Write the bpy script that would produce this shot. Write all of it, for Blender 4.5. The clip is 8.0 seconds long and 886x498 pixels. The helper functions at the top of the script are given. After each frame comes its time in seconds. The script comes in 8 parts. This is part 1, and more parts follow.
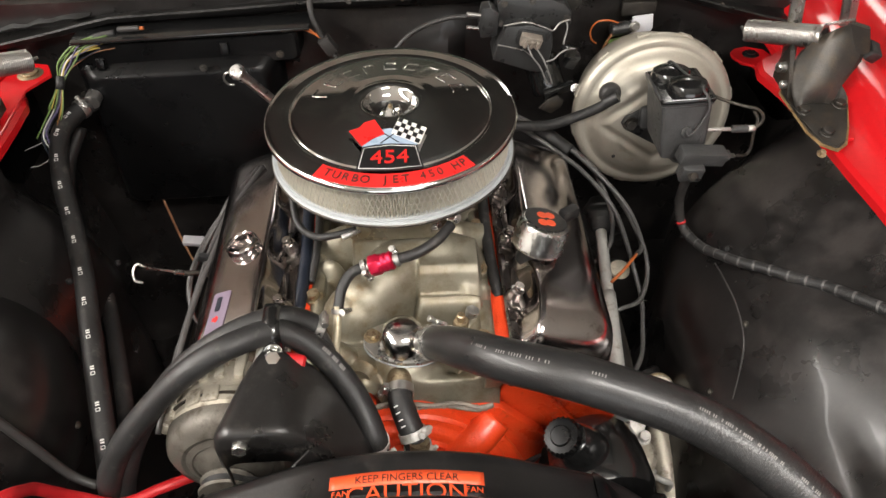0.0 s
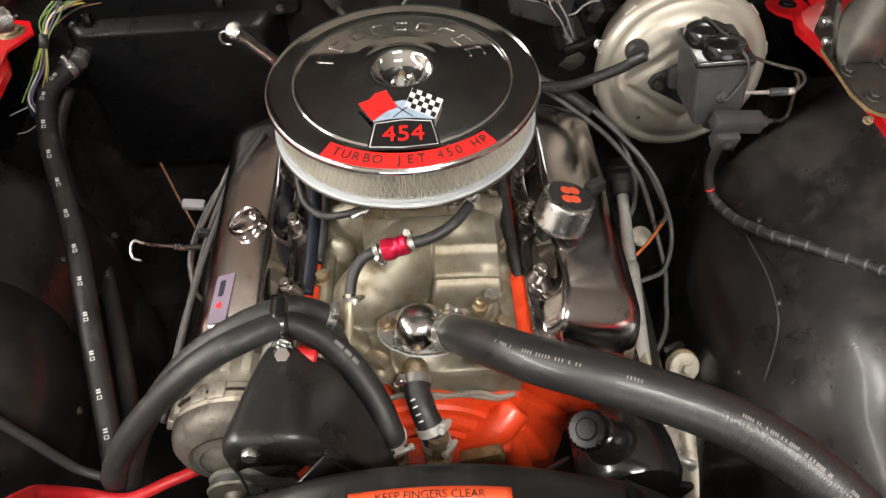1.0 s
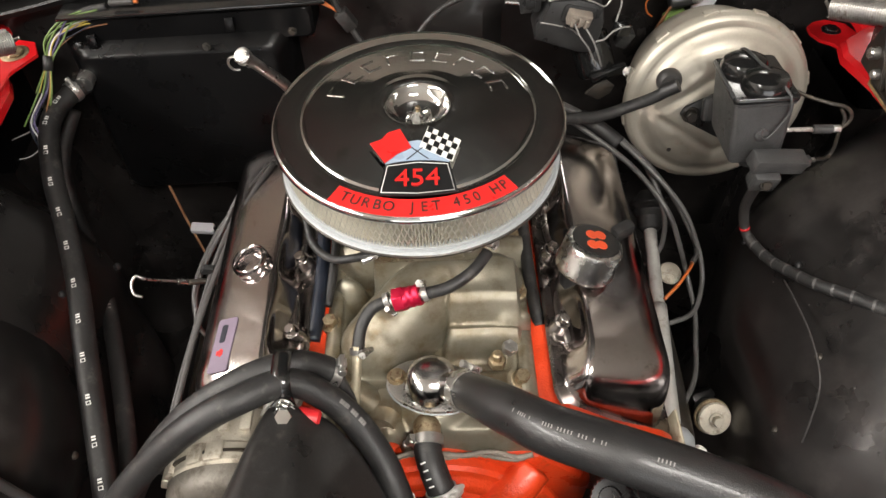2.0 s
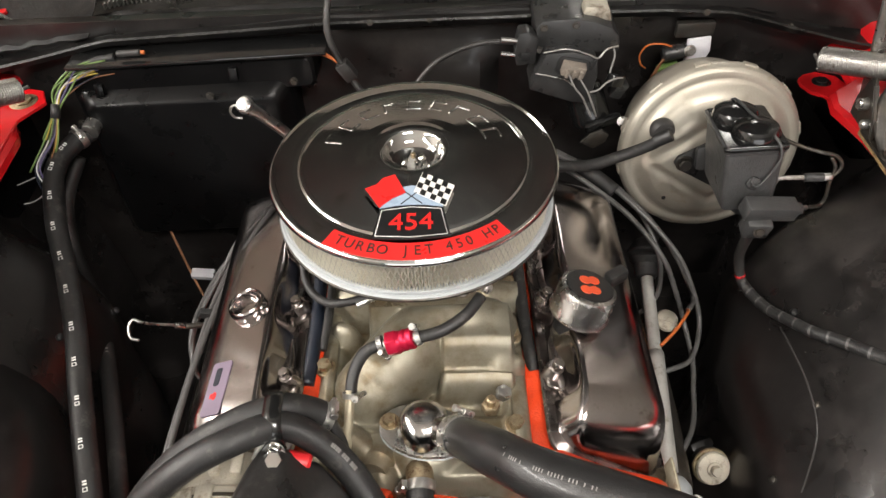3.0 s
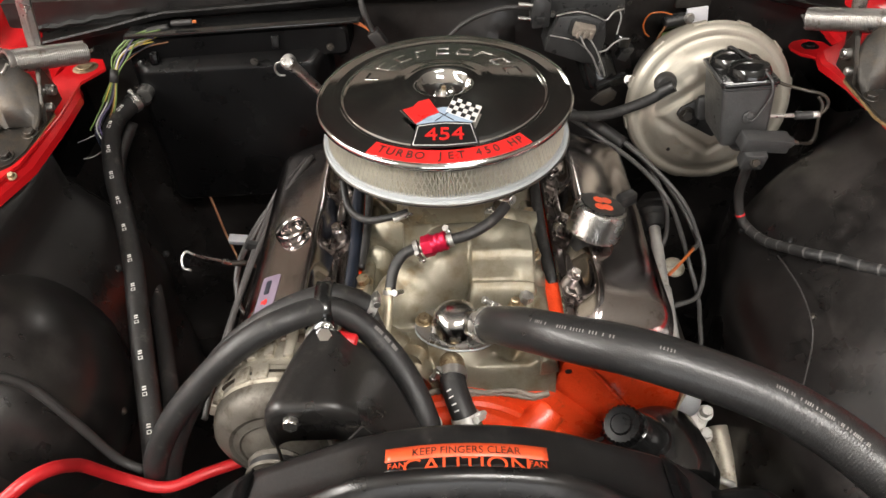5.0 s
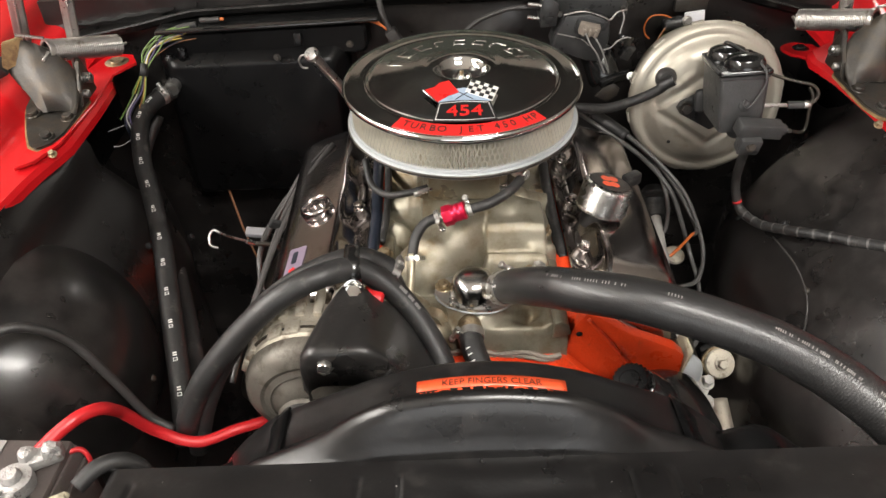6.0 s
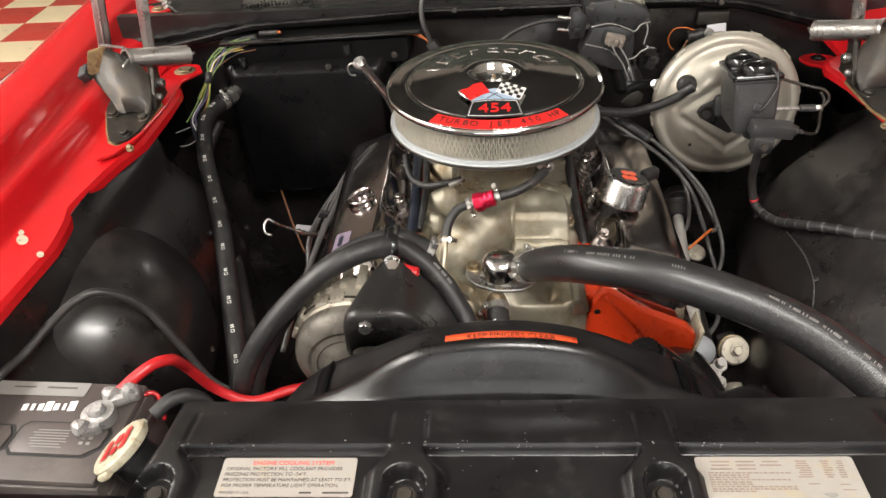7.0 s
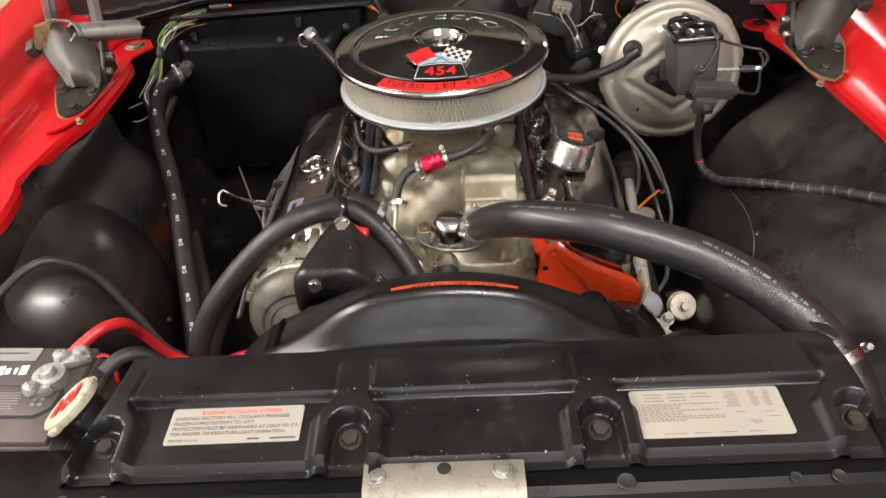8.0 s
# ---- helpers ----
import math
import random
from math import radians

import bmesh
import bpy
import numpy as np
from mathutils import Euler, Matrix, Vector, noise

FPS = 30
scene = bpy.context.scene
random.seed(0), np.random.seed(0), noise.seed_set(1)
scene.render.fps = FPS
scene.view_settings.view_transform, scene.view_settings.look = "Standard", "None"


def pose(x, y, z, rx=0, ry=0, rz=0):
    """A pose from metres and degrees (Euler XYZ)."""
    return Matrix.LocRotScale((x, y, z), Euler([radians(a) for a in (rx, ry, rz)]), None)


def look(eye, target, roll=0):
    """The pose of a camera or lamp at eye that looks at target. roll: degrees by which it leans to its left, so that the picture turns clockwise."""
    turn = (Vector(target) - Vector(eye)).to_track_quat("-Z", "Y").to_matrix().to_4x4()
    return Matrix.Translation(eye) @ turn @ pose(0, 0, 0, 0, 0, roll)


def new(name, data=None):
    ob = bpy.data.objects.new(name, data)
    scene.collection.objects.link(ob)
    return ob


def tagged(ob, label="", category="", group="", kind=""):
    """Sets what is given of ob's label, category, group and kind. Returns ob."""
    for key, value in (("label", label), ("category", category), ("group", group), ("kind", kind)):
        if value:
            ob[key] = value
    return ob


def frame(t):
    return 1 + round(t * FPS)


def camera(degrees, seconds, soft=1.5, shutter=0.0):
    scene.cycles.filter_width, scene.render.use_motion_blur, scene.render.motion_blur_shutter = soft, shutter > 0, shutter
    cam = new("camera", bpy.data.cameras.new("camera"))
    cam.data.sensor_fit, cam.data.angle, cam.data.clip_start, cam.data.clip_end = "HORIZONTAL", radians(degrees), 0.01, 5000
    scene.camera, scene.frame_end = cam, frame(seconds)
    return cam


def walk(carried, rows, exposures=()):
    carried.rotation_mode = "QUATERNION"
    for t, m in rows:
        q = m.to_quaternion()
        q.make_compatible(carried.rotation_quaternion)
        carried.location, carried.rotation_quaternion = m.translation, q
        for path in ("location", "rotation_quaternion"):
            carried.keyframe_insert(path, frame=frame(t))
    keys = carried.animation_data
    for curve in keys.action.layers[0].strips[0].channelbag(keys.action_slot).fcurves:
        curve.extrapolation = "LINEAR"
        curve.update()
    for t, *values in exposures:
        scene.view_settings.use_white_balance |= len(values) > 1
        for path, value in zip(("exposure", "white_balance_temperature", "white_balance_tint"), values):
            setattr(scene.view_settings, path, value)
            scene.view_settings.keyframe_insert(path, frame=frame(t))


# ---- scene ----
cam = camera(61.4, 8.0)
PATH = [
    (0, (0.04, -0.863, 1.557), (0.086, 0.582, 0.175), -1.5),
    (0.5, (0.034, -0.842, 1.559), (0.077, 0.556, 0.129), -2.0),
    (1, (0.024, -0.77, 1.553), (0.057, 0.546, 0.047), -2.1),
    (1.5, (0.033, -0.706, 1.552), (0.031, 0.569, 0.012), -2.5),
    (2, (0.032, -0.685, 1.544), (0.013, 0.632, 0.039), -2.9),
    (3.5, (0.05, -0.723, 1.543), (0.014, 0.726, 0.164), -3.0),
    (4, (0.048, -0.775, 1.522), (0.0, 0.692, 0.163), -3.5),
    (4.5, (0.036, -0.841, 1.508), (-0.014, 0.64, 0.165), -3.7),
    (6, (-0.026, -0.989, 1.472), (-0.045, 0.569, 0.217), -2.4),
    (6.5, (-0.006, -1.077, 1.481), (-0.11, 0.506, 0.262), -3.4),
    (7, (-0.008, -1.112, 1.49), (-0.14, 0.485, 0.293), -4.0),
    (7.5, (-0.005, -1.146, 1.498), (-0.117, 0.455, 0.303), -4.1),
    (8, (0.027, -1.153, 1.468), (-0.036, 0.426, 0.243), -4.0),
]
walk(cam, [(t, look(eye, target, roll)) for t, eye, target, roll in PATH])

# ---- light: a garage with added ceiling lamps, and dim daylight outside ----
scene.view_settings.exposure = -0.22
world = bpy.data.worlds.new("world")
scene.world = world
world.use_nodes = True
bg = world.node_tree.nodes["Background"]
sky = world.node_tree.nodes.new("ShaderNodeTexSky")
sky.sky_type = "NISHITA"
sky.sun_disc = False
sky.sun_elevation = radians(35)
world.node_tree.links.new(sky.outputs[0], bg.inputs[0])
bg.inputs[1].default_value = 0.05

LAMPS = [  # centre of an added, unseen ceiling lamp, its size in x and y, watts
    ((0.6, -1.75, 2.86), 1.2, 0.5, 108),
    ((-2.8, -1.3, 2.86), 0.6, 3.0, 350),
    ((7.3, -0.8, 2.86), 0.4, 2.4, 38),
    ((-3.6, 1.0, 2.86), 0.4, 1.2, 60),
    ((1.6, 3.6, 2.86), 0.4, 2.4, 30),
]
for place, sx, sy, watts in LAMPS:
    lamp = bpy.data.lights.new("ceiling_fill", "AREA")
    lamp.shape, lamp.size, lamp.size_y, lamp.energy, lamp.color = "RECTANGLE", sx, sy, watts, (1.0, 0.955, 0.90)
    new("ceiling_fill", lamp).matrix_world = pose(*place)
# daylight through the open garage door, ahead of the car
door = bpy.data.lights.new("door_daylight", "AREA")
door.shape, door.size, door.size_y, door.energy, door.color = "RECTANGLE", 4.4, 2.2, 110, (1.0, 0.98, 0.97)
new("door_daylight", door).matrix_world = pose(0.25, -5.45, 1.15, 90, 0, 0)

# ---- mesh tools ----
def thing(name, base, label, category, group="", kind=""):
    """An Empty at the base of a thing; its parts are built in world metres."""
    ob = new(name)
    ob.empty_display_size = 0.05
    ob.location = base
    return tagged(ob, label, category, group, kind)


def finish(bm, smooth=35):
    if smooth:
        for f in bm.faces:
            f.smooth = True
        limit = radians(smooth)
        for e in bm.edges:
            if len(e.link_faces) != 2 or e.calc_face_angle(0) > limit:
                e.smooth = False


def part(name, bm, material, parent=None, label="", smooth=35):
    """Links a bmesh in world metres as one mesh, under a thing or a part."""
    finish(bm, smooth)
    me = bpy.data.meshes.new(name)
    bm.to_mesh(me)
    bm.free()
    me.materials.append(material)
    ob = new(name, me)
    if parent:
        ob.parent = parent
        if parent.type == "EMPTY":
            ob.matrix_parent_inverse = Matrix.Translation(-parent.location)
    return tagged(ob, label)


def lone(name, bm, material, label, category, group="", kind="", smooth=35):
    return tagged(part(name, bm, material, None, "", smooth), label, category, group, kind)


def spline(points, n=8):
    """Points on a Catmull-Rom curve, n to each stretch."""
    p = [Vector(a) for a in points]
    if len(p) < 3:
        return [p[0].lerp(p[-1], i / n) for i in range(n + 1)]
    q = [2 * p[0] - p[1]] + p + [2 * p[-1] - p[-2]]
    out = []
    for i in range(1, len(q) - 2):
        for k in range(n):
            t = k / n
            a, b, c, d = q[i - 1 : i + 3]
            out.append(0.5 * (2 * b + (c - a) * t + (2 * a - 5 * b + 4 * c - d) * t * t + (3 * b - a - 3 * c + d) * t ** 3))
    return out + [p[-1]]


def sweep(path, radius, seg=12, bm=None, caps=True, wave=None):
    """A tube along ready points. radius: a number, or one for each point; wave(i, n) scales it."""
    bm = bm or bmesh.new()
    n = len(path)
    tan = [(path[min(i + 1, n - 1)] - path[max(i - 1, 0)]).normalized() for i in range(n)]
    side = tan[0].orthogonal().normalized()
    rings = []
    for i in range(n):
        side = (side - tan[i] * side.dot(tan[i])).normalized()
        other = tan[i].cross(side)
        r = radius[i] if isinstance(radius, (list, tuple)) else radius
        if wave:
            r *= wave(i, n)
        rings.append([bm.verts.new(path[i] + r * (math.cos(a) * side + math.sin(a) * other)) for a in (2 * math.pi * k / seg for k in range(seg))])
    for a, b in zip(rings, rings[1:]):
        for k in range(seg):
            bm.faces.new((a[k], a[(k + 1) % seg], b[(k + 1) % seg], b[k]))
    if caps:
        bm.faces.new(rings[0][::-1])
        bm.faces.new(rings[-1])
    return bm


def tube(points, radius, seg=12, n=8, bm=None, wave=None):
    return sweep(spline(points, n), radius, seg, bm, True, wave)


def axis_matrix(at, axis, spin=0):
    """Local z along the axis, origin at the place."""
    turn = Vector(axis).to_track_quat("Z", "Y").to_matrix().to_4x4()
    return Matrix.Translation(at) @ turn @ pose(0, 0, 0, 0, 0, spin)


def lathe(profile, m=None, seg=48, bm=None, lobes=None):
    """Turns (radius, height) pairs round local z. lobes(angle): scale of the radius."""
    bm = bm or bmesh.new()
    m = m or Matrix()
    rings = []
    for r, z in profile:
        if r < 1e-6:
            rings.append([bm.verts.new(m @ Vector((0, 0, z)))])
        else:
            rings.append([bm.verts.new(m @ Vector((r * (lobes(a) if lobes else 1) * math.cos(a), r * (lobes(a) if lobes else 1) * math.sin(a), z))) for a in (2 * math.pi * k / seg for k in range(seg))])
    for a, b in zip(rings, rings[1:]):
        for k in range(seg):
            j = (k + 1) % seg
            if len(a) == 1 and len(b) == 1:
                continue
            if len(a) == 1:
                bm.faces.new((a[0], b[k], b[j]))
            elif len(b) == 1:
                bm.faces.new((a[k], a[j], b[0]))
            else:
                bm.faces.new((a[k], a[j], b[j], b[k]))
    bmesh.ops.recalc_face_normals(bm, faces=bm.faces)
    return bm


def rod(a, b, r, seg=16, bm=None, chamfer=0.0):
    a, b = Vector(a), Vector(b)
    h = (b - a).length
    c = min(chamfer, r * 0.6, h * 0.4)
    prof = [(0, 0), (r - c, 0), (r, c), (r, h - c), (r - c, h), (0, h)] if c else [(0, 0), (r, 0), (r, h), (0, h)]
    return lathe(prof, axis_matrix(a, b - a), seg, bm)


def block(size, m=None, bevel=0.0, bm=None, steps=2):
    """A box centred on m's origin, its edges rounded."""
    one = bmesh.new()
    bmesh.ops.create_cube(one, size=1)
    bmesh.ops.scale(one, vec=size, verts=one.verts)
    if bevel:
        bmesh.ops.bevel(one, geom=one.edges, offset=bevel, segments=steps, profile=0.5, affect="EDGES")
    bmesh.ops.transform(one, matrix=m or Matrix(), verts=one.verts)
    return join(bm, one) if bm else one


def join(bm, other):
    me = bpy.data.meshes.new("tmp")
    other.to_mesh(me)
    other.free()
    bm.from_mesh(me)
    bpy.data.meshes.remove(me)
    return bm


def prism(outline, depth, m=None, bevel=0.0, bm=None, steps=2):
    """An outline in local x, y drawn out along local z from 0 to depth."""
    one = bmesh.new()
    face = one.faces.new([one.verts.new((x, y, 0)) for x, y in outline])
    made = bmesh.ops.extrude_face_region(one, geom=[face])
    bmesh.ops.translate(one, vec=(0, 0, depth), verts=[v for v in made["geom"] if isinstance(v, bmesh.types.BMVert)])
    bmesh.ops.recalc_face_normals(one, faces=one.faces)
    if bevel:
        bmesh.ops.bevel(one, geom=one.edges, offset=bevel, segments=steps, profile=0.5, affect="EDGES")
    bmesh.ops.transform(one, matrix=m or Matrix(), verts=one.verts)
    return join(bm, one) if bm else one


def rounded(w, h, r, n=5):
    """The outline of a rounded rectangle round the origin."""
    out = []
    for cx, cy, a0 in ((w / 2 - r, h / 2 - r, 0), (r - w / 2, h / 2 - r, 90), (r - w / 2, r - h / 2, 180), (w / 2 - r, r - h / 2, 270)):
        out += [(cx + r * math.cos(radians(a0 + 90 * k / n)), cy + r * math.sin(radians(a0 + 90 * k / n))) for k in range(n + 1)]
    return out


def loft(rings, closed=True, caps=True, bm=None):
    bm = bm or bmesh.new()
    rows = [[bm.verts.new(p) for p in ring] for ring in rings]
    n = len(rows[0])
    for a, b in zip(rows, rows[1:]):
        for k in range(n if closed else n - 1):
            j = (k + 1) % n
            bm.faces.new((a[k], a[j], b[j], b[k]))
    if closed and caps:
        bm.faces.new(rows[0][::-1])
        bm.faces.new(rows[-1])
    bmesh.ops.recalc_face_normals(bm, faces=bm.faces)
    return bm


def sheet(rows, thick, bm=None):
    """A skin over rows of points, given a thickness against its normals."""
    one = bmesh.new()
    grid = [[one.verts.new(p) for p in row] for row in rows]
    for a, b in zip(grid, grid[1:]):
        for k in range(len(a) - 1):
            one.faces.new((a[k], a[k + 1], b[k + 1], b[k]))
    one.normal_update()
    shift = {v: v.normal.copy() for row in grid for v in row}
    back = [[one.verts.new(v.co - thick * shift[v]) for v in row] for row in grid]
    for a, b in zip(back, back[1:]):
        for k in range(len(a) - 1):
            one.faces.new((a[k], b[k], b[k + 1], a[k + 1]))
    edge = lambda r, s: [one.faces.new((r[k], s[k], s[k + 1], r[k + 1])) for k in range(len(r) - 1)]
    edge(grid[0], back[0]), edge(back[-1], grid[-1])
    edge([r[0] for r in back], [r[0] for r in grid]), edge([r[-1] for r in grid], [r[-1] for r in back])
    return join(bm, one) if bm else one


def field(x0, x1, nx, y0, y1, ny, height, thick):
    """A sheet whose height above the ground is a function of x and y."""
    return sheet([[Vector((x0 + (x1 - x0) * i / nx, y0 + (y1 - y0) * j / ny, height(x0 + (x1 - x0) * i / nx, y0 + (y1 - y0) * j / ny))) for i in range(nx + 1)] for j in range(ny + 1)], thick)


def step(a, b, x):
    t = min(max((x - a) / (b - a), 0.0), 1.0)
    return t * t * (3 - 2 * t)


def interp(x, pairs):
    for (x0, y0), (x1, y1) in zip(pairs, pairs[1:]):
        if x <= x1:
            return y0 + (y1 - y0) * min(max((x - x0) / (x1 - x0), 0), 1)
    return pairs[-1][1]


def hexagon(r):
    return [(r * math.cos(math.pi * k / 3), r * math.sin(math.pi * k / 3)) for k in range(6)]


def bolt_bm(at, axis, r=0.008, h=0.006, washer=True, bm=None):
    """A hex head on a washer."""
    bm = bm or bmesh.new()
    m = axis_matrix(at, axis, random.uniform(0, 60))
    if washer:
        lathe([(0, 0), (r * 1.35, 0), (r * 1.4, 0.0008), (r * 1.3, 0.0018), (0, 0.0018)], m, 20, bm)
    prism(hexagon(r), h, m @ Matrix.Translation((0, 0, 0.0015)), r * 0.09, bm, 1)
    return bm


def bolt(at, axis, material, parent, r=0.008, h=0.006, washer=True, name="bolt", label=""):
    return part(name, bolt_bm(at, axis, r, h, washer), material, parent, label)


def clamp(at, axis, r, width, material, parent, screw=(0, 0, 1), name="hose_clamp"):
    """A worm-drive band round a hose, with its screw housing."""
    ax, up = Vector(axis).normalized(), Vector(screw)
    up = (up - ax * up.dot(ax)).normalized()
    w = width / 2
    bm = lathe([(r, -w), (r + 0.0015, -w), (r + 0.0015, w), (r, w)], axis_matrix(at, ax), 32)
    cross = ax.cross(up)
    m = Matrix((cross, ax, up)).transposed().to_4x4()
    m.translation = Vector(at) + up * (r + 0.004)
    block((0.013, width * 0.9, 0.007), m, 0.001, bm)
    c = Vector(at) + up * (r + 0.005)
    rod(c - cross * 0.010, c + cross * 0.013, 0.0032, 10, bm)
    prism(hexagon(0.0048), 0.005, axis_matrix(c + cross * 0.012, cross), 0.0004, bm, 1)
    return part(name, bm, material, parent)


def lettering(text, size, m, depth=0.0004, bm=None, wide=1.0):
    """Raised letters; m's x runs along the line, z out of the surface; centred on m's origin."""
    cu = bpy.data.curves.new("lettering", "FONT")
    cu.body, cu.size, cu.extrude, cu.align_x, cu.align_y, cu.resolution_u = text, size, depth, "CENTER", "CENTER", 3
    ob = new("lettering", cu)
    bpy.context.view_layer.update()
    me = bpy.data.meshes.new_from_object(ob.evaluated_get(bpy.context.evaluated_depsgraph_get()))
    bpy.data.objects.remove(ob)
    bpy.data.curves.remove(cu)
    me.transform(m @ Matrix.Diagonal((wide, 1, 1, 1)))
    bm = bm or bmesh.new()
    bm.from_mesh(me)
    bpy.data.meshes.remove(me)
    return bm


def facing(at, x_way, normal):
    """A pose with local x near x_way and local z along the normal."""
    z = Vector(normal).normalized()
    x = Vector(x_way)
    x = (x - z * x.dot(z)).normalized()
    m = Matrix((x, z.cross(x), z)).transposed().to_4x4()
    m.translation = at
    return m


def dabs(rects, m, depth, bm=None):
    """Thin printed bars: (x, y, width, height) on the surface of m."""
    bm = bm or bmesh.new()
    for x, y, w, h in rects:
        block((w, h, depth), m @ Matrix.Translation((x, y, 0)), 0, bm)
    return bm

# ---- materials ----
def surface(name, color, rough=0.5, metal=0.0, vary=0.12, coarse=12.0, fine=220.0, bump=0.0, rough_vary=0.12, coat=0.0, dirt=None, dirt_amount=0.0, dirt_scale=30.0, specks=None, stretch=None, island=0.0, spec=0.5):
    """A procedural surface with two scales of variation, optional dirt, chips and grain. Sizes are per metre."""
    m = bpy.data.materials.new(name)
    m.use_nodes = True
    nt = m.node_tree
    node, link = nt.nodes.new, nt.links.new
    bsdf = nt.nodes["Principled BSDF"]
    co = node("ShaderNodeTexCoord").outputs["Object"]
    if stretch:
        mp = node("ShaderNodeMapping")
        mp.inputs["Scale"].default_value = stretch
        link(co, mp.inputs[0])
        co = mp.outputs[0]

    def noise_of(scale, detail=4.0, rough_=0.6):
        n = node("ShaderNodeTexNoise")
        n.inputs["Scale"].default_value, n.inputs["Detail"].default_value, n.inputs["Roughness"].default_value = scale, detail, rough_
        link(co, n.inputs["Vector"])
        return n.outputs["Fac"]

    def mixed(fac, a, b):
        x = node("ShaderNodeMix")
        x.data_type = "RGBA"
        for sock, value in ((x.inputs[0], fac), (x.inputs[6], a), (x.inputs[7], b)):
            if isinstance(value, bpy.types.NodeSocket):
                link(value, sock)
            else:
                sock.default_value = value
        return x.outputs[2]

    def ranged(value, a, b, c, d):
        r = node("ShaderNodeMapRange")
        r.inputs[1].default_value, r.inputs[2].default_value, r.inputs[3].default_value, r.inputs[4].default_value = a, b, c, d
        link(value, r.inputs[0])
        return r.outputs[0]

    big, small = noise_of(coarse), noise_of(fine, 3.0)
    shade = lambda k: (*[min(c * k, 1.0) for c in color], 1.0)
    base = mixed(ranged(big, 0.3, 0.7, 0, 1), shade(1 - vary), shade(1 + vary))
    base = mixed(ranged(small, 0.35, 0.65, 0, 0.5), base, shade(1 - 1.3 * vary))
    rough_out = ranged(big, 0.3, 0.7, max(rough - rough_vary, 0.02), min(rough + rough_vary, 1.0))
    if island:
        info = node("ShaderNodeObjectInfo")
        hs = node("ShaderNodeHueSaturation")
        link(ranged(info.outputs["Random"], 0, 1, 1 - island, 1 + island), hs.inputs["Value"])
        link(base, hs.inputs["Color"])
        base = hs.outputs[0]
    if dirt:
        d = noise_of(dirt_scale, 8.0, 0.7)
        fac = ranged(d, 0.62 - 0.22 * dirt_amount, 0.72 - 0.12 * dirt_amount, 0.0, 0.85)
        base = mixed(fac, base, (*dirt, 1.0))
    if specks:
        v = node("ShaderNodeTexVoronoi")
        v.inputs["Scale"].default_value = specks[1]
        link(co, v.inputs["Vector"])
        dots = ranged(v.outputs["Distance"], specks[2] * 0.6, specks[2], 1.0, 0.0)
        keep = ranged(noise_of(specks[1] * 0.37, 2.0), 0.56, 0.6, 0.0, 1.0)
        mul = node("ShaderNodeMath")
        mul.operation = "MULTIPLY"
        link(dots, mul.inputs[0]), link(keep, mul.inputs[1])
        base = mixed(mul.outputs[0], base, (*specks[0], 1.0))
    link(base, bsdf.inputs["Base Color"])
    link(rough_out, bsdf.inputs["Roughness"])
    bsdf.inputs["Metallic"].default_value = metal
    bsdf.inputs["Specular IOR Level"].default_value = spec
    bsdf.inputs["Coat Weight"].default_value = coat
    bsdf.inputs["Coat Roughness"].default_value = 0.06
    if bump:
        b = node("ShaderNodeBump")
        b.inputs["Strength"].default_value, b.inputs["Distance"].default_value = 1.0, bump
        add = node("ShaderNodeMath")
        add.operation = "ADD"
        link(small, add.inputs[0]), link(big, add.inputs[1])
        link(add.outputs[0], b.inputs["Height"])
        link(b.outputs[0], bsdf.inputs["Normal"])
    return m


CHROME = surface("chrome", (0.60, 0.595, 0.58), 0.07, 1.0, 0.04, 20, 300, 0.00003, 0.04)
WORN_CHROME = surface("worn_chrome", (0.44, 0.405, 0.395), 0.15, 1.0, 0.10, 18, 400, 0.00004, 0.06, dirt=(0.16, 0.13, 0.12), dirt_amount=0.2)
POLISHED = surface("polished_water_outlet", (0.50, 0.49, 0.48), 0.17, 1.0, 0.08, 30, 300, 0.0003, 0.05)
LATCH = surface("dull_latch_plate", (0.26, 0.24, 0.205), 0.48, 0.5, 0.2, 25, 400, 0.0003, 0.1, dirt=(0.12, 0.10, 0.07), dirt_amount=0.4, dirt_scale=45)
DULL_CHROME = surface("dulled_chrome", (0.36, 0.33, 0.315), 0.27, 1.0, 0.14, 24, 400, 0.0001, 0.08, dirt=(0.14, 0.11, 0.10), dirt_amount=0.35, dirt_scale=60)
STEEL = surface("zinc_steel", (0.52, 0.51, 0.49), 0.33, 0.95, 0.18, 60, 700, 0.0001, 0.14, dirt=(0.18, 0.15, 0.11), dirt_amount=0.25, dirt_scale=120)
RUSTY = surface("yellow_zinc_bolt", (0.42, 0.34, 0.22), 0.45, 0.85, 0.25, 90, 700, 0.0004, 0.15, dirt=(0.16, 0.08, 0.04), dirt_amount=0.6, dirt_scale=200)
CAST = surface("cast_aluminium", (0.265, 0.245, 0.19), 0.37, 0.60, 0.18, 14, 700, 0.0006, 0.10, dirt=(0.15, 0.105, 0.05), dirt_amount=0.7, dirt_scale=16)
ALTERNATOR = surface("aged_alternator_alloy", (0.50, 0.46, 0.38), 0.55, 0.55, 0.16, 25, 500, 0.0004, 0.12, dirt=(0.13, 0.10, 0.07), dirt_amount=0.5, dirt_scale=45)
BOOSTER = surface("cadmium_plate", (0.41, 0.38, 0.32), 0.42, 0.55, 0.07, 8, 300, 0.0001, 0.07, dirt=(0.30, 0.26, 0.18), dirt_amount=0.15, dirt_scale=18)
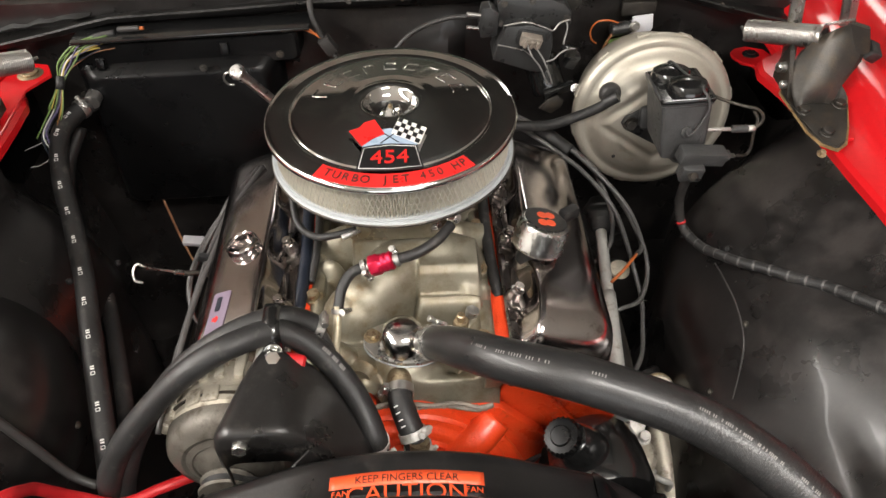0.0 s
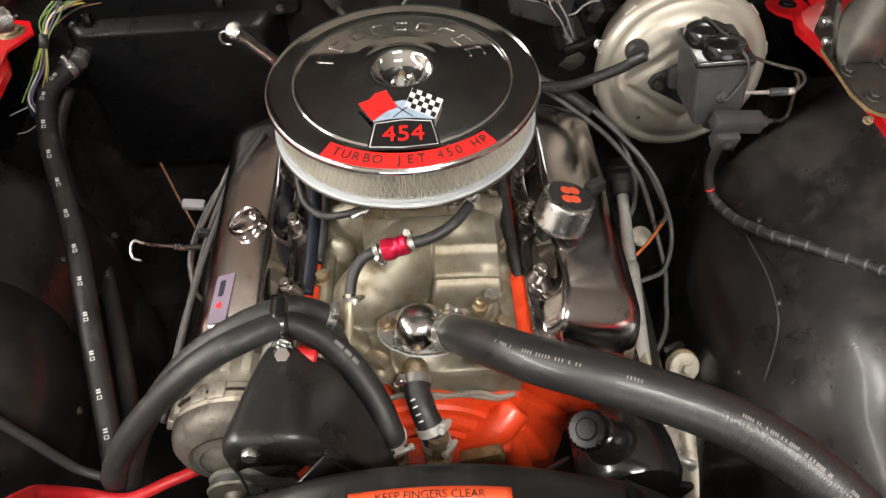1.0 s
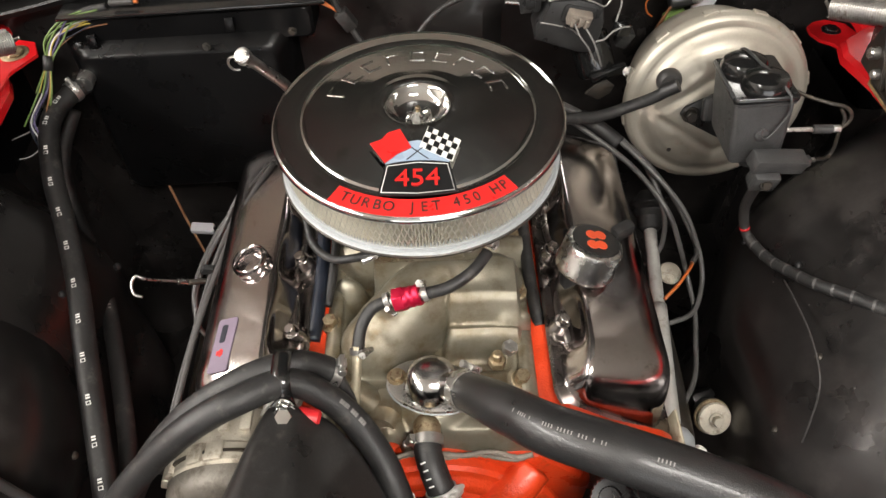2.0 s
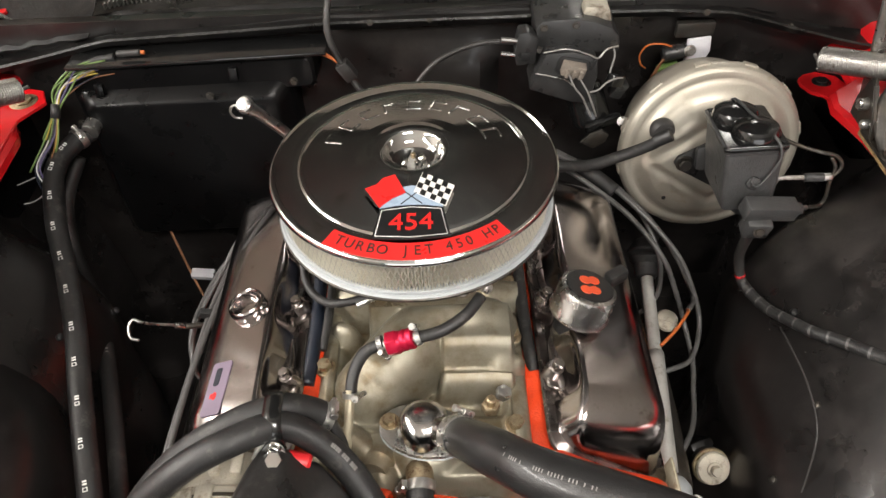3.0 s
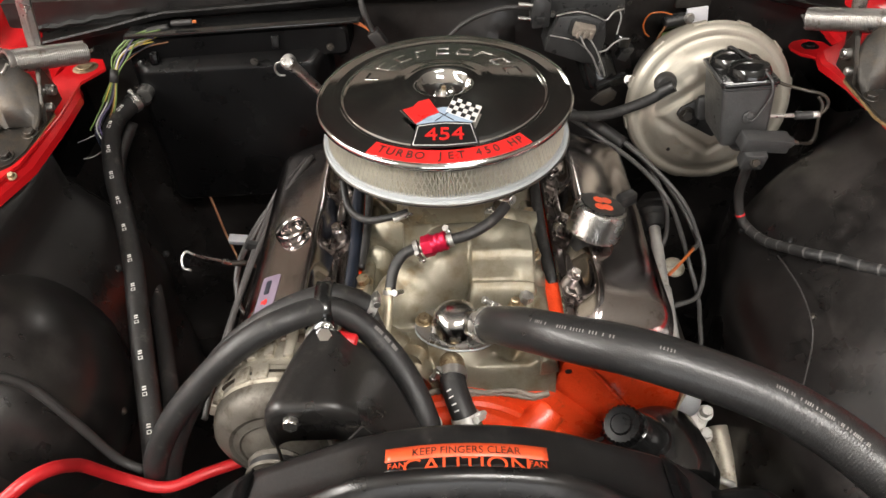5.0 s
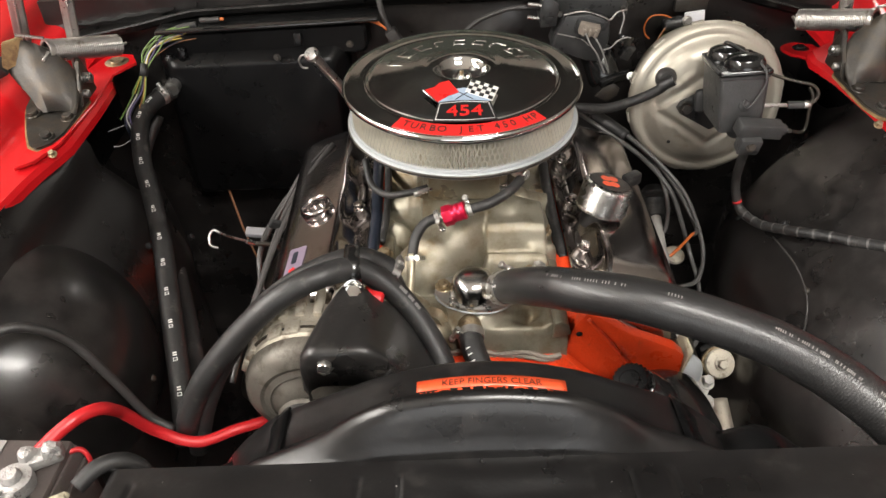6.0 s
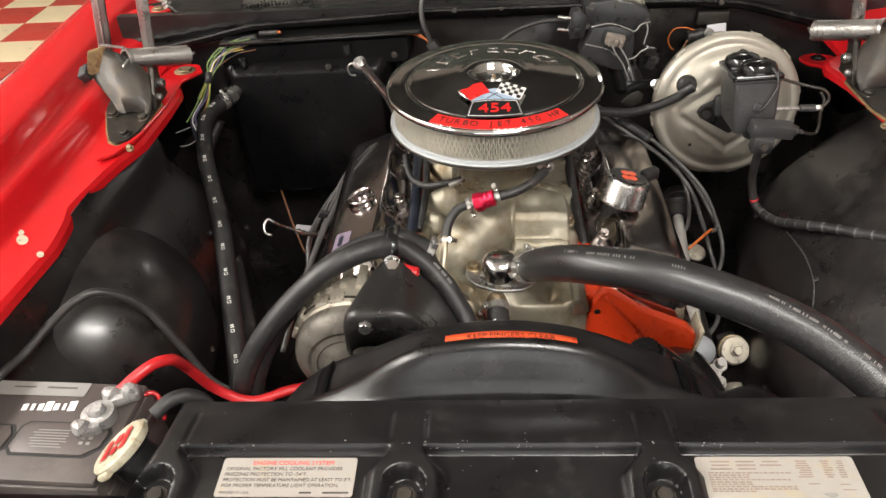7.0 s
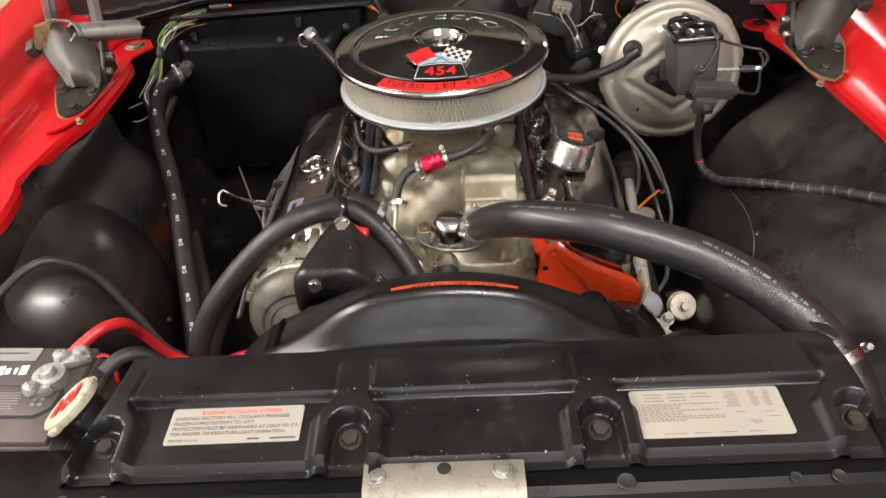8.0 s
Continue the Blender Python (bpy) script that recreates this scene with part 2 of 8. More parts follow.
ORANGE = surface("orange_engine_enamel", (0.64, 0.050, 0.010), 0.36, 0.0, 0.14, 16, 260, 0.0010, 0.12, coat=0.3, dirt=(0.30, 0.05, 0.02), dirt_amount=0.1, dirt_scale=30)
RED = surface("red_body_paint", (0.49, 0.009, 0.012), 0.18, 0.0, 0.08, 6, 120, 0.00008, 0.05, coat=0.08, spec=0.35, specks=((0.45, 0.15, 0.12), 26, 0.035))
BLACK_BODY = surface("black_chassis_paint", (0.0120, 0.0108, 0.0104), 0.30, 0.0, 0.35, 9, 60, 0.00008, 0.06, coat=0.10, dirt=(0.034, 0.030, 0.0285), dirt_amount=0.5, dirt_scale=7, spec=0.5, specks=((0.20, 0.19, 0.18), 22, 0.030))
BLACK_SATIN = surface("black_satin_paint", (0.008, 0.0075, 0.0075), 0.33, 0.0, 0.3, 14, 160, 0.00016, 0.08, dirt=(0.020, 0.018, 0.017), dirt_amount=0.3, dirt_scale=25, specks=((0.24, 0.23, 0.21), 30, 0.030))
BLACK_GLOSS = surface("black_gloss_enamel", (0.009, 0.009, 0.009), 0.20, 0.0, 0.3, 12, 200, 0.0002, 0.08, coat=0.4)
BLACK_CAST = surface("black_painted_casting", (0.026, 0.026, 0.026), 0.33, 0.0, 0.3, 40, 420, 0.0005, 0.10)
RUBBER = surface("black_rubber", (0.017, 0.0165, 0.0165), 0.50, 0.0, 0.3, 20, 500, 0.0004, 0.12, dirt=(0.06, 0.055, 0.05), dirt_amount=0.3, dirt_scale=50)
RIBBED = surface("cloth_wrapped_rubber", (0.017, 0.0165, 0.0165), 0.34, 0.0, 0.2, 15, 700, 0.0004, 0.08, coat=0.14)
GREY_CABLE = surface("grey_cable_jacket", (0.030, 0.028, 0.027), 0.48, 0.0, 0.2, 30, 500, 0.0002, 0.10)
PLASTIC = surface("black_plastic", (0.013, 0.013, 0.0135), 0.45, 0.0, 0.2, 30, 600, 0.0004, 0.10, dirt=(0.05, 0.045, 0.04), dirt_amount=0.3)
PALE_PLASTIC = surface("aged_pale_plastic", (0.42, 0.38, 0.28), 0.55, 0.0, 0.15, 40, 400, 0.0003, 0.1, dirt=(0.20, 0.15, 0.08), dirt_amount=0.4, dirt_scale=90)
WHITE_TAG = surface("white_tag_plastic", (0.62, 0.62, 0.66), 0.5, 0.0, 0.08, 20, 300, 0.0001)
RED_ANODISED = surface("red_anodised_aluminium", (0.52, 0.010, 0.045), 0.34, 0.65, 0.06, 40, 500, 0.00003, 0.05)
RED_CABLE = surface("red_cable_jacket", (0.55, 0.018, 0.022), 0.42, 0.0, 0.12, 20, 300, 0.0002, 0.10)
PAPER = surface("filter_paper", (0.62, 0.59, 0.50), 0.8, 0.0, 0.08, 30, 600, 0.0006, 0.05, dirt=(0.45, 0.38, 0.26), dirt_amount=0.2, dirt_scale=30)
MESH_WIRE = surface("filter_screen", (0.50, 0.48, 0.42), 0.45, 0.6, 0.06, 30, 600)
GREY_SEAL = surface("grey_rubber_seal", (0.36, 0.38, 0.39), 0.55, 0.0, 0.10, 30, 400, 0.0002)
PRINT_RED = surface("red_print", (0.62, 0.020, 0.018), 0.35, 0.0, 0.06, 40, 300)
PRINT_ORANGE = surface("orange_print", (0.72, 0.085, 0.025), 0.4, 0.0, 0.06, 40, 300)
PRINT_BLACK = surface("black_print", (0.010, 0.010, 0.010), 0.4, 0.0, 0.1, 40, 300)
PRINT_BLUE = surface("pale_blue_print", (0.30, 0.38, 0.48), 0.35, 0.0, 0.06, 40, 300)
PRINT_WHITE = surface("white_print", (0.72, 0.71, 0.68), 0.4, 0.0, 0.06, 40, 300)
PRINT_GREY = surface("grey_print", (0.22, 0.21, 0.20), 0.5, 0.0, 0.1, 40, 300)
LABEL = surface("cream_label", (0.30, 0.275, 0.245), 0.45, 0.0, 0.06, 18, 200, 0.0001, 0.08, dirt=(0.33, 0.28, 0.19), dirt_amount=0.3, dirt_scale=30)
COPPER = surface("copper_wire", (0.50, 0.25, 0.14), 0.45, 0.6, 0.15, 40, 300)
WIRES = {k: surface(k + "_wire_jacket", c, 0.45, 0.0, 0.1, 40, 400) for k, c in {"green": (0.12, 0.19, 0.05), "yellow": (0.40, 0.30, 0.05), "purple": (0.10, 0.08, 0.17), "blue": (0.006, 0.009, 0.017), "orange": (0.50, 0.13, 0.03), "white": (0.55, 0.55, 0.52), "brown": (0.16, 0.07, 0.03)}.items()}
MOULDING = surface("black_moulding", (0.004, 0.004, 0.0042), 0.30, 0.0, 0.3, 12, 200, 0.0001, 0.06, dirt=(0.006, 0.0055, 0.0055), dirt_amount=0.3, spec=0.2)
BRUSHED = surface("brushed_chrome", (0.74, 0.73, 0.71), 0.26, 1.0, 0.05, 30, 500, 0.0002, 0.06)
PALE_ZINC = surface("yellowed_zinc_pipe", (0.46, 0.41, 0.30), 0.4, 0.5, 0.12, 40, 400, 0.0001, 0.08)
# out of view; its grey is set to lighten the reflection in the lid
HOOD_UNDER = surface("grey_hood_underside", (0.034, 0.035, 0.032), 0.36, 0.0, 0.2, 6, 60, 0.0003, 0.1, dirt=(0.07, 0.07, 0.063), dirt_amount=0.4, dirt_scale=5)
COWL_BLACK = surface("weathered_black_cowl_paint", (0.008, 0.0075, 0.0073), 0.36, 0.0, 0.4, 10, 120, 0.0005, 0.14, dirt=(0.022, 0.020, 0.018), dirt_amount=0.4, dirt_scale=16, spec=0.35, specks=((0.16, 0.15, 0.14), 26, 0.035))
GREY_CAST = surface("grey_black_crinkle_casting", (0.050, 0.050, 0.050), 0.34, 0.15, 0.25, 40, 380, 0.0010, 0.08)
BRACKET = surface("satin_black_bracket_paint", (0.016, 0.015, 0.0145), 0.32, 0.0, 0.3, 18, 240, 0.0002, 0.08, dirt=(0.04, 0.036, 0.032), dirt_amount=0.25, dirt_scale=40)
ALT_FRONT = surface("grimy_alternator_front", (0.13, 0.118, 0.10), 0.5, 0.4, 0.2, 25, 500, 0.0004, 0.12, dirt=(0.05, 0.04, 0.03), dirt_amount=0.6, dirt_scale=40)
RUST_EDGE = surface("rust_stained_edge", (0.26, 0.17, 0.075), 0.6, 0.1, 0.25, 60, 400, 0.0004, 0.1, dirt=(0.10, 0.045, 0.02), dirt_amount=0.6, dirt_scale=90)
ZINC = surface("pale_zinc_tube", (0.58, 0.57, 0.54), 0.42, 0.45, 0.10, 40, 400, 0.0001, 0.08, dirt=(0.30, 0.26, 0.20), dirt_amount=0.3, dirt_scale=60)
PLUG_JACKET = surface("grey_plug_wire_jacket", (0.085, 0.082, 0.080), 0.42, 0.0, 0.15, 30, 500, 0.0001, 0.08)
GREY_WIRE = surface("dark_grey_wire_jacket", (0.045, 0.042, 0.041), 0.42, 0.0, 0.15, 30, 500, 0.0001, 0.08)
WINDSHIELD = surface("tinted_windshield", (0.05, 0.065, 0.055), 0.04, 0.0, 0.1, 3, 40, 0.0, 0.01)
EMBLEM = surface("lilac_emblem_print", (0.18, 0.14, 0.19), 0.35, 0.0, 0.06, 40, 300)
PRINT_DARK = surface("dark_grey_print", (0.055, 0.050, 0.048), 0.5, 0.0, 0.1, 40, 300)
PRINT_TAN = surface("faded_brown_print", (0.23, 0.175, 0.145), 0.5, 0.0, 0.2, 60, 300)
GASKET = surface("gasket_sealer", (0.20, 0.17, 0.14), 0.7, 0.0, 0.3, 60, 500, 0.0008)
BATTERY = surface("battery_case", (0.075, 0.062, 0.058), 0.45, 0.0, 0.2, 15, 500, 0.0004, 0.1, dirt=(0.10, 0.085, 0.075), dirt_amount=0.45, dirt_scale=12)
LEAD = surface("greasy_lead_terminal", (0.42, 0.41, 0.40), 0.35, 0.6, 0.2, 60, 300, 0.0015, 0.15, dirt=(0.16, 0.13, 0.10), dirt_amount=0.4, dirt_scale=120)
PLASTER = surface("garage_plaster", (0.46, 0.44, 0.41), 0.85, 0.0, 0.06, 2, 60, 0.0005)
CEILING = surface("ceiling_paint", (0.75, 0.74, 0.71), 0.9, 0.0, 0.04, 2, 60, 0.0005)
TILE_RED = surface("red_floor_tile", (0.52, 0.055, 0.035), 0.35, 0.0, 0.10, 5, 90, 0.0003, island=0.08)
TILE_CREAM = surface("cream_floor_tile", (0.78, 0.66, 0.42), 0.35, 0.0, 0.08, 5, 90, 0.0003, island=0.06)
CONCRETE = surface("concrete", (0.42, 0.40, 0.37), 0.8, 0.0, 0.15, 3, 60, 0.001)
FIN = surface("dark_radiator_fin", (0.020, 0.020, 0.020), 0.5, 0.2, 0.3, 30, 300)
DARK_STEEL = surface("phosphated_steel", (0.050, 0.046, 0.041), 0.42, 0.55, 0.25, 25, 260, 0.0003, 0.12, dirt=(0.07, 0.055, 0.04), dirt_amount=0.7, dirt_scale=35)
SPRING = surface("spring_steel", (0.40, 0.385, 0.365), 0.34, 0.9, 0.12, 30, 300, 0.0002, dirt=(0.15, 0.12, 0.09), dirt_amount=0.3, dirt_scale=60)
GLOW = bpy.data.materials.new("lamp_diffuser")
GLOW.use_nodes = True
GLOW.node_tree.nodes["Principled BSDF"].inputs["Emission Color"].default_value = (1.0, 0.95, 0.87, 1)
GLOW.node_tree.nodes["Principled BSDF"].inputs["Emission Strength"].default_value = 6.0

# ---- the garage ----
def garage():
    lone("floor", block((13, 12, 0.1), Matrix.Translation((2.0, 0.5, -0.056))), CONCRETE, "concrete garage floor slab under loose tiles", "floor", kind="structure")
    for name, size, at in (("wall_north", (13.2, 0.15, 3.1), (2.0, 6.575, 1.45)), ("wall_south", (2.1, 0.15, 3.1), (-3.55, -5.575, 1.45)), ("wall_south", (6.1, 0.15, 3.1), (5.55, -5.575, 1.45)), ("lintel", (5.0, 0.15, 0.70), (0, -5.575, 2.65)), ("wall_east", (0.15, 12.0, 3.1), (8.575, 0.5, 1.45)), ("wall_west", (0.15, 12.0, 3.1), (-4.575, 0.5, 1.45))):
        lone(name, block(size, Matrix.Translation(at)), PLASTER, "plain off-white plastered garage wall", "wall", kind="structure")
    lone("ceiling", block((13.2, 12.3, 0.1), Matrix.Translation((2.0, 0.5, 3.055))), CEILING, "plain white painted garage ceiling", "ceiling", kind="structure")
    # boxes for the added lamps, which stand where the highlights need them
    for place, sx, sy, watts in LAMPS:
        lamp = thing("added_ceiling_lamp", (place[0], place[1], 3.0), "added white lamp box under the garage ceiling, out of view", "ceiling light", "ceiling lights")
        part("housing", block((sx + 0.06, sy + 0.06, 0.09), Matrix.Translation((place[0], place[1], 2.958)), 0.01), CEILING, lamp)
        part("diffuser", block((sx, sy, 0.03), Matrix.Translation((place[0], place[1], 2.895)), 0.008), GLOW, lamp)
    rnd = random.Random(2)
    meshes = []
    floor = bpy.data.objects["floor"]
    for mat_ in (TILE_RED, TILE_CREAM):
        bm = block((0.300, 0.300, 0.012), None, 0.002, None, 1)
        me = bpy.data.meshes.new("tile")
        bm.to_mesh(me)
        bm.free()
        me.materials.append(mat_)
        meshes.append(me)
    for i in range(6):
        for j in range(14):
            ob = new("tile", meshes[(i + j) % 2])
            ob.location = (-2.68 - 0.304 * i, 1.28 + 0.304 * j, 0.001)
            ob.parent = floor
    ob = part("tile_border", block((0.06, 4.3, 0.011), Matrix.Translation((-2.495, 3.25, 0.0)), 0.003), CONCRETE, floor, "grey border strip along the tiles")


garage()


# ---- car body: cowl, firewall, inner fenders, fenders, hood ----
def firewall():
    def face(x, z):
        y = 0.43 + 0.012 * math.sin(9 * x + 2) * step(0.9, 0.5, z)
        y -= 0.03 * step(0.02, 0.0, abs(x - 0.06) - 0.05) * step(0.93, 0.86, z)
        return y
    rows = [[Vector((-0.80 + 1.60 * i / 48, face(-0.80 + 1.60 * i / 48, 0.30 + 0.67 * j / 24), 0.30 + 0.67 * j / 24)) for i in range(49)] for j in range(25)]
    lone("firewall", sheet(rows, 0.02), BLACK_BODY, "black painted steel firewall behind the engine", "firewall", kind="structure")
    # seam along the cowl, bowed towards the middle
    seam = thing("cowl_panel", (0, 0.45, 0.96), "black painted cowl panel with vent grille", "cowl")
    line = [(-0.80, 0.905), (-0.607, 0.931), (-0.503, 0.950), (-0.31, 0.957), (-0.138, 0.965), (0.15, 0.964), (0.28, 0.966), (0.396, 0.964), (0.504, 0.956), (0.601, 0.930), (0.689, 0.909), (0.80, 0.89)]
    profile = [(0.435, -0.03), (0.405, -0.010), (0.400, 0.0), (0.4025, 0.003), (0.406, 0.001), (0.412, -0.002), (0.426, -0.003), (0.432, 0.003), (0.437, 0.006), (0.442, 0.003), (0.448, -0.001), (0.458, 0.0), (0.464, 0.005), (0.469, 0.007), (0.474, 0.004), (0.480, -0.002), (0.50, -0.004), (0.52, -0.006), (0.54, -0.008), (0.60, -0.008), (0.66, 0.0), (0.75, 0.02)]
    xs = [-0.80 + 1.6 * i / 64 for i in range(65)]
    rows = [[Vector((x, y + 0.06 * (abs(x) / 0.8) ** 2 * step(0.40, 0.46, y) - 0.03 * step(0.5, 0.8, abs(x)), interp(x, line) + dz + 0.003 * noise.noise((x * 9, y * 30, 4)) * step(0.40, 0.44, y))) for x in xs] for y, dz in profile]
    part("panel", sheet(rows, 0.003), COWL_BLACK, seam)
    # vent grille slats behind the seal
    bm = bmesh.new()
    for i in range(44):
        x = -0.555 + 0.0085 * i
        block((0.0035, 0.06, 0.012), Matrix.Translation((x, 0.575, interp(x, line) - 0.002)), 0.0008, bm, 1)
    for y in (0.555, 0.575, 0.595):
        block((0.40, 0.003, 0.006), Matrix.Translation((-0.37, y, 0.953)) @ pose(0, 0, 0, 0, -2, 0), 0, bm)
    part("vent_grille", bm, SPRING, seam, "grey slatted fresh-air vent grille")
    for sgn in (-1, 1):
        bolt((sgn * 0.70, 0.46, 0.922), (0, -0.2, 1), STEEL, seam, 0.009, 0.007)
    part("stud", rod((-0.665, 0.47, 0.94), (-0.69, 0.45, 0.985), 0.004, 10), STEEL, seam)
    bolt((-0.69, 0.45, 0.985), (-0.5, -0.3, 0.9), STEEL, seam, 0.008, 0.008)
    for x, r in ((-0.075, 0.004), (0.02, 0.003), (0.46, 0.004), (0.60, 0.003)):
        bolt((x, 0.400, interp(x, line) + 0.001), (0, -1, 0.2), DARK_STEEL, seam, r, 0.002)
    # torn sealing patch over the seam on the driver's side
    rows = [[Vector((0.50 + 0.20 * i / 10, 0.43 + 0.13 * j / 6 + 0.012 * noise.noise((i * 0.7, j * 0.9, 2)), 0.950 + 0.02 * j / 6 - 0.05 * (i / 10) ** 2 + 0.010 * noise.noise((i * 0.9, j * 1.1, 5)))) for i in range(11)] for j in range(7)]
    part("sealing_patch", sheet(rows, 0.002), COWL_BLACK, seam, "wrinkled glossy black sealing patch")
    rows = [[Vector((-0.78 + 0.24 * i / 10, 0.42 + 0.12 * j / 6 + 0.012 * noise.noise((i * 0.7, j * 0.9, 8)), 0.918 + 0.045 * j / 6 + 0.030 * (i / 10) + 0.008 * noise.noise((i * 0.9, j * 1.1, 9)))) for i in range(11)] for j in range(7)]
    part("sealing_patch", sheet(rows, 0.002), COWL_BLACK, seam, "wrinkled glossy black sealing patch")


firewall()
# added dark plate: hides the bright floor and keeps its light out of the bay
lone("splash_shield", block((1.56, 1.24, 0.02), Matrix.Translation((0, -0.18, 0.302)), 0.005), BLACK_BODY, "added black plate that blocks floor light under the engine bay", "splash shield", kind="structure")


def house_section(y):
    """Half of the bay's side wall at y, from the fender down: distances from the middle and heights."""
    w = 0.03 * step(-0.35, -0.12, y) * step(0.42, 0.12, y)           # the wheel arch swells in over the wheel
    f = step(-0.20, -0.55, y)                                        # it falls back ahead of the wheel
    r = step(0.10, 0.27, y)                                          # and rounds off behind it
    return [(0.655 + 0.02 * r, 0.876 - 0.10 * r), (0.648 + 0.03 * r, 0.862 - 0.10 * r), (0.630 + 0.05 * r, 0.838 - 0.05 * f - 0.10 * r), (0.595 + 0.02 * f + 0.08 * r, 0.800 - 0.05 * f - 0.09 * r), (0.560 + 0.02 * f + 0.105 * r - 0.2 * w, 0.758 - 0.04 * f - 0.08 * r), (0.530 + 0.02 * f + 0.125 * r - 0.4 * w, 0.712 - 0.06 * r), (0.506 + 0.02 * f + 0.14 * r - 0.4 * w, 0.660 - 0.04 * r), (0.490 + 0.02 * f + 0.15 * r - 0.4 * w, 0.600), (0.480 + 0.03 * f + 0.15 * r, 0.52), (0.475 + 0.03 * f + 0.14 * r, 0.40), (0.475 + 0.14 * r, 0.28)]


def inner_fender(sgn):
    ob = thing("inner_fender", (sgn * 0.5, -0.1, 0.28), "black painted inner fender with a bulging wheel arch", "inner fender", "inner fenders")
    rows = []
    # the driver's side swells in low down, ahead of the wheel
    bulge = lambda z, y: (0.045 * step(0.72, 0.56, z) + 0.05 * step(0.56, 0.40, z)) * step(0.10, -0.05, y)
    for j in range(41):
        y = -0.78 + 1.20 * j / 40
        sec = spline([Vector((sgn * (a + (0.028 * step(0.76, 0.84, b) - bulge(b, y) if sgn > 0 else 0.036 * step(0.84, 0.78, b))), y, b)) for a, b in house_section(y)], 3)
        if sgn > 0:
            sec = sec[::-1]
        rows.append([p + Vector((sgn * 0.004 * noise.noise((p.y * 9, p.z * 9, sgn * 3)), 0, 0)) for p in sec])
    part("arch_panel", sheet(rows, 0.003), BLACK_BODY, ob)
    # plain side wall behind the arch
    rows = [[Vector((sgn * 0.705, y, z)) for z in (0.868, 0.70, 0.50, 0.28)] for y in (0.02, 0.15, 0.29, 0.43)]
    part("rear_wall", sheet(rows if sgn < 0 else rows[::-1], 0.003), MOULDING, ob)
    # pressed flange and a small dome ahead of the arch
    if sgn < 0:
        part("front_bulge", lathe([(0.21, -0.10), (0.185, -0.045), (0.155, -0.002), (0.120, 0.032), (0.080, 0.056), (0.040, 0.069), (0, 0.073)], axis_matrix((-0.600, -0.285, 0.712), (0.66, -0.50, 0.56)), 48), BLACK_BODY, ob, "rounded pressing with a glossy highlight")
    for y, z in ((-0.16, 0.70), (-0.02, 0.72), (0.08, 0.66), (-0.22, 0.62)):
        a = interp(-z, [(-k, d) for d, k in house_section(y)]) - (bulge(z, y) if sgn > 0 else 0)
        part("plug", lathe([(0.0055, -0.004), (0.0055, 0.001), (0.003, 0.0025), (0, 0.003)], axis_matrix((sgn * (a - 0.003), y, z), (-sgn, 0, 0.7)), 14), PLASTIC if y > -0.1 else DARK_STEEL, ob)
    return ob


for side in (-1, 1):
    inner_fender(side)


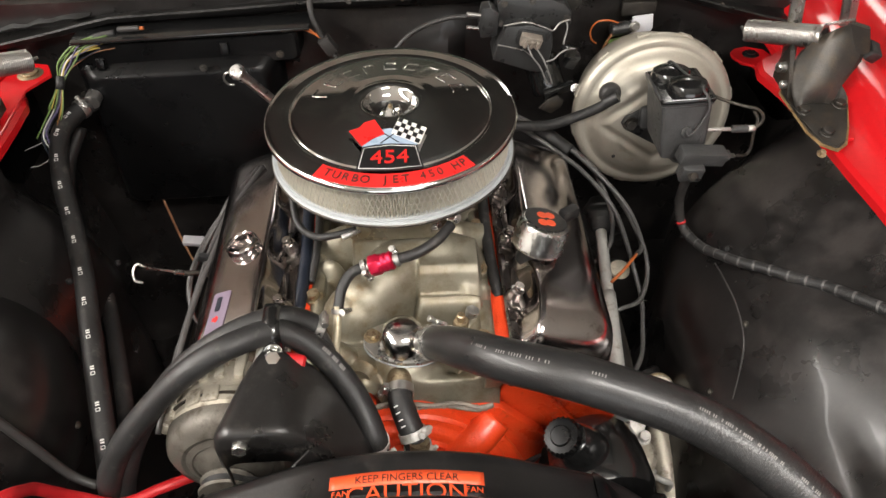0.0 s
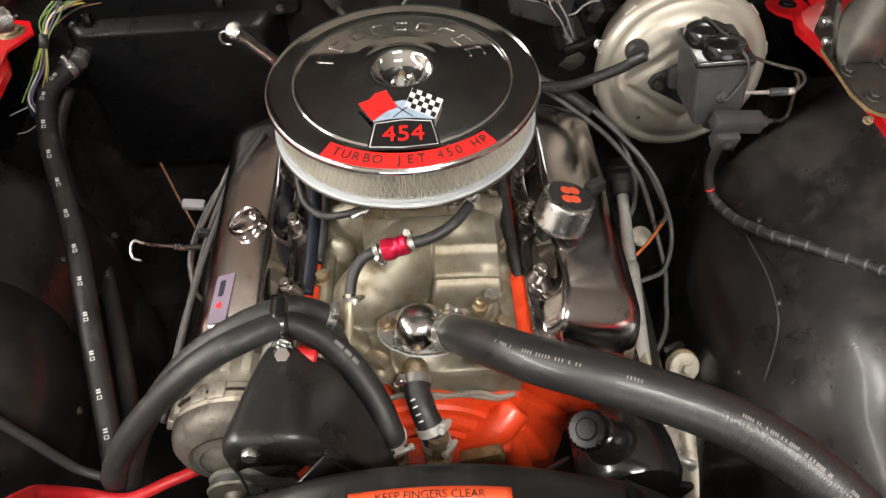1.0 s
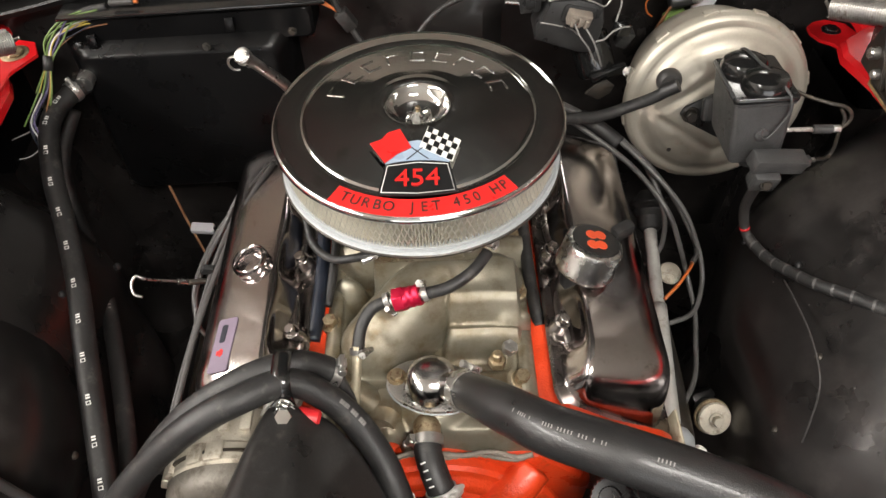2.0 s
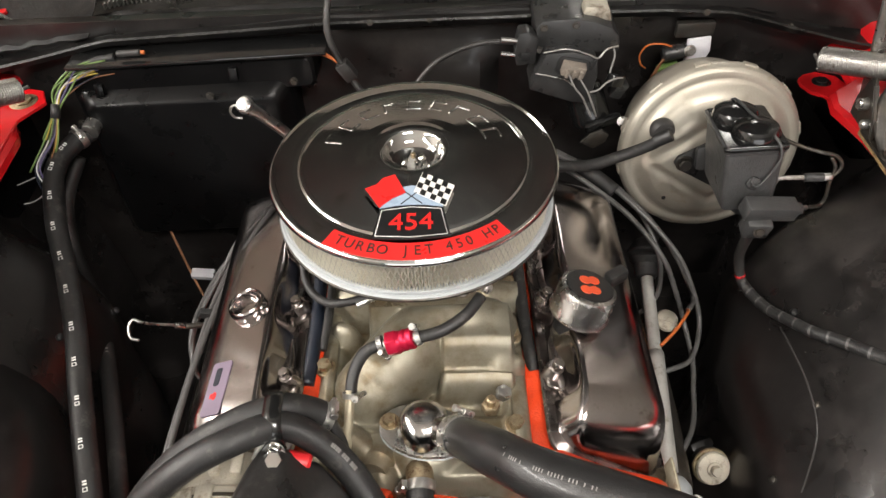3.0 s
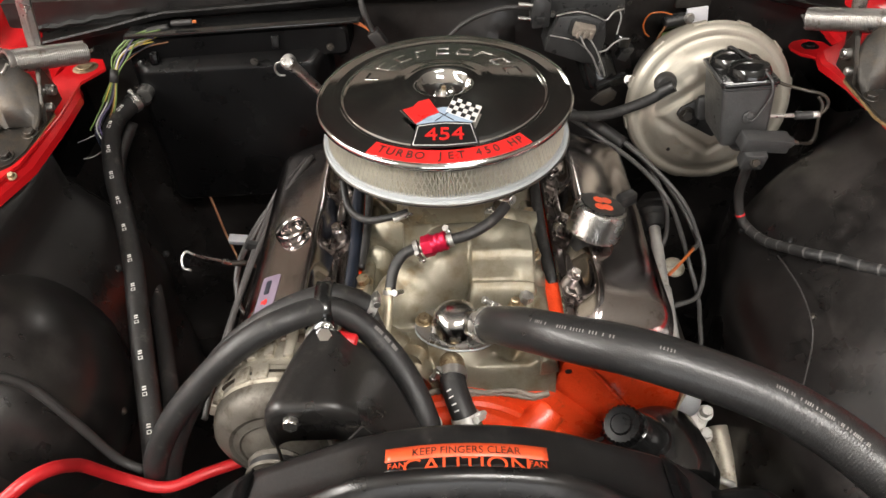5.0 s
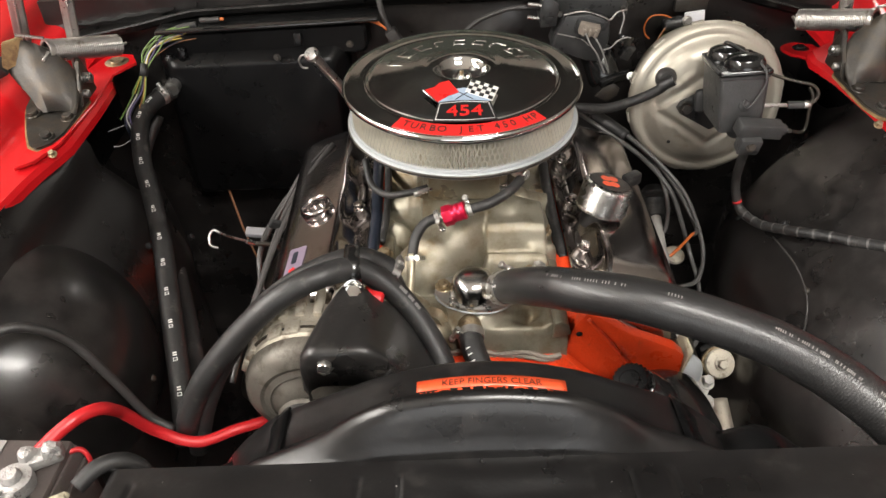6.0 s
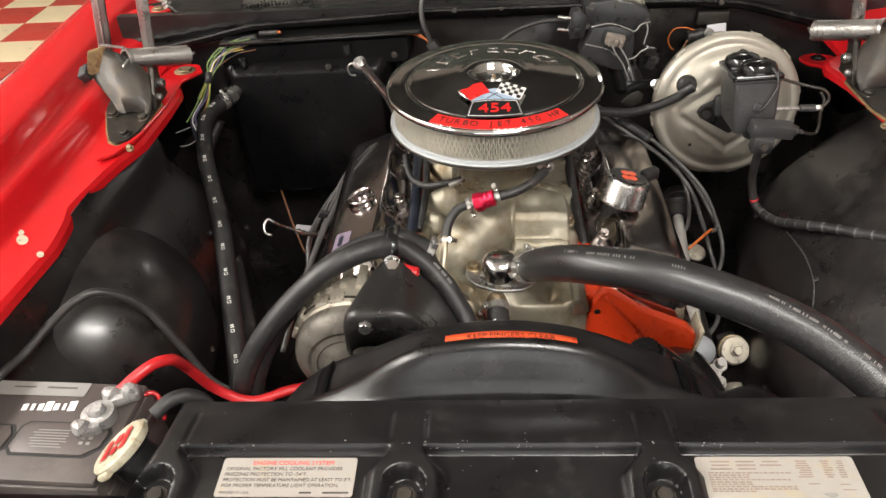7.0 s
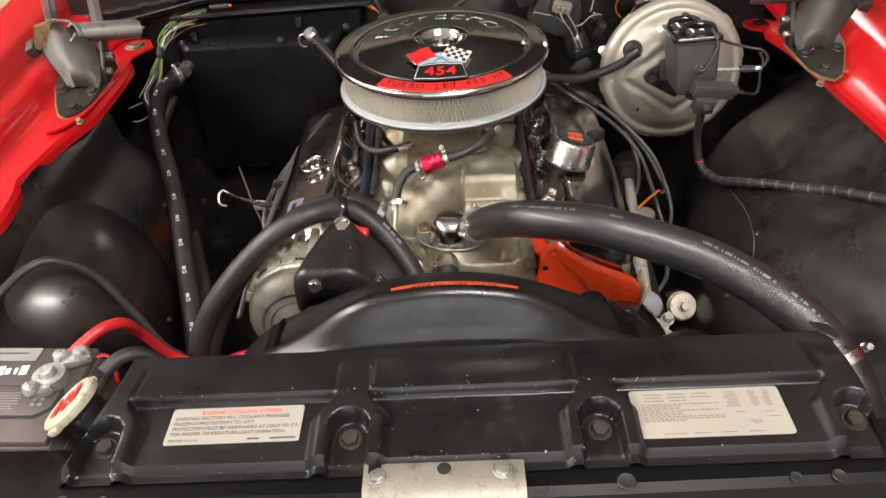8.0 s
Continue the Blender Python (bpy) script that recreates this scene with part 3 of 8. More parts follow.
def fender(sgn):
    ob = thing("fender", (sgn * 0.8, 0, 0.3), "glossy red front fender with a rolled hood gutter", "fender", "front fenders")
    # from the bay's edge over the gutter and crown, then down the outside
    prof = [(0.640, 0.862), (0.641, 0.874), (0.648, 0.880), (0.672, 0.882), (0.700, 0.886), (0.718, 0.892), (0.726, 0.902), (0.735, 0.915), (0.748, 0.921), (0.765, 0.924), (0.775, 0.934), (0.782, 0.950), (0.792, 0.957), (0.835, 0.964), (0.875, 0.962), (0.905, 0.945), (0.925, 0.90), (0.940, 0.80), (0.95, 0.60), (0.94, 0.35)]
    rows = []
    for j in range(43):
        y = -0.80 + 1.47 * j / 42
        wide = 0.0 + 0.055 * step(-0.2, 0.7, y)
        back = step(0.27, 0.32, y)
        bend = 0.06 * back + (interp(y, [(-0.8, 0.05), (-0.118, 0.030), (-0.023, 0.022), (0.064, 0.017), (0.186, 0.006), (0.271, -0.016), (0.4, -0.012)]) if sgn > 0 else 0) + (sgn < 0) * interp(y, [(-0.8, 0.012), (-0.41, 0.008), (-0.27, -0.002), (-0.21, 0.006), (-0.167, 0.019), (-0.048, 0.004), (0.038, -0.02), (0.16, -0.022), (0.4, -0.012)])
        row = []
        for a, z in prof:
            x = a + wide * step(0.70, 0.80, a) + bend * step(0.73, 0.66, a)
            row.append(Vector((sgn * x, y, z)))
        rows.append(row if sgn < 0 else row[::-1])
    rows = [r[::-1] for r in rows]
    part("fender_panel", sheet(rows, 0.004), RED, ob)
    # brace from the gutter to the firewall, with its bolted tab
    pts = [(0.605, 0.335), (0.622, 0.372), (0.650, 0.380), (0.678, 0.362), (0.690, 0.30), (0.684, 0.10), (0.672, -0.04), (0.648, -0.02), (0.630, 0.03), (0.624, 0.17), (0.632, 0.285)]
    if sgn > 0:
        pts = [(0.611, 0.335), (0.613, 0.356), (0.626, 0.372), (0.650, 0.380), (0.678, 0.362), (0.690, 0.30), (0.692, 0.15), (0.692, 0.02), (0.676, 0.02), (0.668, 0.05), (0.654, 0.17), (0.642, 0.265), (0.634, 0.295), (0.618, 0.310)]
    m = Matrix(((sgn, 0, 0, 0), (0, 1, 0, 0), (0, -0.02, 1, 0.8835), (0, 0, 0, 1))) if sgn < 0 else Matrix(((1, 0.03, 0, 0), (0, 1, 0, 0.012), (0, -0.115, 1, 0.8865), (0, 0, 0, 1)))
    bm = prism(pts, 0.006, m, 0.0012, None, 1)
    bmesh.ops.recalc_face_normals(bm, faces=bm.faces)
    part("brace", bm, RED, ob)
    bolt((-0.643, 0.339, 0.8825) if sgn < 0 else (0.656, 0.352, 0.8535), (0, 0, 1), RUSTY if sgn < 0 else BLACK_GLOSS, ob, 0.016 if sgn < 0 else 0.011, 0.004)
    # second tab further back on the cowl
    pts = [(0.70, 0.50), (0.72, 0.535), (0.76, 0.54), (0.80, 0.50), (0.80, 0.44), (0.74, 0.44)]
    bm = prism(pts, 0.005, Matrix(((sgn, 0, 0, 0), (0, 1, 0, 0), (0, 0, 1, 0.955), (0, 0, 0, 1))), 0.001, None, 1)
    bmesh.ops.recalc_face_normals(bm, faces=bm.faces)
    part("cowl_tab", bm, RED, ob)
    bolt((sgn * 0.735, 0.50, 0.960), (0, 0, 1), RUSTY, ob, 0.011, 0.005)
    if sgn < 0:
        # bare metal chips round two bump-stop holes
        for x, y, s in ((-0.690, -0.262, 0.013), (-0.650, -0.292, 0.008), (-0.700, -0.245, 0.007)):
            bm = prism([(s * (1 + 0.4 * noise.noise((k, x * 9, 1))) * math.cos(k * 0.7), 0.6 * s * math.sin(k * 0.7)) for k in range(9)], 0.0006, axis_matrix((x, y, interp(-x, prof) + 0.0002), (0.1, 0, 1), 40))
            part("paint_chip", bm, PALE_PLASTIC, ob, "patch of bare chipped metal")


for side in (-1, 1):
    fender(side)


def windshield():
    """The sloping glass behind the cowl, which closes the place at the back."""
    rows = [[Vector((x, 0.73 + 0.55 * j / 8 + 0.10 * (1 - (x / 0.72) ** 2) * -0.6, 0.965 + 0.40 * j / 8)) for x in [-0.72 + 1.44 * i / 24 for i in range(25)]] for j in range(9)]
    lone("windshield", sheet(rows, 0.006), WINDSHIELD, "dark tinted windshield glass behind the cowl", "windshield", kind="structure")


windshield()


def hood():
    """The raised hood, over the bay, clear of the cowl."""
    ob = thing("hood", (0, 0.50, 1.20), "raised red hood with a dark grey underside", "hood")
    m = Matrix.Translation((0, 0.51, 1.24)) @ pose(0, 0, 0, -58, 0, 0)
    part("inner_panel", block((1.52, 1.34, 0.012), m @ Matrix.Translation((0, -0.62, -0.012)), 0.004), HOOD_UNDER, ob)
    part("skin", block((1.50, 1.28, 0.010), m @ Matrix.Translation((0, -0.62, 0.002)), 0.004), RED, ob)
    for x in (-0.45, 0, 0.45):
        part("rib", block((0.09, 1.15, 0.03), m @ Matrix.Translation((x, -0.62, -0.03)), 0.01), HOOD_UNDER, ob)


hood()


def hinge(sgn):
    ob = thing("spring_hinge", (sgn * 0.67, 0.15, 0.885), "grey steel hood hinge with a coil spring, bolted to the fender", "hinge", "hood hinges")
    P = lambda x, y, z: Vector((sgn * x, y, z))

    def plate(pts, way, bevel):
        """A thick plate from points in space, drawn out along a way."""
        bm = bmesh.new()
        face = bm.faces.new([bm.verts.new(P(*v)) for v in pts])
        made = bmesh.ops.extrude_face_region(bm, geom=[face])
        bmesh.ops.translate(bm, vec=(sgn * way[0], way[1], way[2]), verts=[v for v in made["geom"] if isinstance(v, bmesh.types.BMVert)])
        bmesh.ops.recalc_face_normals(bm, faces=bm.faces)
        bmesh.ops.bevel(bm, geom=bm.edges, offset=bevel, segments=2, affect="EDGES")
        return bm
    part("base_plate", plate([(0.632, 0.17, 0.884), (0.632, 0.06, 0.884), (0.640, 0.025, 0.885), (0.656, 0.008, 0.886), (0.672, 0.020, 0.888), (0.690, 0.055, 0.890), (0.725, 0.140, 0.894), (0.735, 0.21, 0.896), (0.665, 0.215, 0.888)], (0, 0, 0.007), 0.0022), DARK_STEEL, ob)
    part("stained_edge", plate([(0.630, 0.17, 0.8835), (0.6295, 0.06, 0.8835), (0.637, 0.023, 0.8845), (0.656, 0.0045, 0.8855), (0.675, 0.018, 0.8875), (0.693, 0.054, 0.8895), (0.728, 0.140, 0.8935), (0.738, 0.21, 0.8955), (0.663, 0.217, 0.8875)], (0, 0, 0.004), 0.001), RUST_EDGE, ob, "rust-stained rim of the base plate")
    # the web rises out of the plate in a swept fold
    rows = []
    for y, pts in ((0.115, [(0.634, 0.893), (0.652, 0.900), (0.672, 0.901), (0.690, 0.897)]), (0.135, [(0.632, 0.905), (0.655, 0.925), (0.685, 0.928), (0.708, 0.915)]), (0.155, [(0.632, 0.925), (0.662, 0.948), (0.700, 0.956), (0.738, 0.948)]), (0.172, [(0.640, 0.945), (0.672, 0.968), (0.706, 0.980), (0.748, 0.968)]), (0.182, [(0.650, 0.955), (0.680, 0.982), (0.712, 0.996), (0.742, 0.992)])):
        rows.append(spline([P(x, y, z) for x, z in pts], 5)[:: 1 if sgn > 0 else -1])
    part("web", sheet(rows, 0.009), DARK_STEEL, ob, smooth=60)
    part("side_plate", plate([(0.634, 0.215, 0.890), (0.630, 0.140, 0.892), (0.628, 0.150, 0.925), (0.634, 0.185, 0.955), (0.648, 0.215, 0.950), (0.645, 0.23, 0.91)], (0.008, 0, 0), 0.002), DARK_STEEL, ob)
    part("flange", plate([(0.752, 0.165, 0.945), (0.742, 0.150, 0.968), (0.738, 0.165, 0.998), (0.712, 0.185, 1.000), (0.716, 0.17, 0.955)], (0.004, 0.008, 0), 0.0015), RUST_EDGE if sgn < 0 else DARK_STEEL, ob, "folded edge of the hinge")
    part("bump_rubber", block((0.020, 0.03, 0.020), Matrix.Translation(P(0.755, 0.165, 0.958)) @ pose(0, 0, 0, 20, sgn * 25, 0), 0.003), RUBBER, ob)
    part("spring_seat", block((0.045, 0.006, 0.004), Matrix.Translation(P(0.700, 0.185, 1.000)) @ pose(0, 0, 0, 0, sgn * -8, 0), 0.001), SPRING, ob)
    # two arms that rise to the hood
    for a, b, w in ((P(0.728, 0.195, 0.975), P(0.700, 0.27, 1.26), 0.024), (P(0.655, 0.195, 0.905), P(0.628, 0.30, 1.30), 0.022)):
        way = (b - a).normalized()
        m = facing((a + b) / 2, way, (sgn * -0.25, -0.95, 0))
        part("arm", block(((b - a).length, w, 0.010), m, 0.004), SPRING, ob)
        part("arm_bead", block(((b - a).length * 0.96, w * 0.3, 0.014), m, 0.004), SPRING, ob)
    # coil spring with its hooked end
    a, b = P(0.604, 0.283, 0.940), P(0.682, 0.192, 0.972)
    ax = (b - a).normalized()
    u = ax.orthogonal().normalized()
    v = ax.cross(u)
    turns, coil = 38, []
    for i in range(turns * 14 + 1):
        t = i / (turns * 14)
        ang = 2 * math.pi * turns * t
        coil.append(a + (b - a) * t + 0.0172 * (math.cos(ang) * u + math.sin(ang) * v))
    part("spring", sweep(coil, 0.0019, 6), SPRING, ob, "tight steel coil spring")
    part("spring_end", lathe([(0.0150, -0.004), (0.0195, -0.004), (0.0205, 0), (0.0195, 0.004), (0.0150, 0.004)], axis_matrix(b, ax), 28), SPRING, ob)
    part("hook", tube([b + 0.016 * u, b + ax * 0.006 + 0.004 * u, b + ax * 0.008 - 0.012 * u + 0.01 * v, b + ax * 0.02 - 0.010 * u + 0.022 * v], 0.0024, 8, 6), SPRING, ob)
    part("far_hook", tube([a + 0.010 * u, a - ax * 0.008, a - ax * 0.014 - 0.006 * u], 0.0026, 8, 6), SPRING, ob)
    for x, y, z in ((0.655, 0.045, 0.893), (0.700, 0.110, 0.899), (0.643, 0.105, 0.893)):
        bolt(P(x, y, z), (sgn * 0.05, -0.1, 1), DARK_STEEL, ob, 0.009, 0.006)
    part("pivot", rod(P(0.622, 0.185, 0.925), P(0.655, 0.185, 0.925), 0.009, 14, None, 0.002), STEEL, ob)
    part("second_pivot", rod(P(0.622, 0.160, 0.908), P(0.655, 0.160, 0.908), 0.007, 14, None, 0.002), STEEL, ob)
    bolt(P(0.632, 0.005, 0.884), (0, -0.4, 1), RUSTY, ob, 0.005, 0.006)


for side in (-1, 1):
    hinge(side)

# ---- radiator support, fan shroud ----
BOLTS_X = (-0.350, -0.099, 0.152, 0.402)


def cover_height(x, y):
    """The pressed sheet over the radiator: sunken panels between raised necks that end in bolt pockets."""
    upper = 0.8815 - 0.0095 * step(-0.625, -0.562, y)
    sunk = step(-0.6275, -0.6325, y)
    for bx in BOLTS_X:
        d = abs(x - bx)
        half = 0.0165 + 0.013 * step(-0.632, -0.662, y)
        sunk *= step(half, half + 0.004 + 0.008 * step(-0.632, -0.655, y), d)
        # two short beads run back from each neck
        upper -= 0.0022 * math.exp(-((d - 0.0195) / 0.0022) ** 2) * step(-0.628, -0.618, y) * step(-0.575, -0.585, y)
    z = upper - 0.0135 * sunk - 0.005 * (1 - sunk) * step(-0.635, -0.700, y)
    for bx in BOLTS_X:
        d = abs(x - bx)
        pocket = step(0.0215, 0.0175, math.hypot(d, max(y + 0.672, 0)))
        z += (0.8585 - z) * pocket
    z -= min(0.012, max(z - 0.8575, 0)) * step(-0.705, -0.710, y)
    z -= 0.06 * step(-0.350, -0.392, x - 0.25 * min(y + 0.62, 0.0)) + 0.05 * step(0.415, 0.440, x)
    return z + 0.0006 * noise.noise((x * 30, y * 30, 0))


def radiator_cover():
    ob = thing("radiator_cover", (0.02, -0.64, 0.80), "black pressed-steel radiator cover with chipped paint and two labels", "radiator cover")
    part("panel", field(-0.392, 0.440, 330, -0.718, -0.562, 110, cover_height, 0.002), BLACK_SATIN, ob, smooth=50)
    rows = [[Vector((-0.37 + 0.80 * i / 30, y, z)) for i in range(31)] for y, z in ((-0.5615, 0.8712), (-0.5595, 0.868), (-0.5590, 0.84), (-0.559, 0.70))]
    part("rear_lip", sheet(rows, 0.002), BLACK_SATIN, ob)
    for x in BOLTS_X:
        bolt((x, -0.675, cover_height(x, -0.675)), (0, -0.1, 1), DARK_STEEL, ob, 0.0090, 0.006)
    # paper labels
    z0 = 0.8680
    lab = part("label", prism(rounded(0.138, 0.046, 0.003), 0.0008, Matrix.Translation((-0.218, -0.659, z0 + 0.0006))), LABEL, ob, "cream coolant label with red heading")
    m = Matrix.Translation((-0.218, -0.659, z0 + 0.0016))
    part("heading", lettering("ENGINE COOLING SYSTEM", 0.0066, m @ Matrix.Translation((0.004, 0.0165, 0)), 0.0001, None, 1.05), PRINT_RED, lab, "red heading")
    bm = bmesh.new()
    for k, line in enumerate(("ORIGINAL FACTORY FILL COOLANT PROVIDES", "FREEZING PROTECTION TO -34°F.", "PROTECTION MUST BE MAINTAINED AT LEAST TO 0°F.", "FOR PROPER TEMPERATURE LIGHT OPERATION.")):
        wide = (0.119, 0.084, 0.130, 0.118)[k]
        probe = lettering(line, 0.0058, Matrix(), 0.0001)
        span = max(v.co.x for v in probe.verts) - min(v.co.x for v in probe.verts)
        probe.free()
        lettering(line, 0.0058, m @ Matrix.Translation((-0.064 + wide / 2, 0.0095 - 0.0066 * k, 0)), 0.0001, bm, wide / span)
    lettering("PRINTED IN U.S.A.", 0.004, m @ Matrix.Translation((-0.049, -0.0185, 0)), 0.0001, bm, 0.95)
    dabs([(0.022, -0.0185, 0.012, 0.002), (0.052, -0.0185, 0.026, 0.002)], m, 0.0002, bm)
    part("text", bm, PRINT_DARK, lab)
    lab = part("label", prism(rounded(0.151, 0.060, 0.004), 0.0008, Matrix.Translation((0.262, -0.6655, z0 + 0.0006))), LABEL, ob, "worn cream emission label with fine print")
    m = Matrix.Translation((0.262, -0.6655, z0 + 0.0016))
    rects = []
    for k in range(3):      # heading and its rule
        rects += [(-0.052 + 0.024 * q, 0.024 - 0.0042 * k, random.uniform(0.014, 0.021), 0.0016) for q in range(3 if k < 2 else 2)]
    for k in range(9):      # close block of words
        y, x = 0.0110 - 0.0026 * k, -0.066
        while x < (0.010 if k in (0, 3, 6, 7) else -0.028):
            w = random.uniform(0.002, 0.006)
            rects.append((x + w / 2, y, w, 0.0015))
            x += w + 0.0012
    for k in range(8):      # columns of figures
        for x0, w in ((0.026, 0.016), (0.048, 0.009), (0.061, 0.008)):
            rects.append((x0 + random.uniform(-0.001, 0.001), 0.0245 - 0.0026 * k, w * random.uniform(0.6, 1.0), 0.0013))
    rects += [(-0.040 + 0.026 * k, -0.0255, random.uniform(0.012, 0.022), 0.0014) for k in range(4)]
    rects += [(0.030, -0.0015, 0.010, 0.001), (0.058, -0.002, 0.008, 0.001), (0.060, -0.008, 0.012, 0.001)]
    part("fine_print", dabs(rects, m, 0.0002), PRINT_TAN, lab)
    part("tear", prism([(0.006 * math.cos(k) * (1 + 0.4 * math.sin(3 * k)), 0.003 * math.sin(k)) for k in (0, 0.9, 1.8, 2.7, 3.6, 4.5, 5.4)], 0.0003, m @ Matrix.Translation((0.042, -0.014, 0))), PRINT_GREY, lab, "small torn spot")
    # flaked paint along the ridge
    bm = bmesh.new()
    for k in range(110):
        x = random.choice((random.uniform(-0.12, 0.16), random.uniform(-0.37, 0.43)))
        y = random.choice((-0.628 + random.gauss(0, 0.002), -0.706 + random.gauss(0, 0.004), random.uniform(-0.70, -0.57)))
        s = random.uniform(0.0003, 0.0011)
        prism([(s * random.uniform(0.5, 1.5) * math.cos(a), s * random.uniform(0.4, 1.2) * math.sin(a)) for a in (0, 1.2, 2.4, 3.7, 5)], 0.0004, Matrix.Translation((x, y, cover_height(x, y) + 0.0001)), 0, bm)
    tagged(part("paint_flakes", bm, PRINT_GREY, ob, "bare specks of flaked paint"), kind="stuff")
    # triangular end bracket by the hose
    pts = [(0, 0), (0.018, -0.004), (0.024, -0.024), (0.014, -0.030), (0.004, -0.018)]
    part("end_bracket", prism(pts, 0.003, facing((0.395, -0.562, 0.885), (1, 0, -0.25), (0.1, 0.1, 1)), 0.0008, None, 1), BLACK_SATIN, ob)


radiator_cover()


def radiator_support():
    ob = thing("radiator_support", (0, -0.71, 0.5), "black steel radiator support beam with holes", "radiator support")
    rows = [[Vector((-0.80 + 1.60 * i / 40, y - 0.012 * (1 - (abs(-0.8 + 1.6 * i / 40) / 0.8) ** 2), z)) for i in range(41)][::-1] for y, z in ((-0.655, 0.82), (-0.657, 0.848), (-0.662, 0.852), (-0.700, 0.8545), (-0.722, 0.854), (-0.730, 0.848), (-0.733, 0.815), (-0.734, 0.795), (-0.70, 0.790))]
    part("beam", sheet(rows, 0.004), MOULDING, ob)
    for x, y, r in ((0.168, -0.722, 0.008), (-0.375, -0.722, 0.005), (-0.335, -0.724, 0.005), (0.325, -0.724, 0.005), (0.365, -0.724, 0.006)):
        m = axis_matrix((x, y - 0.010, 0.8545), (0, -0.05, 1))
        part("hole", lathe([(0, 0.0006), (r * 0.85, 0.0006), (r, 0.0012), (r * 1.15, 0)], m, 18), FIN, ob, "dark round hole")
    # silver hood latch on the beam
    latch = thing("hood_latch", (-0.005, -0.735, 0.74), "dull silver hood latch bracket bolted to the support", "latch")
    rows = []
    for y, z in ((-0.700, 0.859), (-0.706, 0.862), (-0.735, 0.862), (-0.744, 0.856), (-0.747, 0.82), (-0.748, 0.76)):
        rows.append([Vector((x, y - 0.008 * step(0.015, 0.03, abs(x + 0.005)) * step(0.83, 0.80, z) - 0.003, z)) for x in [-0.082 + 0.155 * i / 30 for i in range(31)]][::-1])
    part("bracket", sheet(rows, 0.003), LATCH, latch)
    bolt((-0.068, -0.722, 0.862), (0, -0.1, 1), STEEL, latch, 0.006, 0.004)
    bolt((0.052, -0.720, 0.862), (0, -0.1, 1), STEEL, latch, 0.007, 0.0045)
    part("hole", lathe([(0, 0.0004), (0.006, 0.0004), (0.007, 0)], axis_matrix((-0.004, -0.716, 0.8622), (0, 0, 1)), 16), FIN, latch)
    part("release_cable", tube([(0.07, -0.745, 0.80), (0.085, -0.75, 0.785), (0.12, -0.755, 0.76)], 0.002, 8, 6), STEEL, latch)
    # radiator core below, with its fins
    core = thing("radiator", (0, -0.62, 0.4), "black radiator core behind thin horizontal fins", "radiator")
    part("core", block((0.78, 0.05, 0.40), Matrix.Translation((0.02, -0.62, 0.585)), 0.004), FIN, core)
    bm = bmesh.new()
    for k in range(16):
        block((1.1, 0.03, 0.003), Matrix.Translation((0, -0.79, 0.74 - 0.014 * k)), 0.001, bm, 1)
    part("fins", bm, BLACK_SATIN, core)
    for x in (0.30, 0.35, -0.45):
        part("fin_stay", block((0.012, 0.02, 0.24), Matrix.Translation((x, -0.788, 0.635)), 0.003), BLACK_SATIN, core)


radiator_support()


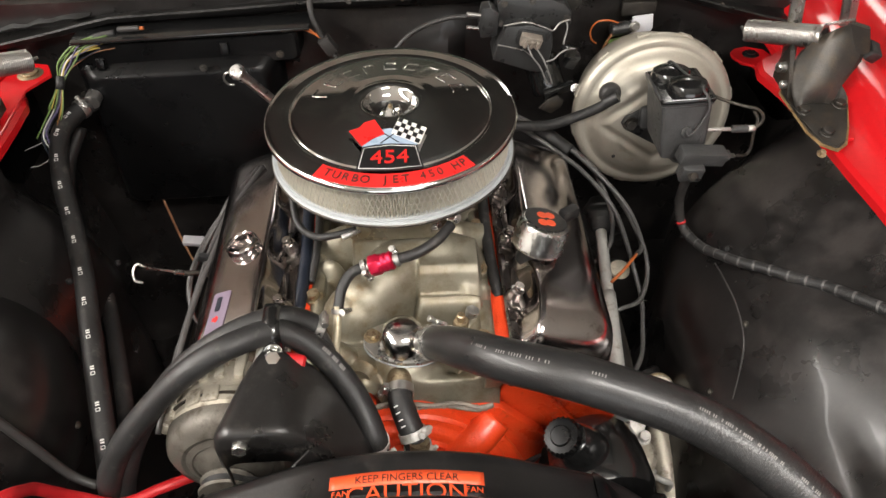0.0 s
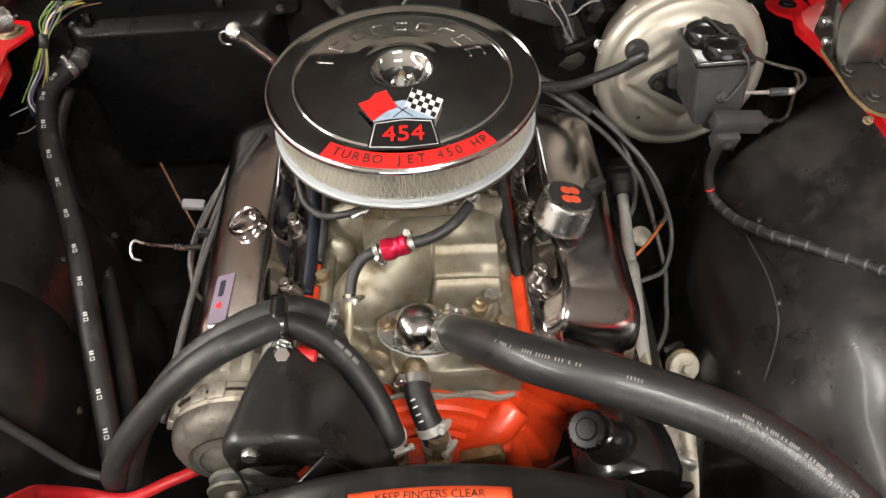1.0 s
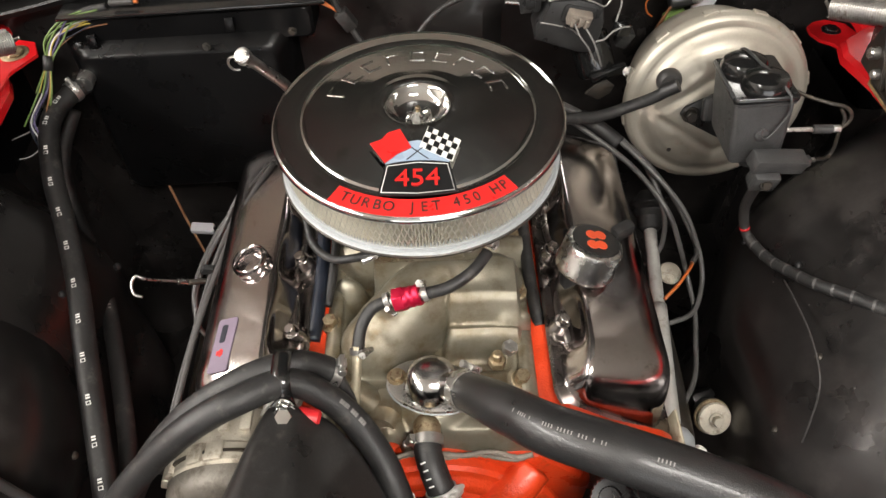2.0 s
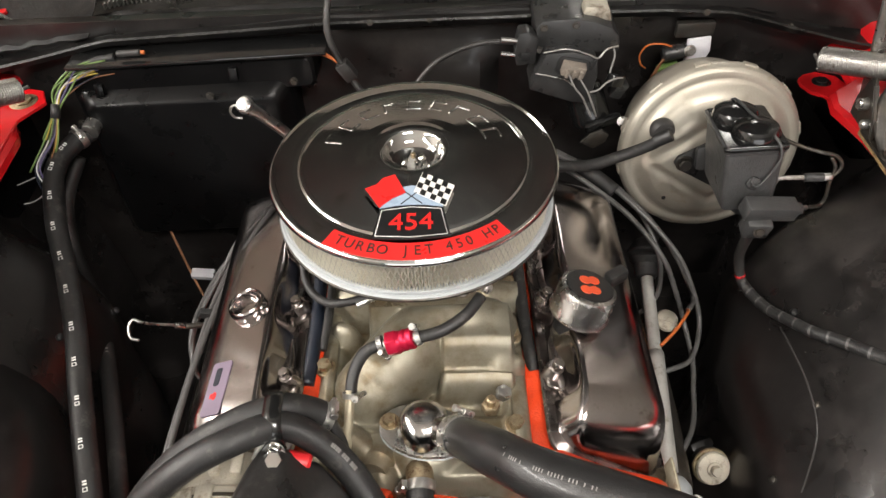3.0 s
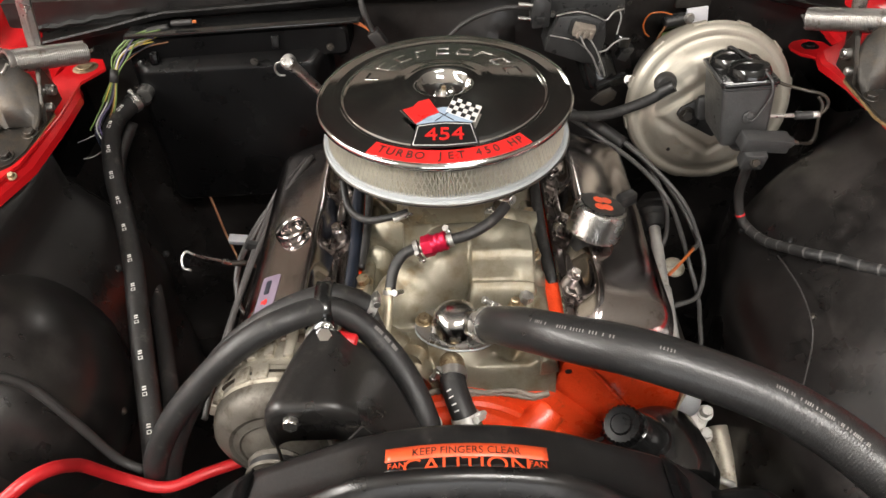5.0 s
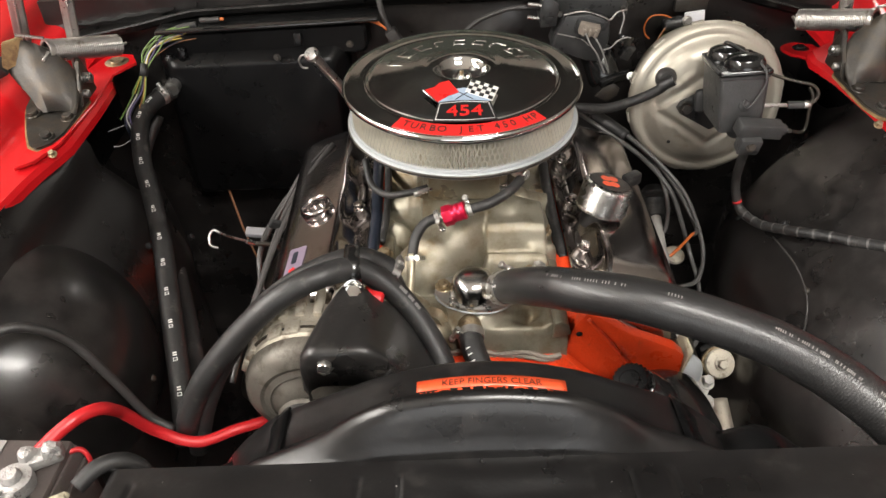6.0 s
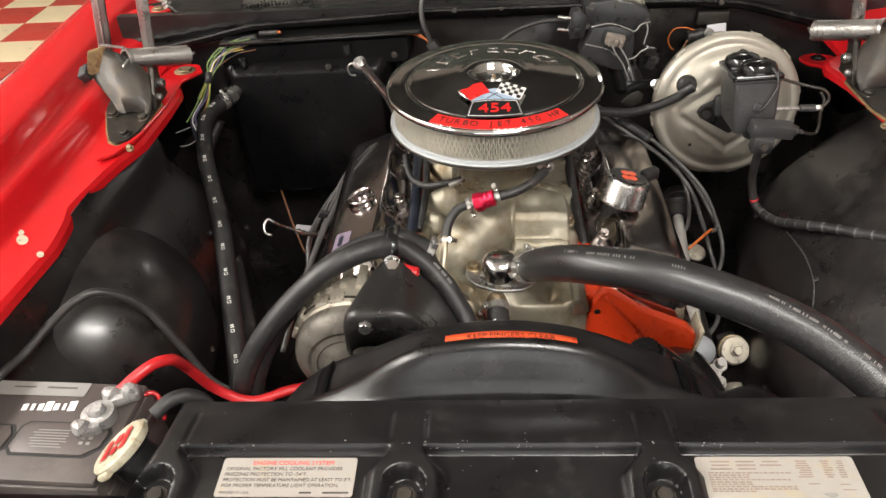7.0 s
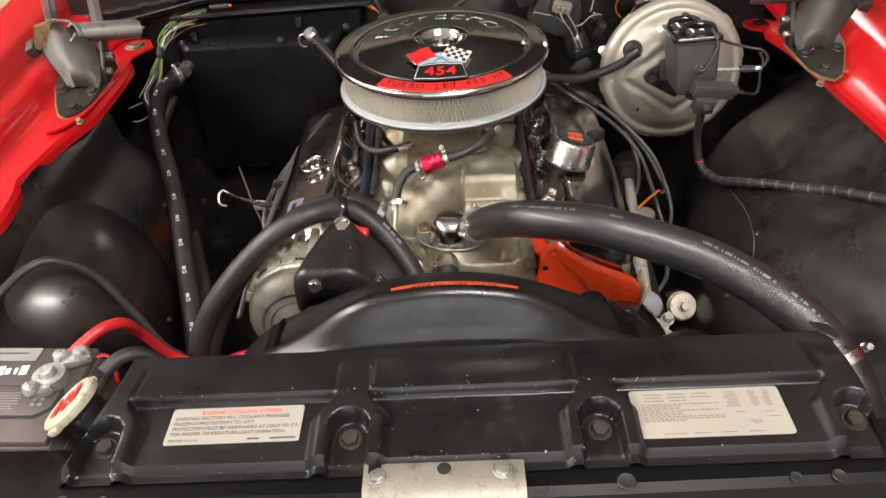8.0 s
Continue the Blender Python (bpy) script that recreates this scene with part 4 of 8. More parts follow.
def fan_shroud():
    ob = thing("fan_shroud", (0, -0.5, 0.6), "black moulded fan shroud with an orange caution decal", "fan shroud")
    rows, crest, toe = [], [], []
    n = 60
    for i in range(n + 1):
        a = radians(-6 + 192 * i / n)
        ca, sa = math.cos(a), math.sin(a)
        top = step(0.25, 0.75, sa)
        # barrel round the fan, open at the back, flaring to the box at the radiator
        row = []
        for y, r, f in ((-0.466, 0.284, 0), (-0.464, 0.291, 0), (-0.468, 0.294, 0), (-0.476, 0.293, 0), (-0.500, 0.2965, 0), (-0.518, 0.296, 0), (-0.524, 0.297, 0.2), (-0.529, 0.297, 0.75), (-0.534, 0.297, 1), (-0.539, 0.296, 1)):
            if sa > 0:
                r += f * interp(abs(r * ca), [(0, 0.033), (0.078, 0.033), (0.116, 0.025), (0.151, 0.013), (0.18, 0.009), (0.22, 0.016), (0.26, 0.01)])
            row.append(Vector((r * ca * (1 + 0.12 * step(0.90, 0.74, sa)), y, 0.6045 + r * sa)))
        ridge = row[-1]
        foot = min(interp(abs(ridge.x), [(0, 0.882), (0.10, 0.878), (0.157, 0.860), (0.20, 0.842), (0.30, 0.80)]), ridge.z - 0.004)
        for k, t in ((0.18, 0.10), (0.4, 0.34), (0.7, 0.70), (0.93, 0.96), (1.0, 1.0)):
            row.append(Vector((ridge.x, -0.539 - 0.019 * k, ridge.z + (foot - ridge.z) * t)))
        if abs(ridge.x) < 0.20 and sa > 0:
            crest.append(ridge + Vector((0, 0.0015, -0.0008)))
            toe.append(Vector((ridge.x, -0.5585, foot - 0.0002)))
        row.append(Vector((ridge.x, -0.5595, foot - 0.004)))
        row.append(Vector((ridge.x, -0.560, foot - 0.05)))
        rows.append(row)
    part("barrel", sheet(rows, 0.003), BLACK_SATIN, ob, smooth=60)
    # thin gloss beads added along its face's top and foot to catch bright lines
    for line in (crest, toe):
        part("moulded_edge", sweep(line, 0.0017, 8), BLACK_GLOSS, ob)
    # low shoulders that join the barrel to the cover
    for sgn in (-1, 1):
        rows = []
        for i in range(13):
            t = i / 12
            x = sgn * (0.205 + 0.155 * t)
            z = 0.835 - 0.055 * step(0, 0.35, t) + 0.03 * math.exp(-((t - 0.62) / 0.2) ** 2) * (sgn > 0) - 0.03 * t * (sgn < 0)
            rows.append([Vector((x, y, z + dz)) for y, dz in ((-0.455 - 0.05 * t, -0.05), (-0.462 - 0.04 * t, -0.004), (-0.475 - 0.035 * t, 0.004), (-0.51, 0.006), (-0.545, 0.010), (-0.565, 0.012))][:: 1 if sgn < 0 else -1])
        part("shoulder", sheet(rows, 0.003), MOULDING, ob)
    # caution decal on the barrel, bent to its curve
    def patch(x0, x1, y0, y1, lift, mat_, name, parent, label=""):
        rows = []
        for i in range(25):
            x = x0 + (x1 - x0) * i / 24
            rows.append([Vector((x, y, 0.6045 + math.sqrt((0.2935 + 0.003 * (-y - 0.47) / 0.03 + lift) ** 2 - x * x))) for y in (y0, (y0 + y1) / 2, y1)])
        return part(name, sheet(rows, 0.0004), mat_, parent, label)
    dec = patch(-0.064, 0.086, -0.520, -0.486, 0.0012, PRINT_BLACK, "decal", ob, "orange and black caution decal")
    patch(-0.064, 0.086, -0.501, -0.486, 0.0026, PRINT_ORANGE, "orange_band", dec)

    def bent(text, size, x, y, lift, wide):
        bm = lettering(text, size, Matrix.Translation((x, y, 0)), 0.0001, None, wide)
        for v in bm.verts:
            v.co.z += 0.6045 + math.sqrt((0.2935 + 0.003 * (-v.co.y - 0.47) / 0.03 + lift) ** 2 - v.co.x ** 2)
        return bm
    part("lettering", bent("KEEP FINGERS CLEAR", 0.0115, 0.011, -0.4940, 0.0034, 0.92), PRINT_BLACK, dec)
    part("lettering", bent("CAUTION", 0.024, 0.011, -0.5105, 0.0036, 1.08), PRINT_ORANGE, dec)
    for x in (-0.053, 0.076):
        part("lettering", bent("FAN", 0.009, x, -0.507, 0.0036, 1.0), PRINT_ORANGE, dec)


fan_shroud()

# ---- engine ----
CX, CY, RIM = 0.0, 0.031, 0.970       # middle of the air cleaner and height of its rim


def lid_height(r):
    return interp(r, [(0.0, 0.9705), (0.010, 0.9708), (0.019, 0.9725), (0.026, 0.9760), (0.031, 0.9805), (0.0345, 0.9855), (0.0370, 0.9900), (0.0395, 0.9920), (0.043, 0.9930), (0.049, 0.9928), (0.056, 0.9918), (0.070, 0.9905), (0.10, 0.9865), (0.134, 0.982), (0.1395, 0.9805), (0.141, 0.9785), (0.1430, 0.9782), (0.145, 0.9790), (0.152, 0.9793), (0.168, 0.9783), (0.1740, 0.9772)])


def air_cleaner():
    ob = thing("air_cleaner", (CX, CY, 0.89), "round chrome air cleaner with a white pleated filter", "air cleaner")
    m = Matrix.Translation((CX, CY, 0))
    prof = [(0, 0.970)] + [(0.174 * k / 140, lid_height(0.174 * k / 140)) for k in range(1, 141)] + [(0.1762, 0.9757), (0.1775, 0.9733), (0.1778, 0.9715), (0.1775, 0.9695), (0.1765, 0.9690), (0.174, 0.9695), (0.165, 0.9690), (0.0, 0.960)]
    lid = part("lid", lathe(prof, m, 128), CHROME, ob, "mirror-polished chrome lid", smooth=60)
    # plain raised strokes in an arc round the back, where a name is embossed
    for k in range(9):
        a = radians(160 - 17.5 * k)
        ca, sa = math.cos(a), math.sin(a)
        m9 = facing((CX + 0.103 * ca, CY + 0.103 * sa, lid_height(0.103) - 0.0006), (sa, -ca, 0), (0.133 * ca, 0.133 * sa, 1))
        bm = bmesh.new()
        for x, y, w, h in ((-0.0085, 0, 0.0028, 0.024), (0.001, 0.0106, 0.0165, 0.0028), (0.001, -0.0106, 0.0165, 0.0028))[: 3 if k % 3 else 2]:
            prism(rounded(w, h, 0.0012, 3), 0.0016, m9 @ Matrix.Translation((x, y, 0)), 0.0006, bm)
        part("embossed_stroke", bm, CHROME, lid)
    # wing nut and stud in the bowl
    nut = part("wing_nut", lathe([(0, 0.010), (0.005, 0.010), (0.007, 0.006), (0.010, 0), (0, 0)], Matrix.Translation((CX, CY, 0.9705)), 24), STEEL, ob, "chrome wing nut in the bowl")
    for a in (20, 110, 200, 290):
        part("wing", block((0.011, 0.004, 0.010), Matrix.Translation((CX, CY, 0.9755)) @ pose(0, 0, 0, 0, 0, a) @ Matrix.Translation((0.010, 0, 0)) @ pose(0, 0, 0, 0, -20, 0), 0.0012), CHROME, nut)
    part("stud", rod((CX, CY, 0.972), (CX, CY, 0.986), 0.0032, 12, None, 0.001), RUSTY, nut)
    # pleated paper element with its screen
    bm = bmesh.new()
    n = 560
    lo, hi = [], []
    for k in range(n):
        a = 2 * math.pi * k / n
        r = 0.1672 if k % 2 else 0.1570
        lo.append(bm.verts.new((CX + r * math.cos(a), CY + r * math.sin(a), 0.9165)))
        hi.append(bm.verts.new((CX + r * math.cos(a), CY + r * math.sin(a), 0.9665)))
    for k in range(n):
        bm.faces.new((lo[k], lo[(k + 1) % n], hi[(k + 1) % n], hi[k]))
    element = part("filter_element", bm, PAPER, ob, "white pleated paper filter", smooth=0)
    bm = bmesh.new()
    n, rows_ = 150, 5
    P = lambda k, j, dr: Vector((CX + (0.1680 + dr) * math.cos(2 * math.pi * k / n), CY + (0.1680 + dr) * math.sin(2 * math.pi * k / n), 0.918 + 0.047 * j / rows_))
    for j in range(rows_):
        for k in range(n):
            for d in (0.5, -0.5):
                k0 = k + 0.5 * (j % 2)
                a, b = P(k0, j, 0), P(k0 + d, j + 1, 0)
                w = (P(k0 + 0.075, j, 0) - a)
                bm.faces.new([bm.verts.new(v) for v in (a - w, a + w, b + w, b - w)])
    tagged(part("screen", bm, MESH_WIRE, element, "fine diamond wire screen", smooth=0), kind="stuff")
    for z in (0.9180, 0.9655):
        part("end_ring", lathe([(0.160, -0.003), (0.1695, -0.003), (0.1702, 0), (0.1695, 0.003), (0.160, 0.003)], Matrix.Translation((CX, CY, z)), 96), GREY_SEAL if z < 0.93 else RUBBER, element)
    base = part("base", lathe([(0.06, 0.890), (0.07, 0.895), (0.10, 0.901), (0.15, 0.905), (0.1725, 0.908), (0.1748, 0.911), (0.1748, 0.9150), (0.173, 0.9165), (0.06, 0.9165)], m, 96), GREY_SEAL, ob, "pale grey base pan")
    part("base_rim", lathe([(0.1745, 0.910), (0.1760, 0.9115), (0.1760, 0.9140), (0.1745, 0.9153)], m, 96), DARK_STEEL, base)

    # emblem: red strip, dark number plate, crossed flags
    strip_z = lambda r: 0.9808 - 0.11 * (r - 0.1525)
    emb = part("red_strip", bmesh.new(), PRINT_RED, ob, "red name strip along the lid's front")
    bm = bmesh.new()
    bm.from_mesh(emb.data)
    rows = []
    for r in (0.1525, 0.163, 0.1755):
        rows.append([Vector((CX + r * math.cos(a), CY + r * math.sin(a), strip_z(r))) for a in [radians(-124) + radians(72) * i / 40 for i in range(41)]])
    join(bm, sheet(rows, 0.0016))
    finish(bm)
    bm.to_mesh(emb.data)
    bm.free()
    rim = bmesh.new()
    for r in (0.1525, 0.1755):
        sweep([Vector((CX + r * math.cos(a), CY + r * math.sin(a), strip_z(r))) for a in [radians(-124) + radians(72) * i / 40 for i in range(41)]], 0.0007, 6, rim)
    for a in (-124, -52, -79):
        c, s = math.cos(radians(a)), math.sin(radians(a))
        sweep([Vector((CX + r * c, CY + r * s, strip_z(r))) for r in (0.1525, 0.163, 0.1755)], 0.0007, 6, rim)
    part("strip_edge", rim, CHROME, emb)

    def on_arc(text, r, a0, a1, size, wide):
        bm = bmesh.new()
        letters = list(text)
        for k, ch in enumerate(letters):
            if ch == " ":
                continue
            a = radians(a0 + (a1 - a0) * (k + 0.5) / len(letters))
            at = (CX + r * math.cos(a), CY + r * math.sin(a), strip_z(r) + 0.0022)
            lettering(ch, size, facing(at, (-math.sin(a), math.cos(a), 0), (0.13 * math.cos(a), 0.13 * math.sin(a), 1)), 0.0003, bm, wide)
        return bm
    part("lettering", on_arc("TURBO JET", 0.164, -121, -81, 0.0185, 0.90), DARK_STEEL, emb, "dark metal letters")
    part("lettering", on_arc("450 HP", 0.164, -77.5, -53.5, 0.0185, 0.85), DARK_STEEL, emb, "dark metal letters")

    def flat(pts, mat_, name, parent, lift, label="", wide=0.0012):
        """A small plate on the emblem's step: points from the middle of the lid."""
        z = 1.0005 + lift
        bm = prism(pts, wide, facing((CX, CY, z), (1, 0, 0), (0, -0.105, 1)))
        return part(name, bm, mat_, parent, label)
    plate = flat([(-0.043, -0.148), (-0.03, -0.1500), (0, -0.1515), (0.03, -0.1500), (0.043, -0.148), (0.0355, -0.106), (0.018, -0.1025), (0, -0.1015), (-0.018, -0.1025), (-0.0355, -0.106)], PRINT_BLACK, "number_plate", ob, 0.0, "black plate with a red number")
    bm = bmesh.new()
    sweep([facing((CX, CY, 1.0019), (1, 0, 0), (0, -0.105, 1)) @ Vector((x, y, 0)) for x, y in ((-0.0395, -0.1455), (0, -0.1485), (0.0395, -0.1455), (0.033, -0.1085), (0, -0.1045), (-0.033, -0.1085), (-0.0395, -0.1455))], 0.0005, 5, bm)
    part("outline", bm, PRINT_WHITE, plate)
    part("number", lettering("454", 0.0340, facing((CX, CY, 1.0024), (1, 0, 0), (0, -0.105, 1)) @ Matrix.Translation((0, -0.1280, 0)), 0.0007, None, 0.98), PRINT_RED, plate, "bold red number")
    flat([(-0.0355, -0.1055), (-0.018, -0.102), (0, -0.101), (0.018, -0.102), (0.0355, -0.1055), (0.034, -0.088), (0.020, -0.075), (0.0, -0.0715), (-0.020, -0.075), (-0.034, -0.088)], PRINT_BLUE, "blue_field", plate, 0.0004)
    red_flag = [(-0.006, -0.083), (-0.021, -0.091), (-0.036, -0.105), (-0.0535, -0.075), (-0.040, -0.069), (-0.033, -0.059), (-0.019, -0.054)]
    f = flat([(x * 1.06, y + 0.0005) for x, y in red_flag], CHROME, "flag", plate, 0.0010, "chrome-edged red flag")
    flat([(x * 0.98 - 0.0008, y) for x, y in red_flag], PRINT_RED, "flag_face", f, 0.0016)
    # chequered flag
    a, b = Vector((0.003, -0.0825, 0)), Vector((0.0135, -0.0515, 0))
    w = Vector((0.0345, -0.0225, 0))
    m4 = facing((CX, CY, 1.0020), (1, 0, 0), (0, -0.105, 1))
    f = flat([(p.x, p.y) for p in (a - 0.02 * w, a + 1.03 * w, b + 1.03 * w, b - 0.02 * w)], PRINT_WHITE, "flag", plate, 0.0010, "black and white chequered flag")
    bm = bmesh.new()
    for i in range(6):
        for j in range(4):
            if (i + j) % 2:
                q = [a + w * u / 6 + (b - a) * v / 4 for u, v in ((i, j), (i + 1, j), (i + 1, j + 1), (i, j + 1))]
                wave = lambda p: m4 @ Vector((p.x, p.y, 0.0012))
                bm.faces.new([bm.verts.new(wave(p)) for p in q])
    part("checks", bm, PRINT_BLACK, f, smooth=0)
    for s in (-1, 1):
        part("flag_pole", sweep([m4 @ Vector((s * 0.006, -0.083, 0.0005)), m4 @ Vector((-s * 0.012, -0.1005, 0.0005))], 0.0006, 6), PRINT_BLACK, plate)


air_cleaner()


def carburettor():
    ob = thing("carburettor", (0, 0.02, 0.84), "cast carburettor under the air cleaner", "carburettor")
    part("body", prism(rounded(0.125, 0.16, 0.012), 0.075, Matrix.Translation((0, 0.0, 0.845)), 0.004), CAST, ob)
    part("base_plate", prism(rounded(0.145, 0.175, 0.02), 0.012, Matrix.Translation((0, 0.0, 0.838)), 0.002), CAST, ob)
    part("front_bowl", block((0.104, 0.03, 0.052), Matrix.Translation((-0.003, -0.078, 0.872)), 0.003), CAST, ob)
    for x in (-0.055, 0.055):
        bolt((x, -0.075, 0.850), (0, 0, 1), STEEL, ob, 0.007, 0.006)
    part("inlet_fitting", rod((0.055, -0.08, 0.890), (0.085, -0.115, 0.895), 0.007, 12, None, 0.001), STEEL, ob)
    part("fuel_nut", prism(hexagon(0.009), 0.012, axis_matrix((0.068, -0.095, 0.892), (0.65, -0.75, 0.1)), 0.001), STEEL, ob)
    part("vacuum_nipple", rod((-0.05, -0.09, 0.862), (-0.075, -0.10, 0.858), 0.004, 10), STEEL, ob)
    part("vacuum_hose", tube([(-0.055, -0.088, 0.862), (-0.085, -0.093, 0.857), (-0.115, -0.086, 0.850), (-0.140, -0.06, 0.852), (-0.150, -0.02, 0.87)], 0.0052, 10), RUBBER, ob)
    part("hose_nut", prism(hexagon(0.006), 0.008, axis_matrix((-0.052, -0.087, 0.861), (-1, -0.3, -0.2)), 0.0006), STEEL, ob)


carburettor()


def capsule(x, y, pts, r, rise, full=2.0):
    """Height of a rounded ridge along a plan polyline; pts hold x, y and the height of its foot."""
    best = -9.0
    for (x0, y0, z0), (x1, y1, z1) in zip(pts, pts[1:]):
        dx, dy = x1 - x0, y1 - y0
        t = min(max(((x - x0) * dx + (y - y0) * dy) / (dx * dx + dy * dy), 0), 1)
        d = math.hypot(x - x0 - t * dx, y - y0 - t * dy)
        if d < r:
            best = max(best, z0 - 0.035 + t * (z1 - z0) + (rise + 0.035) * math.sqrt(1 - (d / r) ** full))
    return best


RUNNERS = [  # plan polyline with foot heights, radius, rise, fullness
    ([(0.012, -0.080, 0.782), (-0.020, -0.112, 0.776), (-0.048, -0.138, 0.764), (-0.064, -0.152, 0.752)], 0.052, 0.050, 2.6),
    ([(0.030, -0.068, 0.783), (0.060, -0.076, 0.782), (0.086, -0.080, 0.774)], 0.045, 0.049, 2.6),
    ([(-0.100, -0.070, 0.750), (-0.108, -0.066, 0.750)], 0.022, 0.032, 2.0),
    ([(-0.03, -0.020, 0.79), (-0.085, -0.020, 0.768), (-0.125, -0.015, 0.750)], 0.030, 0.036),
    ([(0.03, -0.020, 0.79), (0.085, -0.025, 0.775), (0.125, -0.015, 0.755)], 0.034, 0.036),
    ([(-0.03, 0.060, 0.79), (-0.085, 0.070, 0.775), (-0.125, 0.080, 0.758)], 0.036, 0.036),
    ([(0.03, 0.060, 0.79), (0.085, 0.070, 0.775), (0.125, 0.080, 0.758)], 0.036, 0.036),
    ([(-0.03, 0.120, 0.79), (-0.085, 0.150, 0.775), (-0.125, 0.160, 0.758)], 0.036, 0.034),
    ([(0.03, 0.120, 0.79), (0.085, 0.150, 0.775), (0.125, 0.160, 0.758)], 0.036, 0.034),
    ([(-0.085, -0.225, 0.748), (-0.062, -0.245, 0.745), (-0.046, -0.268, 0.735)], 0.027, 0.032),
    ([(0.000, -0.232, 0.762), (0.006, -0.230, 0.762)], 0.048, 0.012, 3.0),
    ([(-0.060, -0.230, 0.745), (0.000, -0.240, 0.755), (0.060, -0.225, 0.745)], 0.034, 0.018),
    ([(0.096, -0.136, 0.760), (0.116, -0.132, 0.756)], 0.020, 0.032, 3.0),
]


def intake_height(x, y):
    foot = 0.738 + 0.018 * step(0.094, 0.108, abs(x)) * step(-0.284, -0.276, y)
    foot += 0.010 * step(-0.186, -0.200, y) * step(0.108, 0.094, abs(x)) - 0.045 * step(-0.272, -0.283, y)
    foot -= 0.016 * math.exp(-((x - 0.074) / 0.014) ** 2 - ((y + 0.250) / 0.010) ** 2)
    vals = [foot, foot + (0.845 - foot) * step(0.074, 0.062, abs(x)) * step(-0.088, -0.072, y) * step(0.12, 0.10, y)]
    # a flat recess under the driver's side lobe, with a lip below it
    side = step(0.014, 0.030, x) * step(0.122, 0.112, x)
    face = interp(y, [(-0.180, 0.738), (-0.172, 0.748), (-0.166, 0.772), (-0.160, 0.782), (-0.153, 0.786), (-0.148, 0.781), (-0.144, 0.782), (-0.130, 0.811), (-0.122, 0.818), (-0.10, 0.820), (-0.06, 0.820)])
    vals.append(foot + (face - 0.12 * max(x - 0.085, 0) - foot) * side * step(-0.182, -0.176, y) * step(-0.05, -0.07, y))
    vals += [capsule(x, y, *r) for r in RUNNERS]
    k = 260.0
    top = max(vals)
    return top + math.log(sum(math.exp(k * (v - top)) for v in vals if v > top - 0.05)) / k + 0.0008 * noise.noise((x * 50, y * 50, 1))


def intake():
    ob = thing("intake_manifold", (0, -0.05, 0.70), "dull cast aluminium intake manifold with yellowed stains", "intake manifold")
    part("casting", field(-0.130, 0.130, 130, -0.285, 0.20, 210, intake_height, 0.012), CAST, ob, smooth=50)
    for x, y, z in ((0.116, -0.092, 0.778), (-0.124, -0.124, 0.766), (0.120, 0.0, 0.775), (0.112, -0.215, 0.764)):
        part("bolt_boss", rod((x, y, z - 0.03), (x, y, z), 0.013, 18, None, 0.003), CAST, ob)
        bolt((x, y, z), (0.2 * (x > 0) - 0.1, 0, 1), RUSTY, ob, 0.0095, 0.010)
    # bolted rails along both heads
    for sgn in (-1, 1):
        pts = [(0.108, 0.738), (0.110, 0.766), (0.118, 0.770), (0.129, 0.764), (0.134, 0.744)]
        bm = prism(pts, 0.462, Matrix(((sgn, 0, 0, 0), (0, 0, 1, -0.280), (0, 1, 0, 0), (0, 0, 0, 1))), 0.003)
        bmesh.ops.recalc_face_normals(bm, faces=bm.faces)
        part("rail", bm, CAST, ob)
    # brass and steel fittings near the water outlet
    f = part("sensor", prism(hexagon(0.011), 0.012, axis_matrix((0.083, -0.200, 0.776), (0, 0, 1)), 0.001), RUSTY, ob, "brass temperature sender")
    part("sensor_stem", rod((0.083, -0.200, 0.786), (0.083, -0.200, 0.800), 0.006, 14, None, 0.002), RUSTY, f)
    part("plug", prism(hexagon(0.010), 0.010, axis_matrix((0.098, -0.182, 0.778), (0.3, 0, 1)), 0.001), STEEL, ob)
    part("water_fitting", lathe([(0, -0.01), (0.022, -0.01), (0.022, 0.018), (0.019, 0.022), (0.017, 0.034), (0, 0.034)], axis_matrix((-0.050, -0.240, 0.752), (-0.2, -0.95, 0.25)), 24), CAST, ob)
    # rough sealer squeezed out along the front rail
    bm = bmesh.new()
    for k in range(2):
        tube([(-0.105 + 0.0205 * i, -0.2880 + 0.003 * math.sin(i * 1.7 + k), 0.714 + 0.012 * math.exp(-((i - 5) / 3.5) ** 2) - 0.006 * k + 0.002 * math.sin(i * 2.3)) for i in range(12)], [0.0034 + 0.0016 * noise.noise((i * 0.7, k, 3)) for i in range(89)], 8, 8, bm)
    part("gasket_sealer", bm, GASKET, ob, "dark bead of gasket sealer")


intake()


COVER_TILT = radians(34.5)


def cover_point(sgn, u, n, y):
    """A point of a valve cover: u across the rail from its inner edge, n out of it."""
    c, s = math.cos(COVER_TILT), math.sin(COVER_TILT)
    return Vector((sgn * (0.145 + u * c + n * s), y, 0.775 - u * s + n * c))


def cover_normal(sgn, lean=16):
    return Vector((sgn * math.sin(radians(lean)), 0, math.cos(radians(lean))))


COVER_SECTION = [(0.015, 0.004), (0.017, 0.012), (0.019, 0.030), (0.0200, 0.043), (0.0215, 0.0500), (0.025, 0.0540), (0.031, 0.0562), (0.050, 0.0612), (0.065, 0.0652), (0.080, 0.0690), (0.095, 0.0725), (0.110, 0.0748), (0.122, 0.0748), (0.132, 0.0710), (0.141, 0.0620), (0.151, 0.046), (0.162, 0.027), (0.172, 0.010), (0.176, 0.004)]
HOLD_DOWNS = (-0.153, -0.035, 0.085, 0.195)


